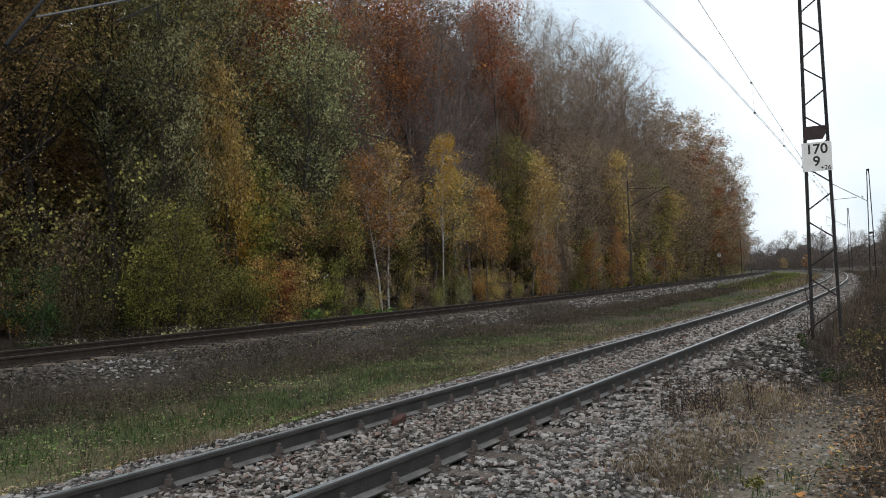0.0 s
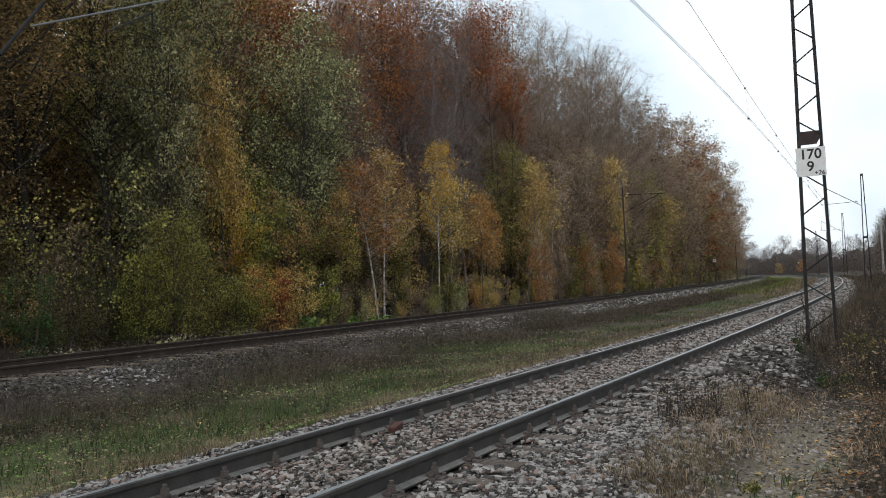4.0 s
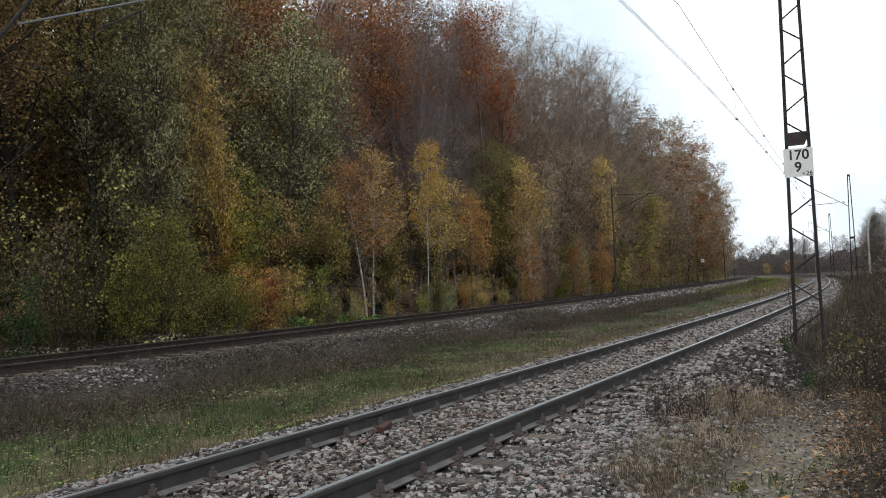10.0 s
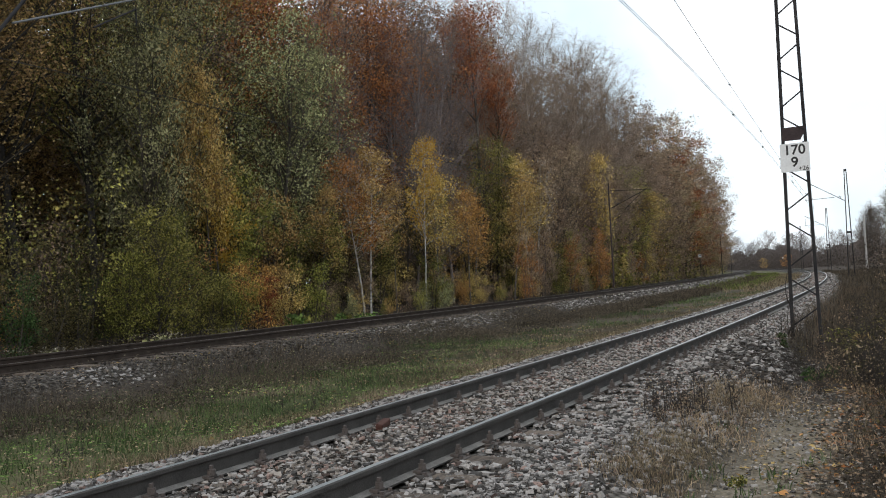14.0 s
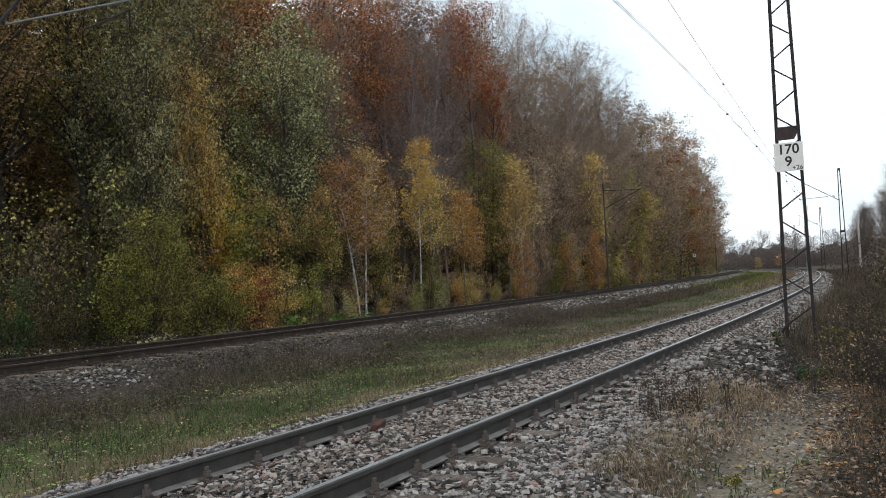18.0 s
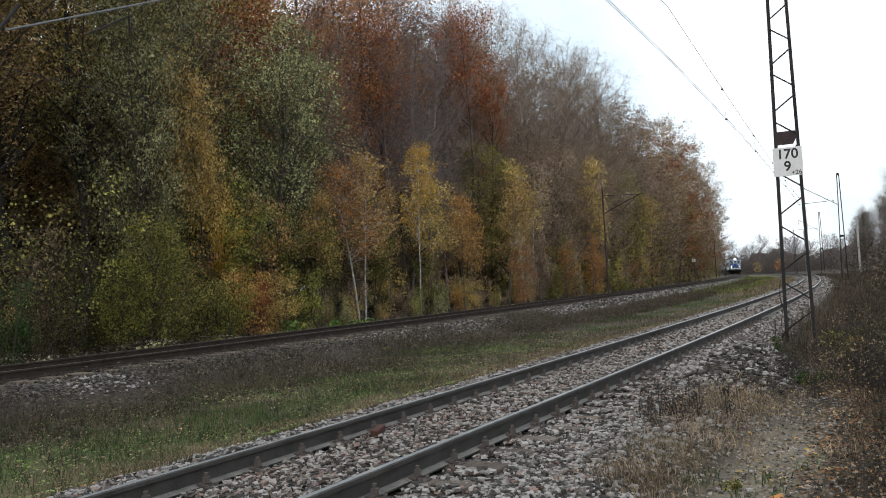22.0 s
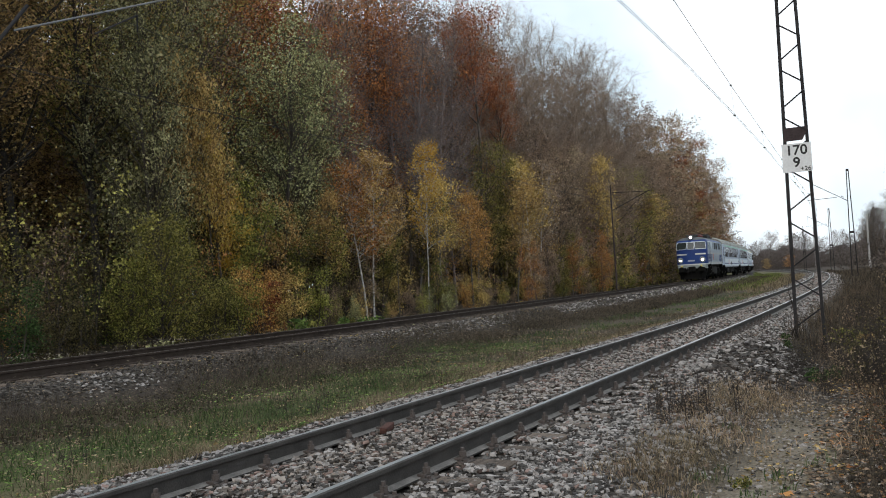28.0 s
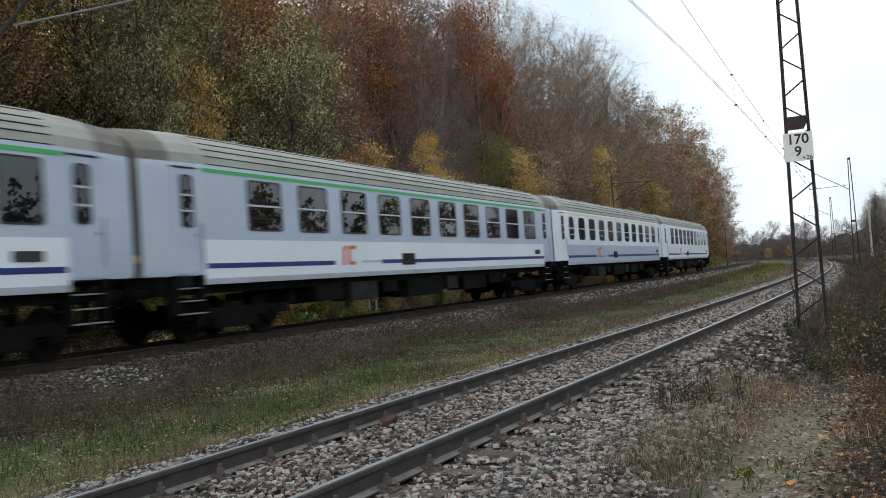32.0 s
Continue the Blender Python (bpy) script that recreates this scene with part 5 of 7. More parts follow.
class Plant:
    """Collects tapered limbs and leaves, then gives two meshes."""

    def __init__(self, seed):
        self.rng = np.random.default_rng(seed)
        self.bv, self.bf, self.bn = [], [], 0
        self.thin = []          # twigs: start, end, radius
        self.spots = []         # where leaves may sit: place, reach

    def limb(self, pts, r0, r1, sides):
        pts = np.asarray(pts)
        k = len(pts)
        d = np.gradient(pts, axis=0)
        d /= np.linalg.norm(d, axis=1)[:, None] + 1e-9
        ref = np.where(np.abs(d[:, 2:3]) > 0.9, np.array([[1.0, 0, 0]]), np.array([[0, 0, 1.0]]))
        x = np.cross(d, ref)
        x /= np.linalg.norm(x, axis=1)[:, None]
        y = np.cross(d, x)
        r = np.linspace(r0, r1, k)[:, None, None]
        a = np.arange(sides) * 2 * np.pi / sides
        ring = pts[:, None] + r * (np.cos(a)[None, :, None] * x[:, None] + np.sin(a)[None, :, None] * y[:, None])
        self.bv.append(ring.reshape(-1, 3))
        i = np.arange(k - 1)[:, None] * sides + np.arange(sides)[None]
        j = np.arange(k - 1)[:, None] * sides + (np.arange(sides)[None] + 1) % sides
        self.bf.append(np.stack([i, j, j + sides, i + sides], -1).reshape(-1, 4) + self.bn)
        self.bn += k * sides

    def curve(self, start, way, length, n, bend, lift):
        """A wandering line from start."""
        pts, d, p = [np.array(start)], np.array(way, float), np.array(start, float)
        for _ in range(n):
            d = d + self.rng.normal(size=3) * bend + np.array([0, 0, lift])
            d /= np.linalg.norm(d)
            p = p + d * length / n
            pts.append(p)
        return np.array(pts)

    def twig_mesh(self):
        """Fine twigs as slim three-sided spikes."""
        if not self.thin:
            return
        a = np.array([t[0] for t in self.thin])
        b = np.array([t[1] for t in self.thin])
        r = np.array([t[2] for t in self.thin])
        d = b - a
        x = np.cross(d, self.rng.normal(size=d.shape))
        x /= np.linalg.norm(x, axis=1)[:, None] + 1e-9
        y = np.cross(d / (np.linalg.norm(d, axis=1)[:, None] + 1e-9), x)
        base = [a + r[:, None] * (np.cos(t) * x + np.sin(t) * y) for t in (0, 2.1, 4.2)]
        v = np.stack(base + [b], 1).reshape(-1, 3)
        i = np.arange(len(a))[:, None] * 4 + self.bn
        f = np.concatenate([i + np.array([[0, 1, 3, 3]]), i + np.array([[1, 2, 3, 3]]), i + np.array([[2, 0, 3, 3]])], 0)
        self.tw = (v, f - self.bn)

    def wood_mesh(self, name):
        v, f = np.concatenate(self.bv), np.concatenate(self.bf)
        tri = np.concatenate([f[:, [0, 1, 2]], f[:, [0, 2, 3]]])
        self.twig_mesh()
        if self.thin:
            tv, tf = self.tw
            tri = np.concatenate([tri, tf[:, :3] + len(v)])
            v = np.concatenate([v, tv])
        return mesh_of(name, v, tri, True)

    def leaf_mesh(self, name, count, size, clump=1.0, droop=0.2, simple=False):
        """Leaves round the twigs: creased along the rib, or plain three-cornered ones for tall crowns."""
        rng = self.rng
        at = np.array([s[0] for s in self.spots])
        reach = np.array([s[1] for s in self.spots])
        pick = rng.integers(0, len(at), count)
        c = at[pick] + rng.normal(size=(count, 3)) * reach[pick][:, None] * clump
        n = rng.normal(size=(count, 3)) + np.array([0, 0, 0.6])
        n /= np.linalg.norm(n, axis=1)[:, None]
        u = np.cross(n, rng.normal(size=(count, 3)))
        u /= np.linalg.norm(u, axis=1)[:, None]
        u[:, 2] -= droop
        w = np.cross(n, u)
        ln = size * rng.uniform(0.6, 1.35, count)[:, None]
        wd = ln * rng.uniform(0.4, 0.6, count)[:, None]
        if simple:
            v = np.stack([c - u * ln * 0.55 - w * wd * 0.4, c + w * wd, c + u * ln * 0.55 - w * wd * 0.3], 1).reshape(-1, 3)
            return mesh_of(name, v, np.arange(count * 3).reshape(-1, 3))
        v = np.stack([c - u * ln * 0.5, c + w * wd + n * wd * 0.3, c + u * ln * 0.5, c - w * wd + n * wd * 0.3], 1).reshape(-1, 3)
        i = np.arange(count)[:, None] * 4
        return mesh_of(name, v, np.concatenate([i + np.array([[0, 1, 2]]), i + np.array([[0, 2, 3]])], 1).reshape(-1, 3))


def grow(seed, height, trunk_r, base, limbs, length, angle, subs, twigs, sides=6, lift=0.04, stems=1, lean=0.05, twig_r=0.006, twig_l=0.7, droop=0.0, wander=0.035, top=0.35):
    """base: where the crown begins (share of the height); length: limbs' share of the height; angle: from the trunk, degrees."""
    p = Plant(seed)
    g = p.rng
    for st in range(stems):
        way = np.array([g.normal() * lean * (1 + 2.2 * (stems > 1)), g.normal() * lean * (1 + 2.2 * (stems > 1)), 1.0])
        h = height * (1 if st == 0 else g.uniform(0.6, 0.98))
        root = np.array([g.normal() * 0.12, g.normal() * 0.12, -0.25]) * (stems > 1) + np.array([0, 0, -0.25]) * (stems == 1)
        trunk = p.curve(root, way, h, 10, wander + 0.03 * (stems > 1), 0.03)
        p.limb(trunk, trunk_r, trunk_r * 0.12, sides)
        for k in range(limbs // stems):
            f = base + (1 - base) * (k + g.uniform(0, 1)) / (limbs / stems)
            f = min(f, 0.985)
            at = trunk[0] * 0
            i = f * 10
            at = trunk[int(i)] * (1 - i % 1) + trunk[min(int(i) + 1, 10)] * (i % 1)
            tilt = radians(angle * (1.15 - 0.5 * f) + g.normal() * 9)
            round_ = g.uniform(0, 2 * np.pi)
            d = np.array([math.sin(tilt) * math.cos(round_), math.sin(tilt) * math.sin(round_), math.cos(tilt)])
            rel = (f - base) / (1 - base)
            ln = h * length * (top + 0.9 * math.sqrt(max(0.02, 1 - rel)) * min(1, 0.45 + rel * 2.2)) * g.uniform(0.65, 1.2)
            line = p.curve(at, d, ln, 5, 0.14, lift)
            rr = trunk_r * (1 - f * 0.85) * 0.5
            p.limb(line, rr, rr * 0.2, 4)
            for _ in range(subs):
                j = g.uniform(0.25, 1.0) * 5
                a2 = line[min(int(j), 4)] * (1 - j % 1) + line[min(int(j) + 1, 5)] * (j % 1)
                l2 = ln * g.uniform(0.22, 0.5)
                d2 = line[-1] - line[0]
                d2 = d2 / np.linalg.norm(d2) * 0.8 + rand_dir(g, 0.2) * 0.9
                d2 /= np.linalg.norm(d2)
                sub = p.curve(a2, d2, l2, 2, 0.2, lift - droop)
                p.limb(sub, rr * 0.35, rr * 0.1, 3)
                for q_ in range(twigs):
                    m = g.uniform(0.15, 0.999) * 2
                    a3 = sub[int(m)] * (1 - m % 1) + sub[int(m) + 1] * (m % 1)
                    d3 = (sub[-1] - sub[0]) / l2 * 0.6 + rand_dir(g, 0.1 - droop * 4)
                    end = a3 + d3 / np.linalg.norm(d3) * twig_l * g.uniform(0.4, 1.2)
                    p.thin.append((a3, end, twig_r))
                    p.spots.append(((a3 + 2 * end) / 3, twig_l * 0.28))
    return p


def template(seed, count, size, clump=1.0, ldroop=0.2, simple=False, **kw):
    p = grow(seed, **kw)
    return p.wood_mesh("trunk"), (p.leaf_mesh("crown", count, size, clump, ldroop, simple) if count else None), kw["height"]


def crowned(seed, count, size, height, radius, base, pads, pad_r, twigs, twig_l, twig_r, trunk_r, rise=0.35, hang=0.0, flat=0.55):
    """A tree whose crown is made of many pads of leaves, each carried by a limb of its own."""
    p = Plant(seed)
    g = p.rng
    trunk = p.curve((0, 0, -0.25), (g.normal() * 0.04, g.normal() * 0.04, 1.0), height * 0.95, 12, 0.035, 0.03)
    p.limb(trunk, trunk_r, trunk_r * 0.1, 7)

    def trunk_at(z):
        i = min(max(z / height, 0.0), 0.999) * 12
        return trunk[int(i)] * (1 - i % 1) + trunk[int(i) + 1] * (i % 1)

    for i in range(pads):
        f = (i + g.uniform(0, 1)) / pads
        z = height * (base + (1 - base) * f)
        wide = radius * math.sqrt(max(0.02, 1 - ((f - 0.46) / 0.6) ** 2)) * g.uniform(0.75, 1.15)
        r = wide * math.sqrt(g.uniform(0.12, 1.0))
        a = i * 2.39996 + g.normal() * 0.5
        tip = trunk_at(z) * np.array([1, 1, 0]) + np.array([r * math.cos(a), r * math.sin(a), z])
        foot = trunk_at(max(z - r * g.uniform(0.45, 1.0) - 0.3, height * base * g.uniform(0.72, 1.1)))
        knee = foot * 0.45 + tip * 0.55 + np.array([0, 0, (tip[2] - foot[2]) * (g.uniform(-0.25, 0.1))]) + g.normal(size=3) * r * 0.08
        u = np.linspace(0, 1, 6)[:, None]
        line = foot * (1 - u) ** 2 + 2 * knee * u * (1 - u) + tip * u ** 2
        rr = trunk_r * (1.05 - f) * 0.3 + 0.012
        p.limb(line, rr, rr * 0.22, 4)
        weight = g.uniform(0.5, 1.4)
        size_of = pad_r * g.uniform(0.65, 1.25)
        for q in range(max(1, int(twigs * weight))):
            k = g.uniform(2.2, 4.999)
            at = line[int(k)] * (1 - k % 1) + line[int(k) + 1] * (k % 1)
            d = g.normal(size=3) * np.array([1, 1, 0.6]) + (tip - foot) / (np.linalg.norm(tip - foot) + 1e-6) * 0.7 + np.array([0, 0, rise])
            mid = at + d / np.linalg.norm(d) * twig_l * g.uniform(0.4, 1.0)
            if q % 4 == 0:
                p.limb(np.array([at, (at + mid) / 2 + g.normal(size=3) * 0.05 * twig_l, mid]), twig_r * 2.2, twig_r, 3)
            else:
                p.thin.append((at, mid, twig_r * 1.3))
            for _ in range(2):
                d2 = d / np.linalg.norm(d) * 0.6 + rand_dir(g, rise * 0.5 - hang)
                p.thin.append((mid, mid + d2 / np.linalg.norm(d2) * twig_l * g.uniform(0.3, 0.8) - np.array([0, 0, hang * twig_l * 0.4]), twig_r))
            p.spots.append((mid, size_of * 0.35))
        for _ in range(int(6 * weight)):
            p.spots.append((tip + g.normal(size=3) * size_of * np.array([0.5, 0.5, 0.5 * flat]), size_of * 0.3))
    return p.wood_mesh("trunk"), (p.leaf_mesh("crown", count, size, 1.0, 0.2, True) if count else None), height


LEAFY = dict(radius=3.6, base=0.2, pads=76, pad_r=1.0, twigs=5, twig_l=0.8, twig_r=0.008, trunk_r=0.19)
SPARE = dict(radius=3.4, base=0.25, pads=84, pad_r=1.1, twigs=15, twig_l=1.15, twig_r=0.0065, trunk_r=0.16, rise=0.42)
FAR = dict(height=20.0, trunk_r=0.18, base=0.04, limbs=24, length=0.24, angle=55, subs=3, twigs=3, twig_l=1.4, twig_r=0.016, sides=5)
KINDS = {
    "tall": [crowned(11 + i, 24000, 0.1, height=20.0, **LEAFY) for i in range(3)],
    "thin": [crowned(21 + i, 8500, 0.1, height=20.0, **dict(LEAFY, twigs=9, pad_r=1.15)) for i in range(2)],
    "high": [crowned(17 + i, 15000, 0.09, height=18.0, **dict(LEAFY, base=0.42, pads=62, pad_r=1.1, twigs=8)) for i in range(3)],
    "dome": [crowned(25 + i, 17000, 0.085, height=12.0, **dict(LEAFY, radius=2.7, base=0.26, pads=70, pad_r=0.72, trunk_r=0.12, twigs=6, twig_l=0.6)) for i in range(2)],
    "oak": [crowned(28 + i, 10500, 0.105, height=19.0, **dict(LEAFY, radius=3.6, base=0.55, pads=24, pad_r=1.3, trunk_r=0.24)) for i in range(2)],
    "oaktop": [crowned(30 + i, 9000, 0.11, height=19.0, **dict(LEAFY, radius=3.0, base=0.7, pads=17, pad_r=1.15, trunk_r=0.22)) for i in range(2)],
    "bare": [crowned(31 + i, 1500, 0.07, height=20.0, **SPARE) for i in range(3)],
    "feather": [crowned(35 + i, 2200, 0.05, height=20.0, **dict(SPARE, rise=0.35, hang=0.4, twig_l=1.2, twigs=30, twig_r=0.0052, base=0.3)) for i in range(3)],
    "far": [crowned(41 + i, 16000, 0.14, height=20.0, **dict(LEAFY, base=0.1, pads=60, twigs=3, twig_r=0.014, radius=3.9)) for i in range(2)],
    "farbare": [crowned(51 + i, 3000, 0.08, height=20.0, **dict(SPARE, twig_r=0.008, twigs=20, twig_l=1.3, radius=3.6)) for i in range(2)],
    "bend": [template(58 + i, 700, 0.7, 1.0, **dict(FAR, limbs=16, subs=2)) for i in range(2)],
    "fardome": [crowned(54 + i, 1500, 0.16, height=12.0, **dict(SPARE, radius=4.2, base=0.2, pads=70, twig_r=0.016, twigs=12, twig_l=1.2, pad_r=1.0)) for i in range(3)],
    "birch": [template(61 + i, 4600, 0.098, 1.15, 0.35, simple=True, height=8.6 + i * 0.4, trunk_r=0.06, base=0.4, limbs=34, length=0.2, angle=52, subs=5, twigs=5, twig_l=0.5, twig_r=0.004, droop=0.03, lean=0.012, wander=0.022) for i in range(3)],
    "sapling": [template(71 + i, 3600, 0.075, 1.1, 0.3, simple=True, height=5.0, trunk_r=0.035, base=0.12, limbs=20, length=0.22, angle=50, subs=3, twigs=3, stems=2, twig_l=0.45, twig_r=0.004) for i in range(3)],
    "sparse": [template(75 + i, 1300, 0.068, 1.3, 0.3, height=5.0, trunk_r=0.03, base=0.15, limbs=22, length=0.26, angle=55, subs=3, twigs=3, stems=3, twig_l=0.5, twig_r=0.004) for i in range(3)],
    "bush": [crowned(78 + i, 11000, 0.06, height=4.0, radius=1.35, base=0.1, pads=60, pad_r=0.42, twigs=5, twig_l=0.32, twig_r=0.004, trunk_r=0.04) for i in range(2)],
    "shrub": [template(81 + i, 3800, 0.07, 1.2, 0.2, simple=True, height=3.0, trunk_r=0.026, base=0.06, limbs=20, length=0.3, angle=55, subs=3, twigs=3, stems=5, twig_l=0.4, twig_r=0.004) for i in range(3)],
    "scrub": [template(91 + i, 420, 0.042, 1.0, 0.2, height=1.6, trunk_r=0.012, base=0.05, limbs=26, length=0.35, angle=50, subs=4, twigs=6, stems=6, twig_l=0.3, twig_r=0.003) for i in range(2)],
}
rng = np.random.default_rng(7)
WORDS = {"olive": "olive-green", "grey": "grey-green", "yellow": "bright yellow", "ochre": "ochre", "orange": "orange", "rust": "rust-red", "brown": "dull brown", "green": "fresh green", "moss": "moss-green", "ivy": "dark green", "haze": "hazy brown", "hazed": "faded brown", "dim": "dim olive-brown", "tawny": "tawny olive"}


def plant(name, kind, colour, x, y, scale=1.0, bark=BARK, label="", category="tree", group="", which=None, width=1.0, turn=None):
    opts = KINDS[kind]
    own = np.random.default_rng(int(abs(x) * 1310 + abs(y) * 97))
    tm, cm, h = opts[int(own.integers(len(opts))) if which is None else which % len(opts)]
    z = float(ground_height(x, y))
    ob = thing(name, label or f"{'bare grey' if colour is None else WORDS[colour]} autumn {category} at the wood's edge", category, Matrix.Translation((x, y, z)) @ pose(0, 0, 0, 0, 0, own.uniform(0, 360) if turn is None else turn), group)
    size = Matrix.Diagonal((scale * width, scale * width, scale, 1))
    for nm, me, mat_of in (("trunk", tm, bark), ("crown", cm, LEAF[colour] if colour else None)):
        if me is None or (nm == "crown" and mat_of is None):
            continue
        if not me.materials:
            me.materials.append(mat_of)
        o = new(nm, me)
        o.parent, o.matrix_basis = ob, size
        o.material_slots[0].link = "OBJECT"
        o.material_slots[0].material = mat_of
    return ob


def at_b(s, e):
    p = on_track(TRACK_B, s, e)
    return p.x, p.y


# tall trees, row behind row; the colours change along the wood
def stand(s, e, tall, kind, colour, width=1.0, bark=BARK, name="tall_tree", label="", group="tall trees of the wood", which=None):
    h = KINDS[kind][0][2]
    return plant(name, kind, colour, *at_b(s, e), tall / h, bark, label, "tree", group, which, width)


def hue(s, e):
    """Leaf colours of the deep rows, by where they stand along the wood."""
    s = s * 23.9 / (13.9 + e)
    pool = ["tawny", "tawny", "olive"] if s < 24 else ["tawny", "brown", "olive"] if s < 29 else ["rust", "rust", "brown"] if s < 41 else ["brown", "rust", "brown"] if s < 52 else ["rust", "brown", "hazed"] if s < 60 else ["hazed", "brown", "hazed", "olive"]
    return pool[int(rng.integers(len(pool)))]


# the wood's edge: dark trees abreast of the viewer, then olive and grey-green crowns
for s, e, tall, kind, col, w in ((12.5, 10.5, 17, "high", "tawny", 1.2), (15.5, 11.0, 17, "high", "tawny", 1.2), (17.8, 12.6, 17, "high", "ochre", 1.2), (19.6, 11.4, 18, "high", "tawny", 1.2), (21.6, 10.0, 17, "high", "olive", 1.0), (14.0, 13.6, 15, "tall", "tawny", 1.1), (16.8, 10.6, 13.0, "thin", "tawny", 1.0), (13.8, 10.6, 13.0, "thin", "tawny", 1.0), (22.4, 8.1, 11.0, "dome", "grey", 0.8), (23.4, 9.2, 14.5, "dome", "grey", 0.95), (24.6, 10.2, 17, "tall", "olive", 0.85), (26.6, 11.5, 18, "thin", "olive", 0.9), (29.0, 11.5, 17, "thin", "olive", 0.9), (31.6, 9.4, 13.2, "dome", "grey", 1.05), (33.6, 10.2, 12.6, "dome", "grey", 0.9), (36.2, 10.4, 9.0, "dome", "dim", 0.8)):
    stand(s, e, tall, kind, col, w, BARK_SHADED if kind == "high" else BARK)
# leafless trees, purple-grey
for s, e, tall, w in ((37.4, 11.5, 15.5, 1.1), (40.0, 10.6, 16.5, 1.0), (42.6, 11.6, 17.5, 1.1), (45.0, 10.2, 17.5, 1.0), (47.6, 11.4, 18.5, 1.1), (50.6, 10.4, 18.5, 1.0), (53.4, 11.6, 19.5, 1.0), (43.8, 9.0, 11.5, 1.1), (48.4, 8.8, 12.5, 1.1)):
    stand(s, e, tall, "bare", "brown", w, TWIG_GREY)
# old oaks with rust-red crowns that stand higher, behind the edge
for s, e, tall, w in ((29.4, 13.4, 18.5, 1.0), (32.0, 13.8, 19, 1.1), (34.6, 13.4, 19, 1.0), (37.6, 14.8, 20.5, 1.1), (40.8, 15.0, 21, 1.1), (44.8, 14.8, 22, 1.2), (49.4, 14.8, 23, 1.1), (54.0, 15.2, 24, 1.2), (39.4, 11.6, 15.4, 0.7)):
    stand(s, e, tall, "oak", "rust" if int(s * 10) % 3 else "brown", w, label="tall oak with a rust-brown autumn crown")
for s, e, tall, w in ((55.0, 9.6, 20.0, 0.8), (58.4, 9.6, 16.6, 0.6)):
    stand(s, e, tall, "oaktop", "rust", w, label="oak with an orange-brown autumn crown")
# tall grey birches with fine hanging twigs, then duller crowns to the end of the wood
for s, e, tall, w, kind, col, bark in ((58.5, 12.5, 24.0, 1.0, "feather", "hazed", TWIG_PALE), (61.6, 10.4, 23.0, 1.0, "feather", "ochre", TWIG_PALE), (64.6, 12.0, 24.0, 1.0, "feather", "hazed", TWIG_PALE), (67.4, 10.0, 23.4, 1.0, "feather", "hazed", TWIG_PALE), (70.6, 12.0, 24.6, 1.0, "bare", "hazed", TWIG_MID), (73.6, 10.0, 23.8, 1.0, "feather", "hazed", TWIG_PALE), (78.0, 9.6, 23.4, 1.0, "feather", "brown", TWIG_PALE), (82.4, 9.8, 23.6, 0.9, "bare", "hazed", TWIG_MID), (86.6, 8.8, 24.6, 1.2, "feather", "hazed", TWIG_PALE), (91.0, 8.4, 24.6, 1.2, "feather", "hazed", TWIG_PALE), (96.4, 7.8, 22.6, 1.1, "feather", "hazed", TWIG_PALE)):
    stand(s, e, tall, kind, col, w, bark, label="tall birch with fine grey twigs and few leaves" if kind == "feather" else "")
for s, e, tall, w, kind, col in ((101.5, 8.0, 21.6, 1.2, "far", "brown"), (106.0, 7.2, 20.4, 1.2, "far", "brown"), (112.0, 7.2, 21.4, 1.2, "far", "brown"), (119.0, 7.4, 22.0, 1.2, "far", "brown"), (126.0, 7.0, 21.6, 1.2, "far", "rust"), (134.0, 7.2, 22.0, 1.2, "far", "brown"), (143.0, 6.8, 21.6, 1.2, "far", "brown"), (153.0, 6.8, 21.4, 1.2, "far", "rust"), (164.0, 6.6, 21.2, 1.3, "far", "brown"), (176.0, 6.6, 20.6, 1.3, "far", "brown"), (190.0, 6.4, 19.6, 1.3, "far", "brown"), (206.0, 6.2, 18.6, 1.3, "far", "brown"), (224.0, 6.0, 17.0, 1.3, "far", "brown")):
    stand(s, e, tall, kind, col, w)
# trees of middle height under them
for s, e, tall, w, kind, col in ((54.0, 8.8, 11.0, 0.9, "dome", "olive"), (58.6, 8.6, 10.0, 0.9, "dome", "olive"), (63.4, 8.2, 12.6, 1.0, "dome", "brown"), (68.0, 8.0, 12.0, 1.0, "dome", "brown"), (72.6, 7.8, 13.5, 1.0, "dome", "hazed"), (78.4, 7.4, 13.0, 1.1, "dome", "brown"), (84.0, 7.4, 14.5, 1.1, "dome", "hazed"), (90.5, 6.8, 12.5, 1.1, "dome", "olive"), (97.0, 6.6, 13.5, 1.2, "dome", "hazed"), (105.0, 6.2, 11.0, 1.3, "dome", "olive"), (115.0, 6.0, 12.5, 1.4, "dome", "brown"), (127.0, 5.8, 11.0, 1.5, "dome", "olive"), (141.0, 5.8, 11.5, 1.6, "dome", "brown"), (158.0, 5.6, 10.5, 1.7, "dome", "olive")):
    stand(s, e, tall, kind, col, w, name="broad_tree", group="trees of middle height at the wood's edge")
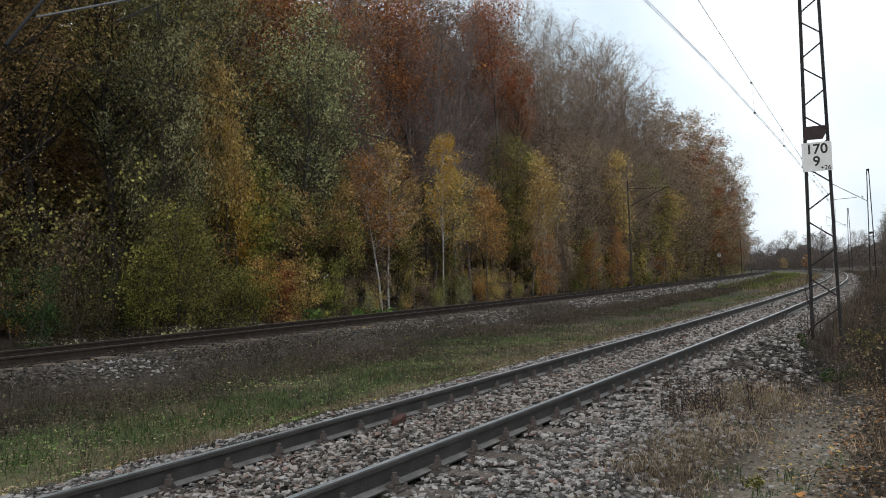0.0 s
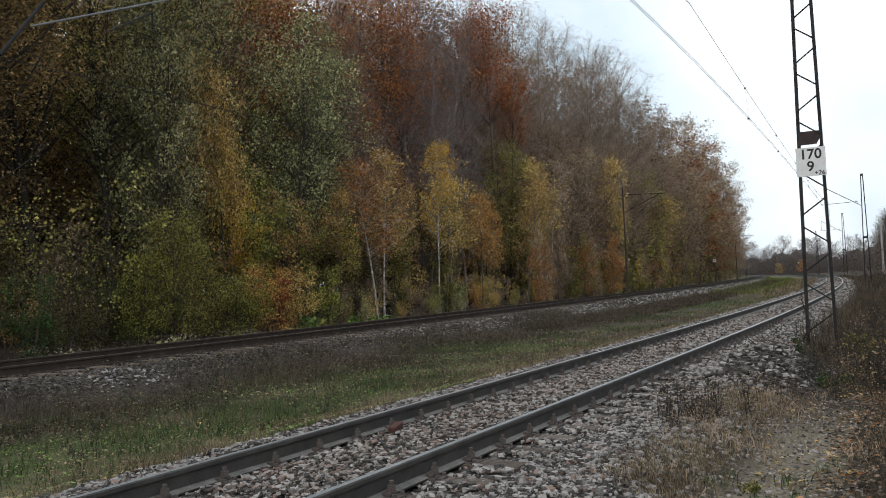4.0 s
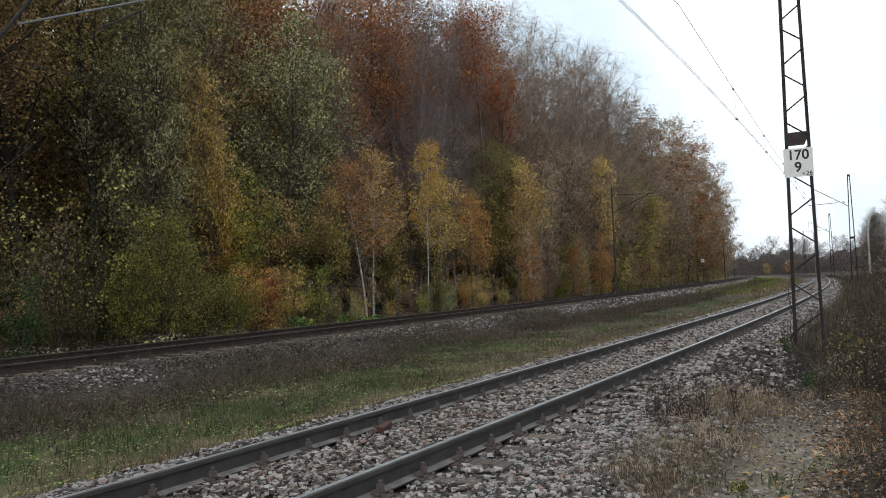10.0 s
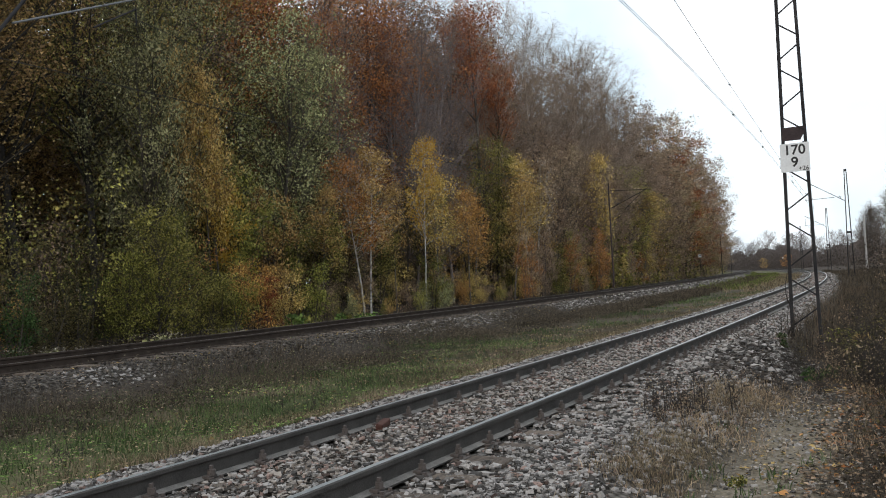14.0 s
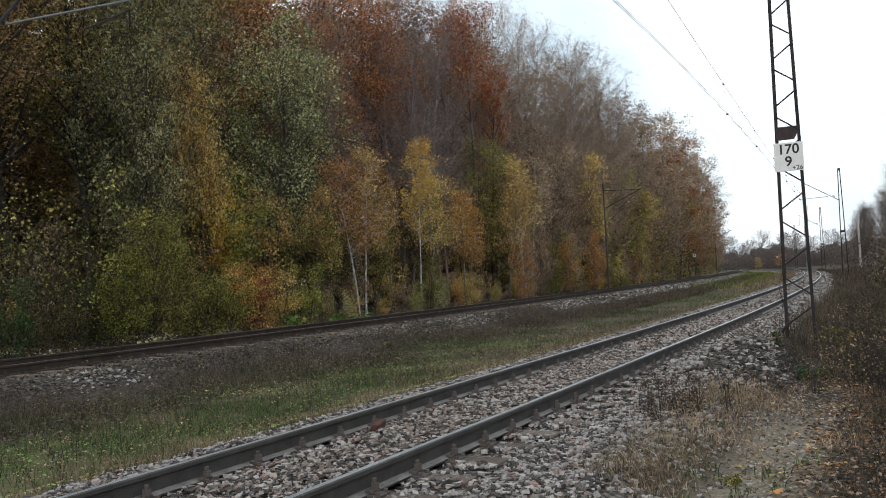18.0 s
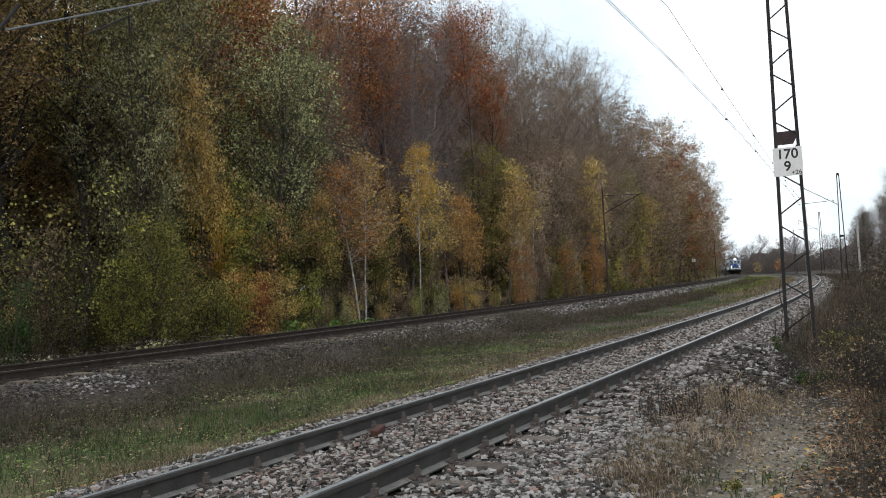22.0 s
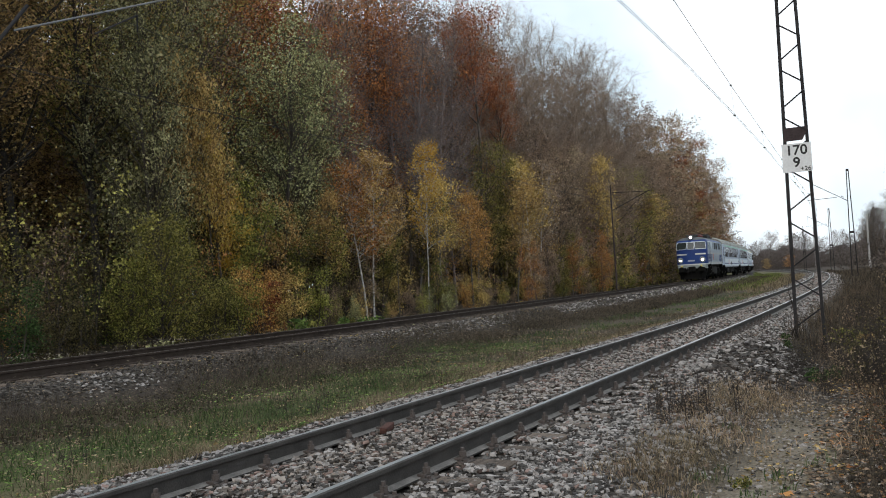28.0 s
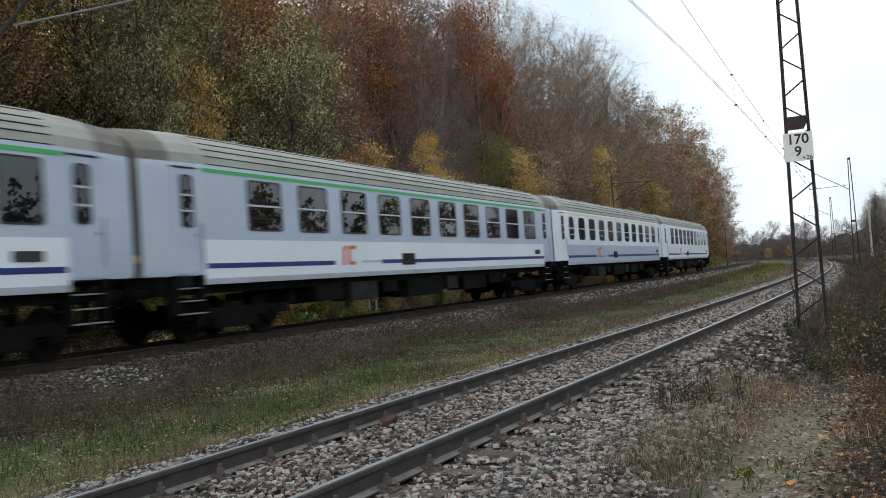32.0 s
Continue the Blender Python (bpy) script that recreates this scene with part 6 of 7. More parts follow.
# the deep rows
for row, (e0, step) in enumerate(((14.5, 4.6), (20.0, 4.4), (27.0, 4.8))):
    s = -8.0 + row
    while s < 96:
        e = e0 + rng.uniform(-1.4, 1.4)
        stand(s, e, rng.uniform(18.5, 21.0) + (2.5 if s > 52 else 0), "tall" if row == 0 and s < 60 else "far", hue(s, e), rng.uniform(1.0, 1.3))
        s += step * rng.uniform(0.8, 1.25)
for row, (e0, step) in enumerate(((12.0, 6.0), (18.0, 7.0))):
    s = 97.0 + row * 3
    while s < 235:
        stand(s, e0 + rng.uniform(-1.2, 1.2), rng.uniform(19.0, 21.0) - max(0, s - 180) * 0.06, "far", hue(s, e0), rng.uniform(1.1, 1.4))
        s += step * rng.uniform(0.8, 1.3)

# undergrowth that closes the wood between the trunks
for e0, step in ((9.5, 1.9), (12.5, 3.0)):
    s = -4.0
    while s < 125:
        # darkened leaves here carry the shade between the trunks
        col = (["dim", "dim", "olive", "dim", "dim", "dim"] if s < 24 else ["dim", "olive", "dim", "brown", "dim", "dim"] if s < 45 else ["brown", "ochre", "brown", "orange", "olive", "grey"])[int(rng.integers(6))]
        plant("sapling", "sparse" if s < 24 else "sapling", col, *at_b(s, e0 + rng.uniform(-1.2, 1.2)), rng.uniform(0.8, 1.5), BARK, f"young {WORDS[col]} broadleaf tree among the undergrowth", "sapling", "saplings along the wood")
        s += step * rng.uniform(0.7, 1.4) * (1 + max(0, s - 40) / 60)


def thicket(name, label, count, place, size, mat_of):
    """Masses of leaves too many to count: place gives n random points."""
    g = np.random.default_rng(count)
    c = place(g, count)
    n = g.normal(size=(count, 3))
    n /= np.linalg.norm(n, axis=1)[:, None]
    u = np.cross(n, g.normal(size=(count, 3)))
    u /= np.linalg.norm(u, axis=1)[:, None]
    w = np.cross(n, u)
    ln = size * g.uniform(0.5, 1.5, count)[:, None]
    v = np.stack([c - u * ln * 0.5, c + w * ln * 0.35 + n * ln * 0.12, c + u * ln * 0.5, c - w * ln * 0.35 + n * ln * 0.12], 1).reshape(-1, 3)
    i = np.arange(count)[:, None] * 4
    ob = new(name, mesh_of(name, v, np.concatenate([i + np.array([[0, 1, 2]]), i + np.array([[0, 2, 3]])], 1).reshape(-1, 3)))
    material_of(ob, mat_of)
    return tagged(ob, label, "woodland", kind="stuff")


def deep_wood(g, n):
    """Clumps between the far trunks."""
    k = n // 40
    s = g.uniform(0, 1, k) ** 1.6 * 360 - 70
    e = g.uniform(19, 44, k) - 7 * (s > 90)
    z = g.uniform(0, 1, k) ** 1.3 * 18
    cen = np.array([[*at_b(a, b), h] for a, b, h in zip(s, e, z)])
    return np.repeat(cen, 40, 0)[:n] + g.normal(size=(n, 3)) * np.array([1.6, 1.6, 1.3])


thicket("deep_wood", "dense dim brown foliage deep in the wood", 66000, deep_wood, 0.85, LEAF["brown"])


def back_wood(g, n):
    """The wood's depth abreast of the viewer."""
    k = n // 40
    cen = np.array([[*at_b(a, b), h] for a, b, h in zip(g.uniform(-60, 45, k), g.uniform(26, 46, k), g.uniform(1, 20, k))])
    return np.repeat(cen, 40, 0)[:n] + g.normal(size=(n, 3)) * np.array([1.6, 1.6, 1.3])


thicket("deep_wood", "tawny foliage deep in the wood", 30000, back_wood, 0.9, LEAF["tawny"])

# young birches and saplings before them
for s, e, col, sc, which, w in ((31.4, 7.3, "ochre", 0.62, 0, 1.2), (33.8, 6.6, "orange", 0.76, 1, 1.25), (34.4, 6.6, "ochre", 0.78, 2, 1.2), (40.1, 6.6, "yellow", 0.92, 2, 0.85), (38.0, 7.2, "ochre", 0.7, 0, 0.8), (42.0, 6.8, "ochre", 0.76, 1, 1.1), (44.6, 7.8, "moss", 0.82, 0, 0.9), (46.9, 7.0, "orange", 0.68, 2, 1.2), (48.6, 7.4, "orange", 0.64, 0, 1.1)):
    plant("young_birch", "birch", col, *at_b(s, e), sc, BARK_PALE if s in (33.8, 34.4, 40.1) else BARK_ASH, f"slender birch with {WORDS[col]} leaves", "birch tree", "young birches along the track", which, w)
for s, e, col, sc, which, w in ((54.0, 6.8, "ochre", 0.86, 1, 1.2), (56.6, 6.6, "ochre", 1.08, 0, 1.1), (58.8, 6.8, "brown", 1.0, 2, 1.1), (61.4, 6.8, "ochre", 0.9, 1, 1.2), (65.5, 7.0, "brown", 0.9, 0, 1.2), (74.6, 6.6, "ochre", 1.3, 0, 1.0), (77.4, 6.8, "brown", 0.95, 2, 1.2), (84.0, 6.6, "brown", 1.1, 1, 1.3), (94.0, 6.0, "ochre", 1.0, 2, 1.4), (106.0, 5.8, "ochre", 1.0, 1, 1.5)):
    plant("young_birch", "birch", col, *at_b(s, e), sc, BARK_PALE if 56 < s < 60 else BARK_ASH, f"slender birch with {WORDS[col]} leaves", "birch tree", "young birches along the track", which, w)
for s, e, col, sc in ((23.9, 7.7, "ochre", 1.16), (24.5, 7.4, "ochre", 1.02), (24.8, 7.2, "ochre", 0.96), (25.0, 7.4, "yellow", 0.8)):
    plant("young_birch", "birch", col, *at_b(s, e), sc, BARK, f"tall young tree with {WORDS[col]} leaves at the wood's edge", "birch tree", "young birches along the track", 1, width=0.62)
for s, e, col, sc in ((25.5, 7.2, "moss", 1.12), (26.3, 7.5, "yellow", 1.0), (28.4, 7.2, "ochre", 1.05), (29.6, 7.0, "moss", 0.95), (31.0, 7.2, "olive", 0.9), (36.2, 7.2, "olive", 0.9), (18.6, 7.5, "olive", 1.15), (17.0, 7.2, "brown", 0.8), (15.6, 7.0, "dim", 0.9), (14.2, 7.4, "dim", 0.8), (23.0, 7.4, "olive", 1.1), (22.2, 7.6, "orange", 0.9), (14.9, 6.0, "orange", 0.4), (15.8, 6.4, "dim", 0.62), (17.4, 6.2, "dim", 0.7)):
    plant("sapling", "sparse" if s < 24 else "sapling", col, *at_b(s, e), sc, BARK, f"young {WORDS[col]} broadleaf tree among the undergrowth", "sapling", "saplings along the wood")
for s, e, col, sc, w in ((20.3, 6.0, "moss", 1.0, 1.0), (21.5, 6.3, "olive", 0.82, 1.0), (19.3, 6.3, "moss", 0.7, 1.0)):
    plant("shrub", "bush", col, *at_b(s, e), sc, BARK, f"dense rounded {WORDS[col]} bush beside the far track", "shrub", "shrubs along the far track", None, w)
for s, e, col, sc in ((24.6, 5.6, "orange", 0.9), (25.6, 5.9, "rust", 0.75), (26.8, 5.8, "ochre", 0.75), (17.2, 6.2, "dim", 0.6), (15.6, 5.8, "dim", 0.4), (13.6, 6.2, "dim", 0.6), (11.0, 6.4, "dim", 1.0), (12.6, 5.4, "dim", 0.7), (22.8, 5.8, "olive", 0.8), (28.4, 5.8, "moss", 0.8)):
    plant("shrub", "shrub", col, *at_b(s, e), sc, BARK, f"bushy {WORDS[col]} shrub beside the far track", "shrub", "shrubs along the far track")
s = 30.0
while s < 90:
    col = ["brown", "ochre", "olive", "orange", "grey", "brown", "moss"][int(rng.integers(7))]
    plant("undergrowth_shrub", "shrub", col, *at_b(s, rng.uniform(5.2, 6.4)), rng.uniform(0.25, 0.55), TWIG, f"thin {WORDS[col]} undergrowth before the birches", "shrub", "undergrowth at the wood's edge")
    s += rng.uniform(0.9, 1.9) * (1 + max(0, s - 40) / 40)
s = 6.0
while s < 130:
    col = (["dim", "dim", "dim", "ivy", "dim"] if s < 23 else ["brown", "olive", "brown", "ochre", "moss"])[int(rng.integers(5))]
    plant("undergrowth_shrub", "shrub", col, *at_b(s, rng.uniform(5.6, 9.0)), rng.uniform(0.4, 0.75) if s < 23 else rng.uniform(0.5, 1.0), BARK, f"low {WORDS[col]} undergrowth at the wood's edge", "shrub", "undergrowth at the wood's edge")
    s += rng.uniform(1.3, 2.5) * (1 + max(0, s - 40) / 40)


s = 52.0
while s < 118:
    col = ["brown", "hazed", "ochre", "brown", "olive", "orange"][int(rng.integers(6))]
    plant("undergrowth_shrub", "sapling", col, *at_b(s, rng.uniform(5.2, 6.8)), rng.uniform(0.55, 1.0), TWIG, f"{WORDS[col]} undergrowth at the foot of the wood", "shrub", "undergrowth at the wood's edge")
    s += rng.uniform(1.0, 2.0)


def edge_brush(g, n):
    """Undergrowth along the foot of the wood, farther on."""
    k = n // 30
    s = 70 + g.uniform(0, 1, k) ** 1.2 * 170
    e = g.uniform(5.0, 9.5, k)
    cen = np.array([[*at_b(a, b), h] for a, b, h in zip(s, e, g.uniform(0, 1, k) ** 1.5 * 6.5)])
    return np.repeat(cen, 30, 0)[:n] + g.normal(size=(n, 3)) * np.array([0.7, 0.7, 0.5])


thicket("edge_undergrowth", "olive undergrowth along the foot of the wood", 10500, edge_brush, 0.24, LEAF["olive"])
thicket("edge_undergrowth", "brown undergrowth along the foot of the wood", 9000, edge_brush, 0.22, LEAF["hazed"])
# scrub on the near side, past the path and round the mast
def scrub(s, e, sc, col):
    p = on_track(TRACK_A, s, e)
    plant("bramble_scrub", "scrub", col, p.x, p.y, sc, STALK, "tangled brown scrub with few leaves beside the path", "shrub", "scrub beside the path")


for s0, s1, step, e0, e1, lo, hi, pool in (
        (5.6, 11.2, 0.2, -5.1, -4.1, 0.4, 0.66, (None, "dim", "dim", "brown")),      # beyond the path, close by
        (11.4, 20.0, 0.32, -4.9, -3.4, 0.4, 0.8, ("dim", "brown", None, None)),        # the bank right of the mast
        (12.0, 20.5, 0.55, -3.3, -2.3, 0.22, 0.42, ("dim", None, "brown", None)),   # round the mast's foot
        (20.0, 36.0, 0.7, -5.2, -3.0, 0.4, 0.8, (None, "brown", None, "dim")),
        (36.0, 60.0, 2.0, -6.5, -4.6, 1.1, 1.7, ("dim", "brown", None))):
    s = s0
    while s < s1:
        scrub(s, rng.uniform(e0, e1), rng.uniform(lo, hi), pool[int(rng.integers(len(pool)))])
        s += step * rng.uniform(0.7, 1.3)
for s, e, sc in ((62, -7.5, 0.3), (68, -8.5, 0.42), (73, -7.6, 0.36), (78, -9, 0.5), (84, -8.0, 0.46), (90, -10, 0.52), (97, -8.2, 0.45), (104, -10, 0.5), (112, -9, 0.5), (120, -11, 0.5), (130, -10, 0.52), (142, -12, 0.55), (156, -11, 0.5), (172, -12, 0.5), (190, -12, 0.5), (58, -8.5, 0.4)):
    p = on_track(TRACK_A, s, e)
    plant("bare_tree", "bare" if s < 92 else "farbare", "brown", p.x, p.y, sc, TWIG, "leafless dark tree beyond the near track", "tree", "bare trees beyond the near track")


def right_brush(g, n):
    """Low tangled brushwood on the bank beyond the near track."""
    k = n // 25
    s = g.uniform(0, 1, k) ** 1.3 * 170 + 32
    e = -5.5 - g.uniform(0, 1, k) * (4 + s * 0.06)
    h = g.uniform(0, 1, k) ** 1.6 * (0.6 + np.clip((s - 40) / 18, 0, 3.2))
    cen = np.array([[*on_track(TRACK_A, a, b)[:2], c] for a, b, c in zip(s, e, h)])
    return np.repeat(cen, 25, 0)[:n] + g.normal(size=(n, 3)) * np.array([0.6, 0.6, 0.35])


thicket("brushwood", "tangled grey-brown brushwood on the bank", 16000, right_brush, 0.22, shade("brushwood_twigs", (0.035, 0.03, 0.026), (0.13, 0.105, 0.085), 0.9, 0.3, 3.0, 0, spread=0.5, island=True))
# the far end, where the line bends out of sight
def far_band(g, n):
    """Low scrub and brushwood in clumps round the bend."""
    k = n // 30
    az = np.radians(g.uniform(14, 36, k))
    r = g.uniform(285, 345, k) - 60 * (az - 0.25)
    h = g.uniform(0, 1, k) ** 1.7 * 6.0
    cen = np.stack([r * np.sin(az), r * np.cos(az), h], -1)
    return np.repeat(cen, 30, 0)[:n] + g.normal(size=(n, 3)) * np.array([1.5, 1.5, 0.9])


# its haze is only a greyed, even colour
thicket("far_brushwood", "hazy grey-brown brushwood where the line bends away", 110010, far_band, 0.26, shade("hazy_brushwood", (0.055, 0.046, 0.041), (0.115, 0.097, 0.087), 0.9, 0.05, 1.0, 0, spread=0.4, island=True))
# the wooded rise behind it, too far off to tell its trees apart
bm = bmesh.new()
rings = []
for i in range(121):
    az = radians(12 + 30 * i / 120)
    r = 372 - 50 * (az - 0.25)
    top = 7.0 + 1.5 * math.sin(i * 0.37) + 1.0 * math.sin(i * 1.13 + 1) + 0.6 * math.sin(i * 2.7)
    rings.append([((r + d) * math.sin(az), (r + d) * math.cos(az), h) for d, h in ((-6, -1.5), (-4, top * 0.55), (-1, top * 0.9), (3, top), (12, top * 0.7), (16, -1.5))])
loft(bm, rings)
bmesh.ops.recalc_face_normals(bm, faces=bm.faces)
rise = part("distant_woodland", bm, shade("distant_woodland_brown", (0.05, 0.042, 0.038), (0.11, 0.092, 0.083), 0.95, 0.35, 3.0, 0.0))
tagged(rise, "low grey-brown woodland on the horizon", "woodland", kind="structure")
for i in range(34):
    t = i / 33
    az = radians(15.5 + 19 * t)
    r = 320 + rng.uniform(-30, 50) - 60 * t
    col = "haze"
    plant("distant_tree", "fardome", col, r * math.sin(az), r * math.cos(az), rng.uniform(0.75, 1.15) if i % 5 else rng.uniform(0.5, 0.7), TWIG_HAZE, "hazy bare tree closing the view", "tree", "trees at the far bend", None, rng.uniform(1.0, 1.35))
for x, y, sc, col in ((88.4, 236, 0.3, "ochre"), (94.4, 236, 0.36, "orange")):
    plant("distant_shrub", "dome", col, x, y, sc, BARK, f"{WORDS[col]} autumn shrub near the bend", "shrub", "bright shrubs near the bend", width=1.7)
# trees at the back of the viewer and beyond the path beside the near line, mostly unseen: added for the train's windows
# to mirror and to cut sky light
for row, (e0, step) in enumerate(((-10.5, 4.6), (-15, 5.2), (-21, 6.5))):
    s = -45.0 + row * 2
    while s < 260:
        e = e0 - (4.0 if s < 14 else 0) + rng.uniform(-1.6, 1.6)
        p = on_track(TRACK_A, s, e)
        if math.degrees(math.atan2(p.x, p.y)) > 26.3 or p.y < 0:
            edge = s > 30 and math.degrees(math.atan2(p.x, p.y)) < 32
            plant("filler_tree", "farbare" if edge else "bend", "dim" if edge else ["brown", "dim", "olive", "brown"][int(rng.integers(4))], p.x, p.y, rng.uniform(0.26, 0.36) + 0.05 * row + 0.22 * edge, BARK, "dull brown autumn tree, mostly out of view, added for window reflections", "tree", "trees behind the path")
        s += step * rng.uniform(0.8, 1.3) * (1 + max(0, s - 80) / 120)
# ---- stones, grass, weeds, fallen leaves ----
def stone_shape(g, chunky=False):
    """A crushed stone, about 1 across the half: eight knocked corners, or six for stones farther off."""
    if chunky:
        v = np.array([(x, y, z) for x in (-1, 1) for y in (-1, 1) for z in (-1, 1)], float) * g.uniform(0.3, 0.66, (8, 1)) + g.normal(size=(8, 3)) * 0.15
    else:
        v = np.array([(1, 0, 0), (-1, 0, 0), (0, 1, 0), (0, -1, 0), (0, 0, 1), (0, 0, -1)], float) * g.uniform(0.7, 1.25, (6, 1)) + g.normal(size=(6, 3)) * 0.28
    return v * np.array([g.uniform(1.0, 1.5), g.uniform(0.75, 1.1), g.uniform(0.55, 0.85)])


SIX = np.array([(0, 2, 4), (2, 1, 4), (1, 3, 4), (3, 0, 4), (2, 0, 5), (1, 2, 5), (3, 1, 5), (0, 3, 5)])
EIGHT = np.array([(0, 1, 3), (0, 3, 2), (4, 6, 7), (4, 7, 5), (0, 4, 5), (0, 5, 1), (2, 3, 7), (2, 7, 6), (0, 2, 6), (0, 6, 4), (1, 5, 7), (1, 7, 3)])


def yaw_spin(g, n, tip=0.35):
    a = g.uniform(0, 2 * np.pi, n)
    c, s, o, i = np.cos(a), np.sin(a), np.zeros(n), np.ones(n)
    yaw = np.stack([np.stack([c, -s, o], -1), np.stack([s, c, o], -1), np.stack([o, o, i], -1)], 1)
    t = g.normal(size=n) * tip
    c, s = np.cos(t), np.sin(t)
    return yaw @ np.stack([np.stack([i, o, o], -1), np.stack([o, c, -s], -1), np.stack([o, s, c], -1)], 1)


def strew(tr, g, n, s0, s1, e0, e1, keep):
    """n random places on a strip of a track, as x, y, s, e."""
    s, e = g.uniform(s0, s1, n), g.uniform(e0, e1, n)
    ok = keep(s, e)
    s, e = s[ok], e[ok]
    a, k = radians(tr["a"]), tr["k"]
    u, m = np.array([math.sin(a), math.cos(a)]), np.array([-math.cos(a), math.sin(a)])
    c = m * (tr["d"] + 1 / k)
    rr = (1 / k - e)[:, None]
    p = c + rr * (np.sin(s * k)[:, None] * u - np.cos(s * k)[:, None] * m)
    return p[:, 0], p[:, 1], s, e


def bed_z(tr, x, y, s, e):
    """Height of what a stone lies on: ground, or a sleeper's top."""
    z = ground_height(x, y)
    on = (np.abs(((s - 0.03 + 0.3) % 0.6) - 0.3) < 0.12) & (np.abs(e) < 1.27)
    return np.where(on, np.maximum(z, tr["z"] - 0.178), z)


def off_rail(s, e):
    return (np.abs(np.abs(e) - 0.7525) > 0.115)


def thin_on_sleepers(g, share):
    def keep(s, e):
        on = (np.abs(((s - 0.03 + 0.3) % 0.6) - 0.3) < 0.14) & (np.abs(e) < 1.3)
        return off_rail(s, e) & (~on | (g.random(len(s)) < share))
    return keep


def stones(name, label, lots, mat_of):
    vs, fs, n = [], [], 0
    g = np.random.default_rng(3)
    kinds = [(np.array([stone_shape(g, c) for _ in range(32)]), f) for c, f in ((True, EIGHT), (False, SIX))]
    for near, x, y, z, r in lots:
        shapes, faces = kinds[0 if near else 1]
        k, c = len(x), shapes.shape[1]
        v = np.einsum("nij,nvj->nvi", yaw_spin(g, k), shapes[g.integers(0, 32, k)]) * r[:, None, None] + np.stack([x, y, z + r * 0.18], -1)[:, None]
        vs.append(v.reshape(-1, 3))
        fs.append((faces[None] + (np.arange(k) * c)[:, None, None]).reshape(-1, 3) + n)
        n += c * k
    ob = new(name, mesh_of(name, np.concatenate(vs), np.concatenate(fs)))
    material_of(ob, mat_of)
    return tagged(ob, label, "gravel", kind="stuff")


g = np.random.default_rng(5)
lots, tan, red = [], [], []
for s0, s1, e0, e1, n, lo, hi in ((3.0, 16, -2.6, 1.95, 44000, 0.015, 0.036), (16, 30, -2.0, 1.9, 13000, 0.024, 0.043), (30, 60, -1.8, 1.9, 8500, 0.035, 0.055), (60, 140, -1.8, 1.9, 4500, 0.06, 0.1)):
    x, y, s, e = strew(TRACK_A, g, n, s0, s1, e0, e1, thin_on_sleepers(g, 0.8))
    edge = g.random(len(s)) > ramp01(-e, 1.8, 2.6) * 0.85
    x, y, s, e = x[edge], y[edge], s[edge], e[edge]
    z, r = bed_z(TRACK_A, x, y, s, e), g.uniform(lo, hi, len(x)) * g.uniform(0.75, 1.2, len(x))
    inner = np.abs(e) < 0.7
    pick = g.random(len(x))
    for ok, into in ((~inner & (pick < 0.9) | inner & (pick < 0.45), lots), (inner & (pick >= 0.45) & (pick < 0.86), tan), ((pick >= 0.9) & ~inner | (pick >= 0.86) & inner, red)):
        into.append((s0 < 10, x[ok], y[ok], np.where(inner[ok], np.maximum(z[ok], -0.19) + 0.012, z[ok]), r[ok]))
dark = []
for s0, s1, n, lo, hi in ((7, 40, 9000, 0.02, 0.045), (40, 120, 4000, 0.05, 0.09)):
    x, y, s, e = strew(TRACK_B, g, n, s0, s1, -2.3, 1.4, thin_on_sleepers(g, 0.6))
    dark.append((False, x, y, bed_z(TRACK_B, x, y, s, e), g.uniform(lo, hi, len(x))))
for s0, s1, n, lo, hi in ((10, 40, 2600, 0.025, 0.05), (40, 130, 2600, 0.05, 0.09)):
    x, y, s, e = strew(TRACK_B, g, n, s0, s1, -2.5 if s0 < 40 else -2.9, -1.6, lambda s, e: (wobble(s, e, 0.35, 2.0) > 0.1) | (s > 40))
    lots.append((False, x, y, ground_height(x, y), g.uniform(lo, hi, len(x))))
stones("ballast", "angular grey ballast stones along the tracks", lots, STONE)
stones("ballast", "tan and brown ballast stones between the rails", tan, STONE_TAN)
stones("ballast", "reddish-brown ballast stones among the grey", red, STONE_RED)
stones("ballast", "grimy dark ballast under the far track", dark, STONE_DARK)
# stones heaped before the mast, pale ones over dark, and small ones scattered by the path
x, y, s, e = strew(TRACK_A, g, 2400, 11.9, 17.0, -2.75, -1.5, lambda s, e: np.ones(len(s), bool))
stones("loose_stones", "dark broken stones heaped beside the mast", [(True, x, y, ground_height(x, y) + 0.01, g.uniform(0.025, 0.06, len(x)))], STONE_DARK)
x, y, s, e = strew(TRACK_A, g, 750, 12.0, 17.0, -2.7, -1.45, lambda s, e: np.ones(len(s), bool))
heap = [(True, x, y, ground_height(x, y) + 0.04, g.uniform(0.02, 0.062, len(x)))]
x, y, s, e = strew(TRACK_A, g, 3600, 4.0, 13.0, -4.6, -2.3, lambda s, e: np.ones(len(s), bool))
heap.append((True, x, y, ground_height(x, y), g.uniform(0.008, 0.027, len(x))))
stones("loose_stones", "loose pale stones heaped beside the mast and path", heap, STONE)

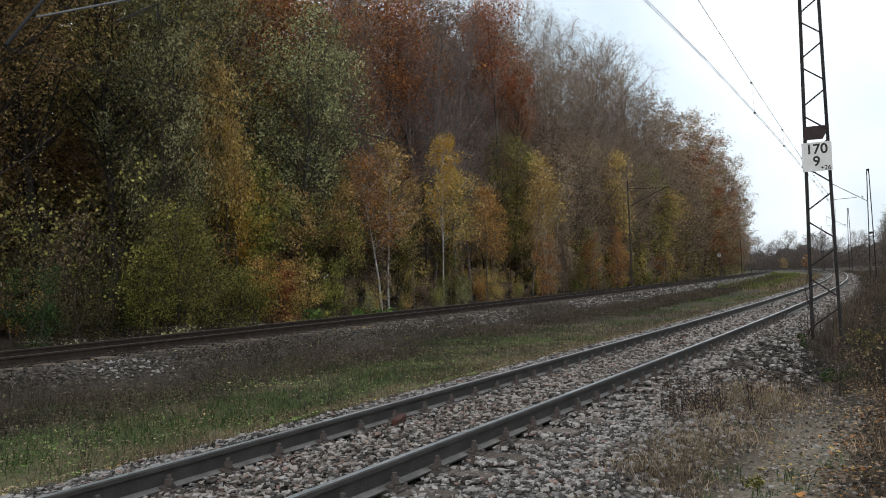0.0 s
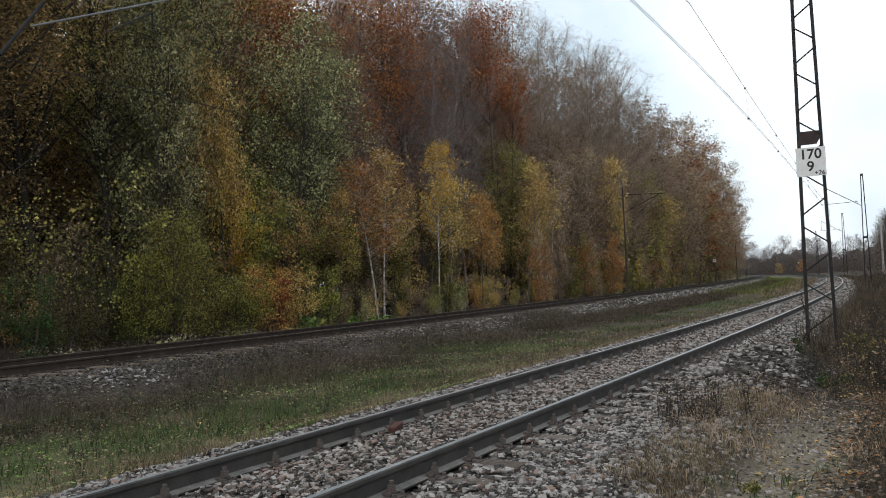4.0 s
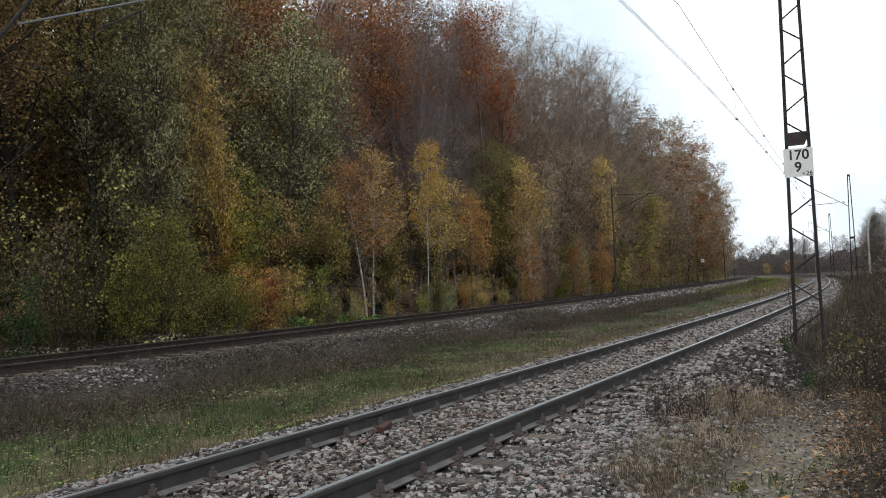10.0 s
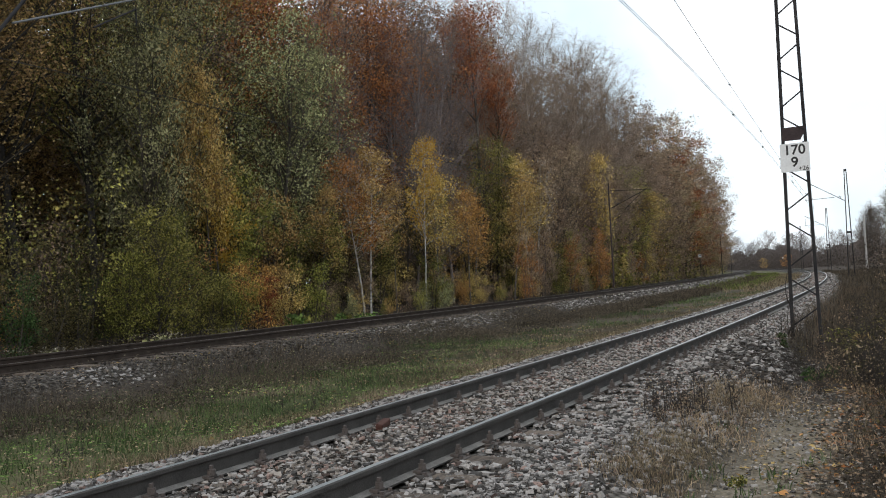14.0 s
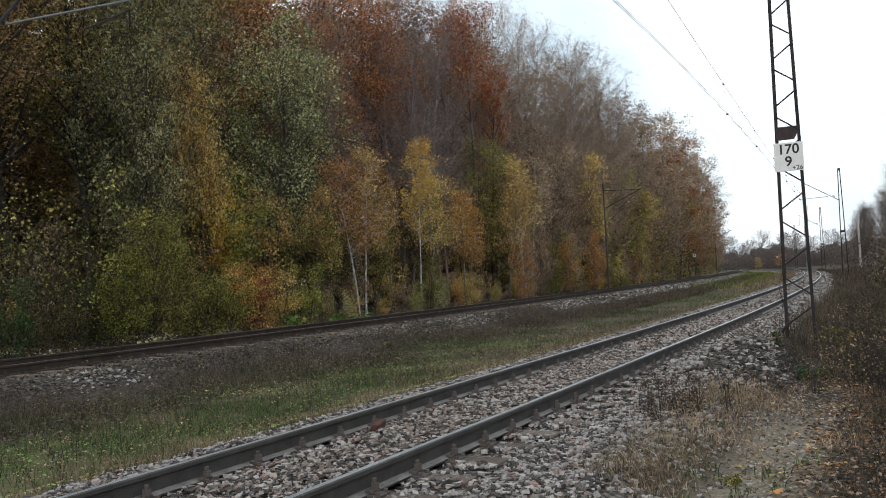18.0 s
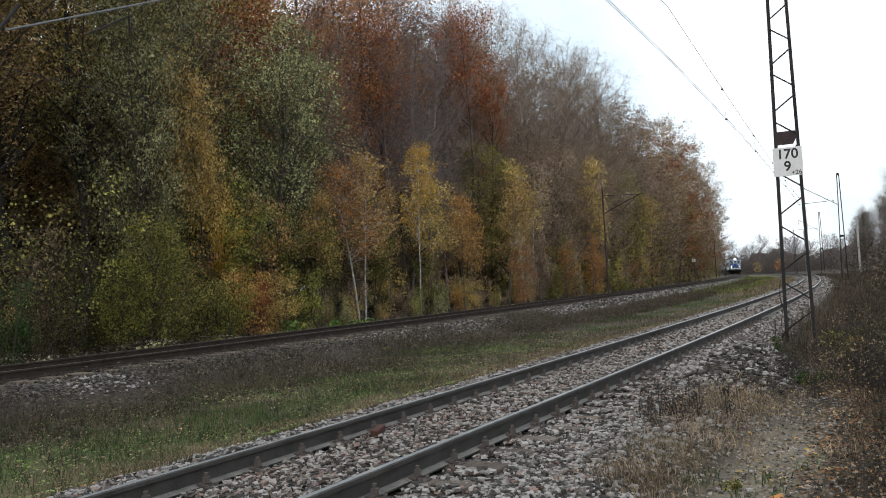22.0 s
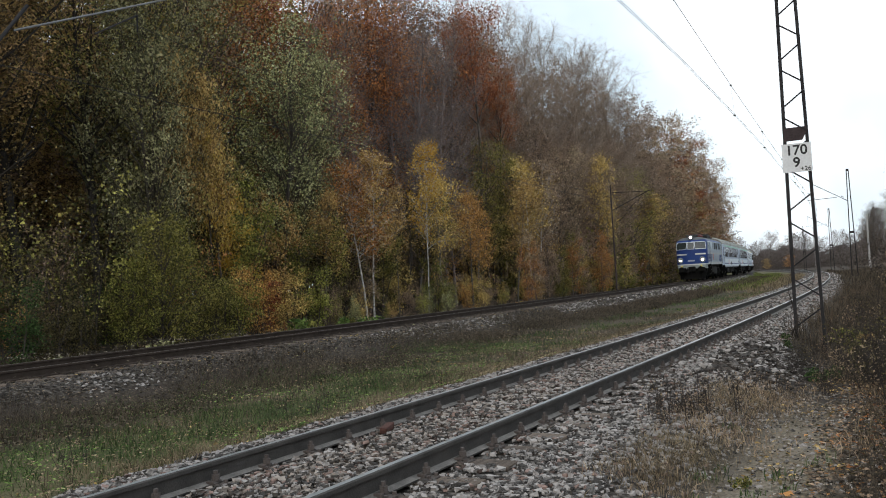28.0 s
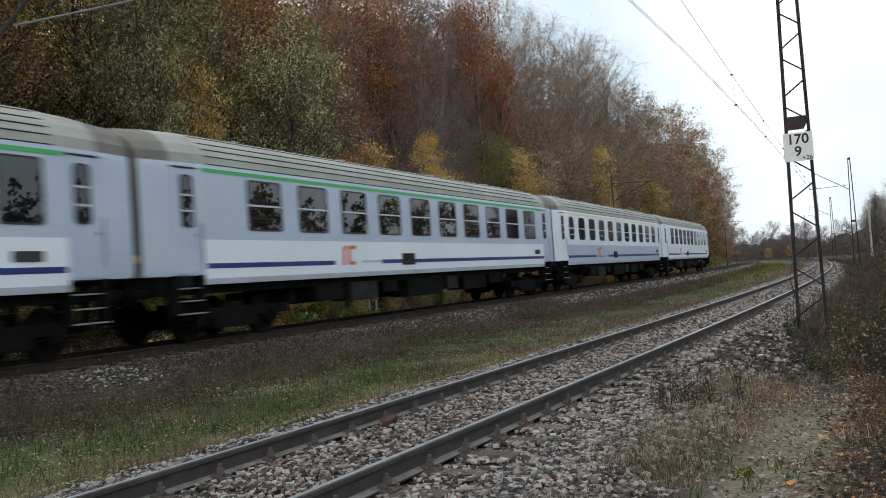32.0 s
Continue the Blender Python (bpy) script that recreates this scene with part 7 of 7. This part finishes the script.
# the stones nearest to the eye lie singly
bed = thing("ballast_shoulder", "grey ballast stones along the near rail", "gravel", kind="stuff")
singles = []
for i in range(8):
    singles.append(mesh_of("stone", stone_shape(g, True), EIGHT))
    singles[-1].materials.append(STONE_ONE)
x, y, s, e = strew(TRACK_A, g, 330, 5.0, 8.6, -2.3, -0.95, off_rail)
for i in range(min(300, len(x))):
    r = g.uniform(0.02, 0.04)
    o = new("stone", singles[i % 8])
    o.parent = bed
    o.matrix_basis = Matrix.Translation((x[i], y[i], float(bed_z(TRACK_A, x[i:i + 1], y[i:i + 1], s[i:i + 1], e[i:i + 1])[0]) + r * 0.35)) @ pose(0, 0, 0, g.normal() * 18, g.normal() * 18, g.uniform(0, 360)) @ Matrix.Diagonal((r, r, r, 1))

# a red-brown iron shoe lies against the far rail
bm = bmesh.new()
box(bm, -0.12, 0.12, -0.04, 0.04, -0.03, 0.035, 0.015)
for v in bm.verts:
    v.co.z += 0.25 * v.co.x ** 2 - 0.2 * v.co.y * v.co.x
shoe = part("brake_shoe", bm, RUSTY_STONE)
shoe.matrix_basis = Matrix.Translation(on_track(TRACK_A, 7.35, 0.56, -0.14)) @ pose(0, 0, 0, 4, -6, track_turn(TRACK_A, 7) + 12)
tagged(shoe, "red-brown cast iron brake shoe lying between the rails", "scrap iron")


def blades(name, label, lots, mat_of, category="grass"):
    """Grass: each blade a bent strip of two triangles. lots: x, y, length, width, lean."""
    vs = []
    g = np.random.default_rng(9)
    for x, y, ln, wd, lean in lots:
        k = len(x)
        z = ground_height(x, y) - 0.01
        a = g.uniform(0, 2 * np.pi, k)
        side = np.stack([np.cos(a), np.sin(a), np.zeros(k)], -1) * (wd * g.uniform(0.6, 1.4, k))[:, None]
        b = g.uniform(0, 2 * np.pi, k)
        out = np.stack([np.cos(b), np.sin(b), np.zeros(k)], -1) * (lean * g.uniform(0.1, 1.0, k))[:, None]
        h = ln * g.uniform(0.5, 1.2, k)
        root = np.stack([x, y, z], -1)
        up = np.array([0, 0, 1.0])
        mid = root + out * (h * 0.35)[:, None] + up * (h * 0.6)[:, None]
        tip = root + out * h[:, None] + up * (h * 0.92)[:, None]
        vs.append(np.stack([root - side, root + side, mid + side * 0.8, mid - side * 0.8, tip], 1).reshape(-1, 3))
    v = np.concatenate(vs)
    i = np.arange(len(v) // 5)[:, None] * 5
    ob = new(name, mesh_of(name, v, np.concatenate([i + np.array([[0, 1, 2]]), i + np.array([[0, 2, 3]]), i + np.array([[3, 2, 4]])], 1).reshape(-1, 3)))
    material_of(ob, mat_of)
    return tagged(ob, label, category, kind="stuff")


def tufty(tr, n, s0, s1, e0, e1, per=9, spread=0.06, patch=0.0, seed=0.0, f=0.9):
    """Places in tufts; patch leaves bare stretches."""
    x, y, s, e = strew(tr, g, n // per, s0, s1, e0, e1, lambda s, e: np.ones(len(s), bool))
    if patch:
        ok = wobble(x, y, f, seed) + g.normal(size=len(x)) * 0.25 > patch - 1
        x, y = x[ok], y[ok]
    x, y = np.repeat(x, per), np.repeat(y, per)
    return x + g.normal(size=len(x)) * spread, y + g.normal(size=len(y)) * spread


def lot(xy, ln, wd, lean):
    k = len(xy[0])
    return xy[0], xy[1], np.full(k, ln), wd, lean


blades("green_grass", "short green grass between the tracks", [
    lot(tufty(TRACK_A, 40000, 3.5, 24, 2.3, 7.4, 10, 0.09, 1.05, 1.0, 1.1), 0.09, 0.0035, 1.0),
    lot(tufty(TRACK_A, 26000, 3.5, 22, 3.2, 7.6, 16, 0.12, 1.1, 5.0, 0.7), 0.17, 0.0036, 0.9),
    lot(tufty(TRACK_A, 15000, 20, 60, 2.4, 6.0, 10, 0.16, 1.15, 1.0), 0.14, 0.007, 0.7),
    lot(tufty(TRACK_A, 700, 4.5, 9, -3.4, -2.5, 14, 0.05, 1.3, 4.0, 2.5), 0.1, 0.004, 0.8),
], GRASS)
blades("green_grass", "fresh green grass between the tracks farther on", [
    lot(tufty(TRACK_A, 11000, 66, 175, 4.6, 8.6, 10, 0.25), 0.3, 0.03, 0.7),
], GRASS_FAR)
blades("dry_grass", "bleached dry grass beside the rails and the path", [
    lot(tufty(TRACK_A, 13000, 3, 26, 1.8, 3.1, 8, 0.09, 0.8, 3.0, 1.6), 0.15, 0.003, 1.1),
    lot(tufty(TRACK_A, 6000, 7, 26, 2.4, 6.0, 7, 0.12, 1.15, 6.0, 0.7), 0.13, 0.003, 1.2),
    lot(tufty(TRACK_A, 8000, 26, 60, 1.8, 4.0, 8, 0.16, 0.95, 2.0), 0.14, 0.006, 1.1),
    lot(tufty(TRACK_A, 7000, 60, 150, 1.8, 5.5, 8, 0.2, 0.7, 2.0), 0.3, 0.018, 0.6),
    lot(tufty(TRACK_A, 10000, 3.5, 11.0, -2.6, -1.95, 9, 0.11, 0.8, 8.0, 2.0), 0.09, 0.0023, 1.3),
    lot(tufty(TRACK_A, 4500, 9, 30, -7.0, -3.5, 9, 0.1, 1.0, 8.0), 0.2, 0.003, 1.2),
], STRAW)
blades("dry_grass", "tall fawn dry grass on the bank beyond the mast", [
    lot(tufty(TRACK_A, 9000, 18, 60, -8.0, -2.2, 9, 0.2, 0.9, 3.0, 0.6), 0.5, 0.005, 0.7),
    lot(tufty(TRACK_A, 3000, 10, 20, -6.5, -3.3, 9, 0.14, 0.9, 3.0, 0.9), 0.3, 0.003, 1.0),
], STRAW_BROWN)
blades("dry_grass", "rust-brown dry grass beside the path", [
    lot(tufty(TRACK_A, 3600, 6.0, 11.2, -2.6, -1.95, 7, 0.13, 0.85, 4.0, 1.5), 0.1, 0.0026, 1.3),
], LEAF["brown"])
blades("dry_grass", "orange-brown dry grass at the edge of the path", [
    lot(tufty(TRACK_A, 1500, 7.0, 12.5, -2.95, -2.3, 8, 0.12, 0.9, 4.0, 1.6), 0.11, 0.0028, 1.2),
    lot(tufty(TRACK_A, 1400, 8.0, 15.0, -4.6, -3.5, 8, 0.12, 0.9, 4.0, 1.6), 0.14, 0.003, 1.2),
], LEAF["brown"])
blades("dead_weeds", "dark brown dead weeds below the far track's bank", [
    lot(tufty(TRACK_B, 36000, 4, 34, -4.7, -2.1, 7, 0.16, 0.7, 2.0, 0.8), 0.26, 0.003, 1.1),
    lot(tufty(TRACK_B, 18000, 34, 62, -5.2, -2.8, 7, 0.16), 0.34, 0.005, 0.9),
    lot(tufty(TRACK_B, 8000, 45, 130, -5.2, -2.9, 6, 0.2), 0.38, 0.012, 0.5),
    lot(tufty(TRACK_B, 6000, 4, 60, 2.6, 5.5, 6, 0.12), 0.5, 0.006, 0.5),
], WEED, "weeds")
blades("dead_weeds", "dark brown dead weeds along the near track", [
    lot(tufty(TRACK_A, 20000, 13, 34, -8.0, -3.2, 7, 0.16, 0.4, 5.0), 0.3, 0.003, 1.2),
    lot(tufty(TRACK_A, 9000, 5, 13, -6.0, -3.6, 7, 0.12, 0.5, 5.0), 0.2, 0.002, 1.3),
    lot(tufty(TRACK_A, 9000, 16.5, 34, -3.4, -1.9, 6, 0.14, 0.5, 5.0), 0.22, 0.0026, 1.2),
    lot(tufty(TRACK_A, 22000, 4, 34, 2.2, 7.6, 6, 0.12, 0.95, 7.0, 0.8), 0.2, 0.0024, 1.0),
    lot(tufty(TRACK_A, 9000, 34, 130, -12, -3.4, 6, 0.3), 0.7, 0.012, 0.6),
    lot(tufty(TRACK_A, 26000, 19, 62, -8.0, -2.0, 7, 0.22), 0.42, 0.006, 0.8),
    lot(tufty(TRACK_A, 9000, 60, 150, -9.0, -1.9, 7, 0.3), 0.5, 0.014, 0.7),
], WEED, "weeds")


def litter(name, label, xy, size, mat_of, lift=0.012):
    x, y = xy
    k = len(x)
    c = np.stack([x, y, ground_height(x, y) + lift + g.uniform(0, 0.02, k)], -1)
    a = g.uniform(0, 2 * np.pi, k)
    u = np.stack([np.cos(a), np.sin(a), g.normal(size=k) * 0.25], -1)
    w = np.stack([-np.sin(a), np.cos(a), g.normal(size=k) * 0.25], -1)
    ln = (size * g.uniform(0.6, 1.3, k))[:, None]
    up = np.array([0, 0, 1.0])
    v = np.stack([c - u * ln * 0.5, c - w * ln * 0.36 + up * ln * 0.15, c + u * ln * 0.5, c + w * ln * 0.36 + up * ln * 0.12], 1).reshape(-1, 3)
    i = np.arange(k)[:, None] * 4
    ob = new(name, mesh_of(name, v, np.concatenate([i + np.array([[0, 1, 2]]), i + np.array([[0, 2, 3]])], 1).reshape(-1, 3)))
    material_of(ob, mat_of)
    return tagged(ob, label, "leaves", kind="stuff")


def wide_lot(n, s0, s1, e0, e1, patch, seed, f=1.2, tr=TRACK_A):
    return tufty(tr, n, s0, s1, e0, e1, 3, 0.12, patch, seed, f)


litter("fallen_leaves", "yellow fallen leaves beside the path", wide_lot(2600, 4.5, 17, -6.0, -2.7, 1.0, 3.0), 0.048, LEAF["ochre"])
litter("fallen_leaves", "pale dry leaves and chips on the path", wide_lot(1500, 4.5, 12, -3.8, -2.4, 0.5, 3.0), 0.036, CHIP)
litter("fallen_leaves", "brown fallen leaves over path and bank", wide_lot(4500, 4.0, 24, -7.0, -2.9, 0.8, 5.0), 0.045, LEAF["dim"])
litter("fallen_leaves", "orange-brown fallen leaves drifted along the path", wide_lot(11000, 4.5, 18, -6.6, -3.3, 0.7, 2.0, 1.4), 0.05, LEAF["brown"])
litter("fallen_leaves", "orange fallen leaves drifted along the path", wide_lot(1500, 4.5, 15, -5.2, -3.3, 0.9, 2.0, 1.4), 0.046, LEAF["orange"])
litter("fallen_leaves", "dark rotting leaves over the bank", wide_lot(26000, 4.5, 26, -7.0, -3.4, 0.3, 8.0), 0.05, WEED)
litter("leaf_litter", "dark bark and rotten leaves heaped before the mast", wide_lot(2600, 11.8, 21, -3.5, -1.8, 0.4, 6.0), 0.045, WEED, 0.02)
litter("leaf_litter", "small crumbled leaves and bark on the path", wide_lot(5200, 4.0, 15, -5.2, -2.2, 0.5, 9.0), 0.032, STRAW)
litter("fallen_leaves", "rust-coloured fallen leaves on the bank", wide_lot(1900, 5.0, 18, -5.6, -3.5, 0.9, 1.0), 0.05, LEAF["rust"])
litter("fallen_leaves", "ochre fallen leaves in the grass", wide_lot(1600, 4.0, 40, 1.9, 9.0, 1.0, 2.0), 0.06, LEAF["ochre"])
litter("low_herbs", "small green leaves of low herbs in the grass", wide_lot(12000, 3.5, 22, 2.2, 7.0, 0.8, 4.0, 1.3), 0.04, LEAF["green"], 0.05)
litter("low_herbs", "small fresh green leaves in the grass", wide_lot(7000, 3.5, 26, 2.6, 7.0, 1.0, 7.0, 0.9), 0.04, LEAF["dim"], 0.07)
litter("withered_herbs", "small brown withered leaves in the grass", wide_lot(15000, 3.5, 26, 1.9, 8.4, 0.5, 6.0, 1.1), 0.035, LEAF["brown"], 0.05)
litter("withered_herbs", "bleached withered leaves in the grass", wide_lot(5000, 3.5, 30, 1.9, 8.4, 0.9, 2.5, 1.7), 0.035, STRAW, 0.06)
litter("withered_herbs", "dark withered herbs below the far track", wide_lot(24000, 5, 45, -5.4, -1.8, 0.5, 3.0, 1.0, TRACK_B), 0.05, WEED, 0.16)
litter("fallen_leaves", "pale withered leaves among the dead weeds", wide_lot(1800, 6.0, 60, -5.0, -1.6, 1.0, 2.0, 1.2, TRACK_B), 0.06, LEAF["grey"], 0.08)
litter("withered_herbs", "pale grey seed heads of dead weeds before the wood", wide_lot(900, 13.5, 22, 2.7, 4.6, 0.8, 2.0, 1.6, TRACK_B), 0.045, CHIP, 0.45)
litter("fallen_leaves", "brown leaf litter under the wood's edge", wide_lot(6000, 4.0, 90, 3.0, 9.5, 0.6, 2.0, 1.2, TRACK_B), 0.1, LEAF["brown"])

# dried stalks that stand out singly
KINDS["stalk"] = [template(101 + i, 60, 0.02, 1.0, 0.1, height=0.6, trunk_r=0.009, base=0.2, limbs=16, length=0.25, angle=30, subs=2, twigs=4, stems=4, twig_l=0.09, twig_r=0.0035, sides=4) for i in range(2)]
KINDS["herb"] = [template(111 + i, 420, 0.06, 1.0, 0.3, height=0.6, trunk_r=0.006, base=0.05, limbs=18, length=0.3, angle=50, subs=2, twigs=3, stems=5, twig_l=0.12, twig_r=0.002, sides=4) for i in range(2)]
for tr, s, e, sc in ((TRACK_A, 9.1, -1.9, 0.9), (TRACK_A, 8.7, -2.1, 0.8), (TRACK_A, 8.9, -2.0, 1.0), (TRACK_A, 9.6, -2.1, 0.9), (TRACK_A, 8.3, -1.95, 0.7), (TRACK_A, 10.4, -2.3, 0.9), (TRACK_A, 9.3, -2.05, 1.1), (TRACK_A, 9.0, -1.75, 1.0), (TRACK_A, 8.8, -1.85, 1.15), (TRACK_A, 9.4, -1.85, 0.9), (TRACK_A, 5.9, 3.4, 1.0), (TRACK_A, 9.6, 3.6, 1.1), (TRACK_A, 9.9, 3.3, 0.9), (TRACK_A, 13.5, 3.4, 0.9), (TRACK_A, 7.4, 4.9, 0.8), (TRACK_A, 12.0, 5.2, 1.0), (TRACK_A, 18, 3.0, 1.0), (TRACK_A, 11.5, -2.6, 0.8)):
    p = on_track(tr, s, e)
    plant("dry_weed", "stalk", "brown", p.x, p.y, sc, STALK, "dark dried weed with bare branching stalks", "weed", "dried weeds along the track")
for tr, s, e, sc, col in ((TRACK_B, 25.4, 4.2, 2.2, "green"), (TRACK_B, 26.2, 4.4, 1.8, "moss"), (TRACK_B, 28.2, 4.3, 1.9, "green"), (TRACK_B, 29.0, 4.5, 1.6, "moss"), (TRACK_B, 30.3, 4.4, 1.5, "green"), (TRACK_B, 33, 4.2, 1.0, "moss"), (TRACK_B, 40.5, 4.2, 1.0, "yellow"), (TRACK_B, 46.5, 4.2, 1.1, "yellow"), (TRACK_B, 48, 4.3, 1.0, "yellow"), (TRACK_B, 52, 4.3, 1.0, "moss"), (TRACK_B, 21, 4.3, 1.1, "moss"), (TRACK_B, 24, 4.3, 1.1, "olive"), (TRACK_B, 18.4, 4.3, 1.2, "grey"), (TRACK_B, 15.2, 4.4, 1.3, "grey"), (TRACK_A, 6.75, -2.92, 0.24, "olive"), (TRACK_A, 17.6, -2.1, 0.5, "ivy"), (TRACK_A, 18.4, -1.9, 0.45, "ivy"), (TRACK_A, 16.4, -2.9, 0.6, "ivy"), (TRACK_A, 15.4, -3.0, 0.5, "ivy"), (TRACK_A, 22.4, -3.05, 1.2, "moss"), (TRACK_A, 21.4, -3.44, 1.1, "ochre"), (TRACK_A, 20.2, -3.3, 1.0, "moss"), (TRACK_A, 15.7, -3.7, 0.9, "moss"), (TRACK_A, 13.4, -2.8, 0.5, "ivy"), (TRACK_A, 13.9, -2.9, 0.5, "ivy"), (TRACK_A, 14.5, -2.7, 0.4, "ivy"), (TRACK_A, 19.0, -4.0, 1.0, "moss"), (TRACK_A, 26, -4.0, 1.0, "moss"), (TRACK_B, 36, 4.2, 1.1, "moss"), (TRACK_B, 38, 4.3, 1.2, "brown"), (TRACK_B, 44, 4.3, 1.2, "green")):
    p = on_track(tr, s, e)
    plant("herb", "herb", col, p.x, p.y, sc, TWIG, f"low {WORDS[col]} leafy herb beside the track", "plant", "herbs along the tracks")


# a withered vine climbs the mast's leg
vine = Plant(83)
for k in range(5):
    way = mast_pose(19.45, -2.32, -0.36)
    pts = []
    for j in range(9):
        a = j * 0.9 + k
        pts.append(way @ Vector((-0.29 + 0.07 * math.cos(a), 0.075 * math.sin(a) - 0.02, -0.15 + j * (0.08 + 0.03 * k))))
    vine.limb(np.array([tuple(p) for p in pts]), 0.012, 0.004, 4)
    for p in pts[1:]:
        for _ in range(3):
            d = rand_dir(vine.rng, 0.3)
            vine.thin.append((np.array(p), np.array(p) + d * vine.rng.uniform(0.06, 0.18), 0.004))
vine_ob = new("withered_vine", vine.wood_mesh("withered_vine"))
material_of(vine_ob, STALK)
tagged(vine_ob, "dark withered vine climbing the mast's leg", "vine")
# dead sticks heaped before the mast, and a few large pale stones on them
sticks = Plant(77)
x, y, s, e = strew(TRACK_A, sticks.rng, 230, 11.6, 15.6, -2.75, -1.75, lambda s, e: np.ones(len(s), bool))
for i in range(len(x)):
    a = np.array([x[i], y[i], float(ground_height(x[i], y[i])) + sticks.rng.uniform(0.0, 0.1)])
    d = sticks.rng.normal(size=3) * np.array([1, 1, 0.25])
    sticks.thin.append((a, a + d / np.linalg.norm(d) * sticks.rng.uniform(0.12, 0.4), sticks.rng.uniform(0.006, 0.016)))
sticks.limb(np.array([(x[0], y[0], 0.02 + float(ground_height(x[0], y[0]))), (x[0] + 0.3, y[0] + 0.2, 0.08 + float(ground_height(x[0], y[0])))]), 0.02, 0.015, 5)
heap_ob = new("stick_heap", sticks.wood_mesh("stick_heap"))
material_of(heap_ob, BARK)
tagged(heap_ob, "dark dead sticks heaped before the mast", "brushwood", kind="stuff")
for i, (s, e, r) in enumerate(((15.4, -1.6, 0.12), (15.0, -1.72, 0.1), (16.0, -1.5, 0.1), (14.5, -1.7, 0.08), (13.2, -2.35, 0.07), (12.6, -2.5, 0.06))):
    p = on_track(TRACK_A, s, e)
    o = new("loose_stone", singles[i % 8])
    o.matrix_basis = Matrix.Translation((p.x, p.y, float(ground_height(p.x, p.y)) + r * 0.3)) @ pose(0, 0, 0, 8, -12, 57 * i) @ Matrix.Diagonal((r, r, r * 0.8, 1))
    o.material_slots[0].link = "OBJECT"
    o.material_slots[0].material = CONCRETE
    tagged(o, "large pale stone lying on the heap before the mast", "stone", "loose stones by the mast")
# ---- what moves: the train passes at about 101 km/h ----
SPEED = 28.142
LAST = -27.685 + 7.4      # the locomotive's middle on the far track at 32 s


def train_path(s):
    """The pose of a vehicle whose middle stands at s on the far track."""
    p = on_track(TRACK_B, s)
    return Matrix.Translation(p) @ pose(0, 0, 0, 0, 0, track_turn(TRACK_B, s) + 180)


def motions():
    for ob, back in TRAIN:
        walk(ob, [(t, train_path(LAST + back + SPEED * (32 - t))) for t in [i * 0.5 for i in range(65)]])


motions()
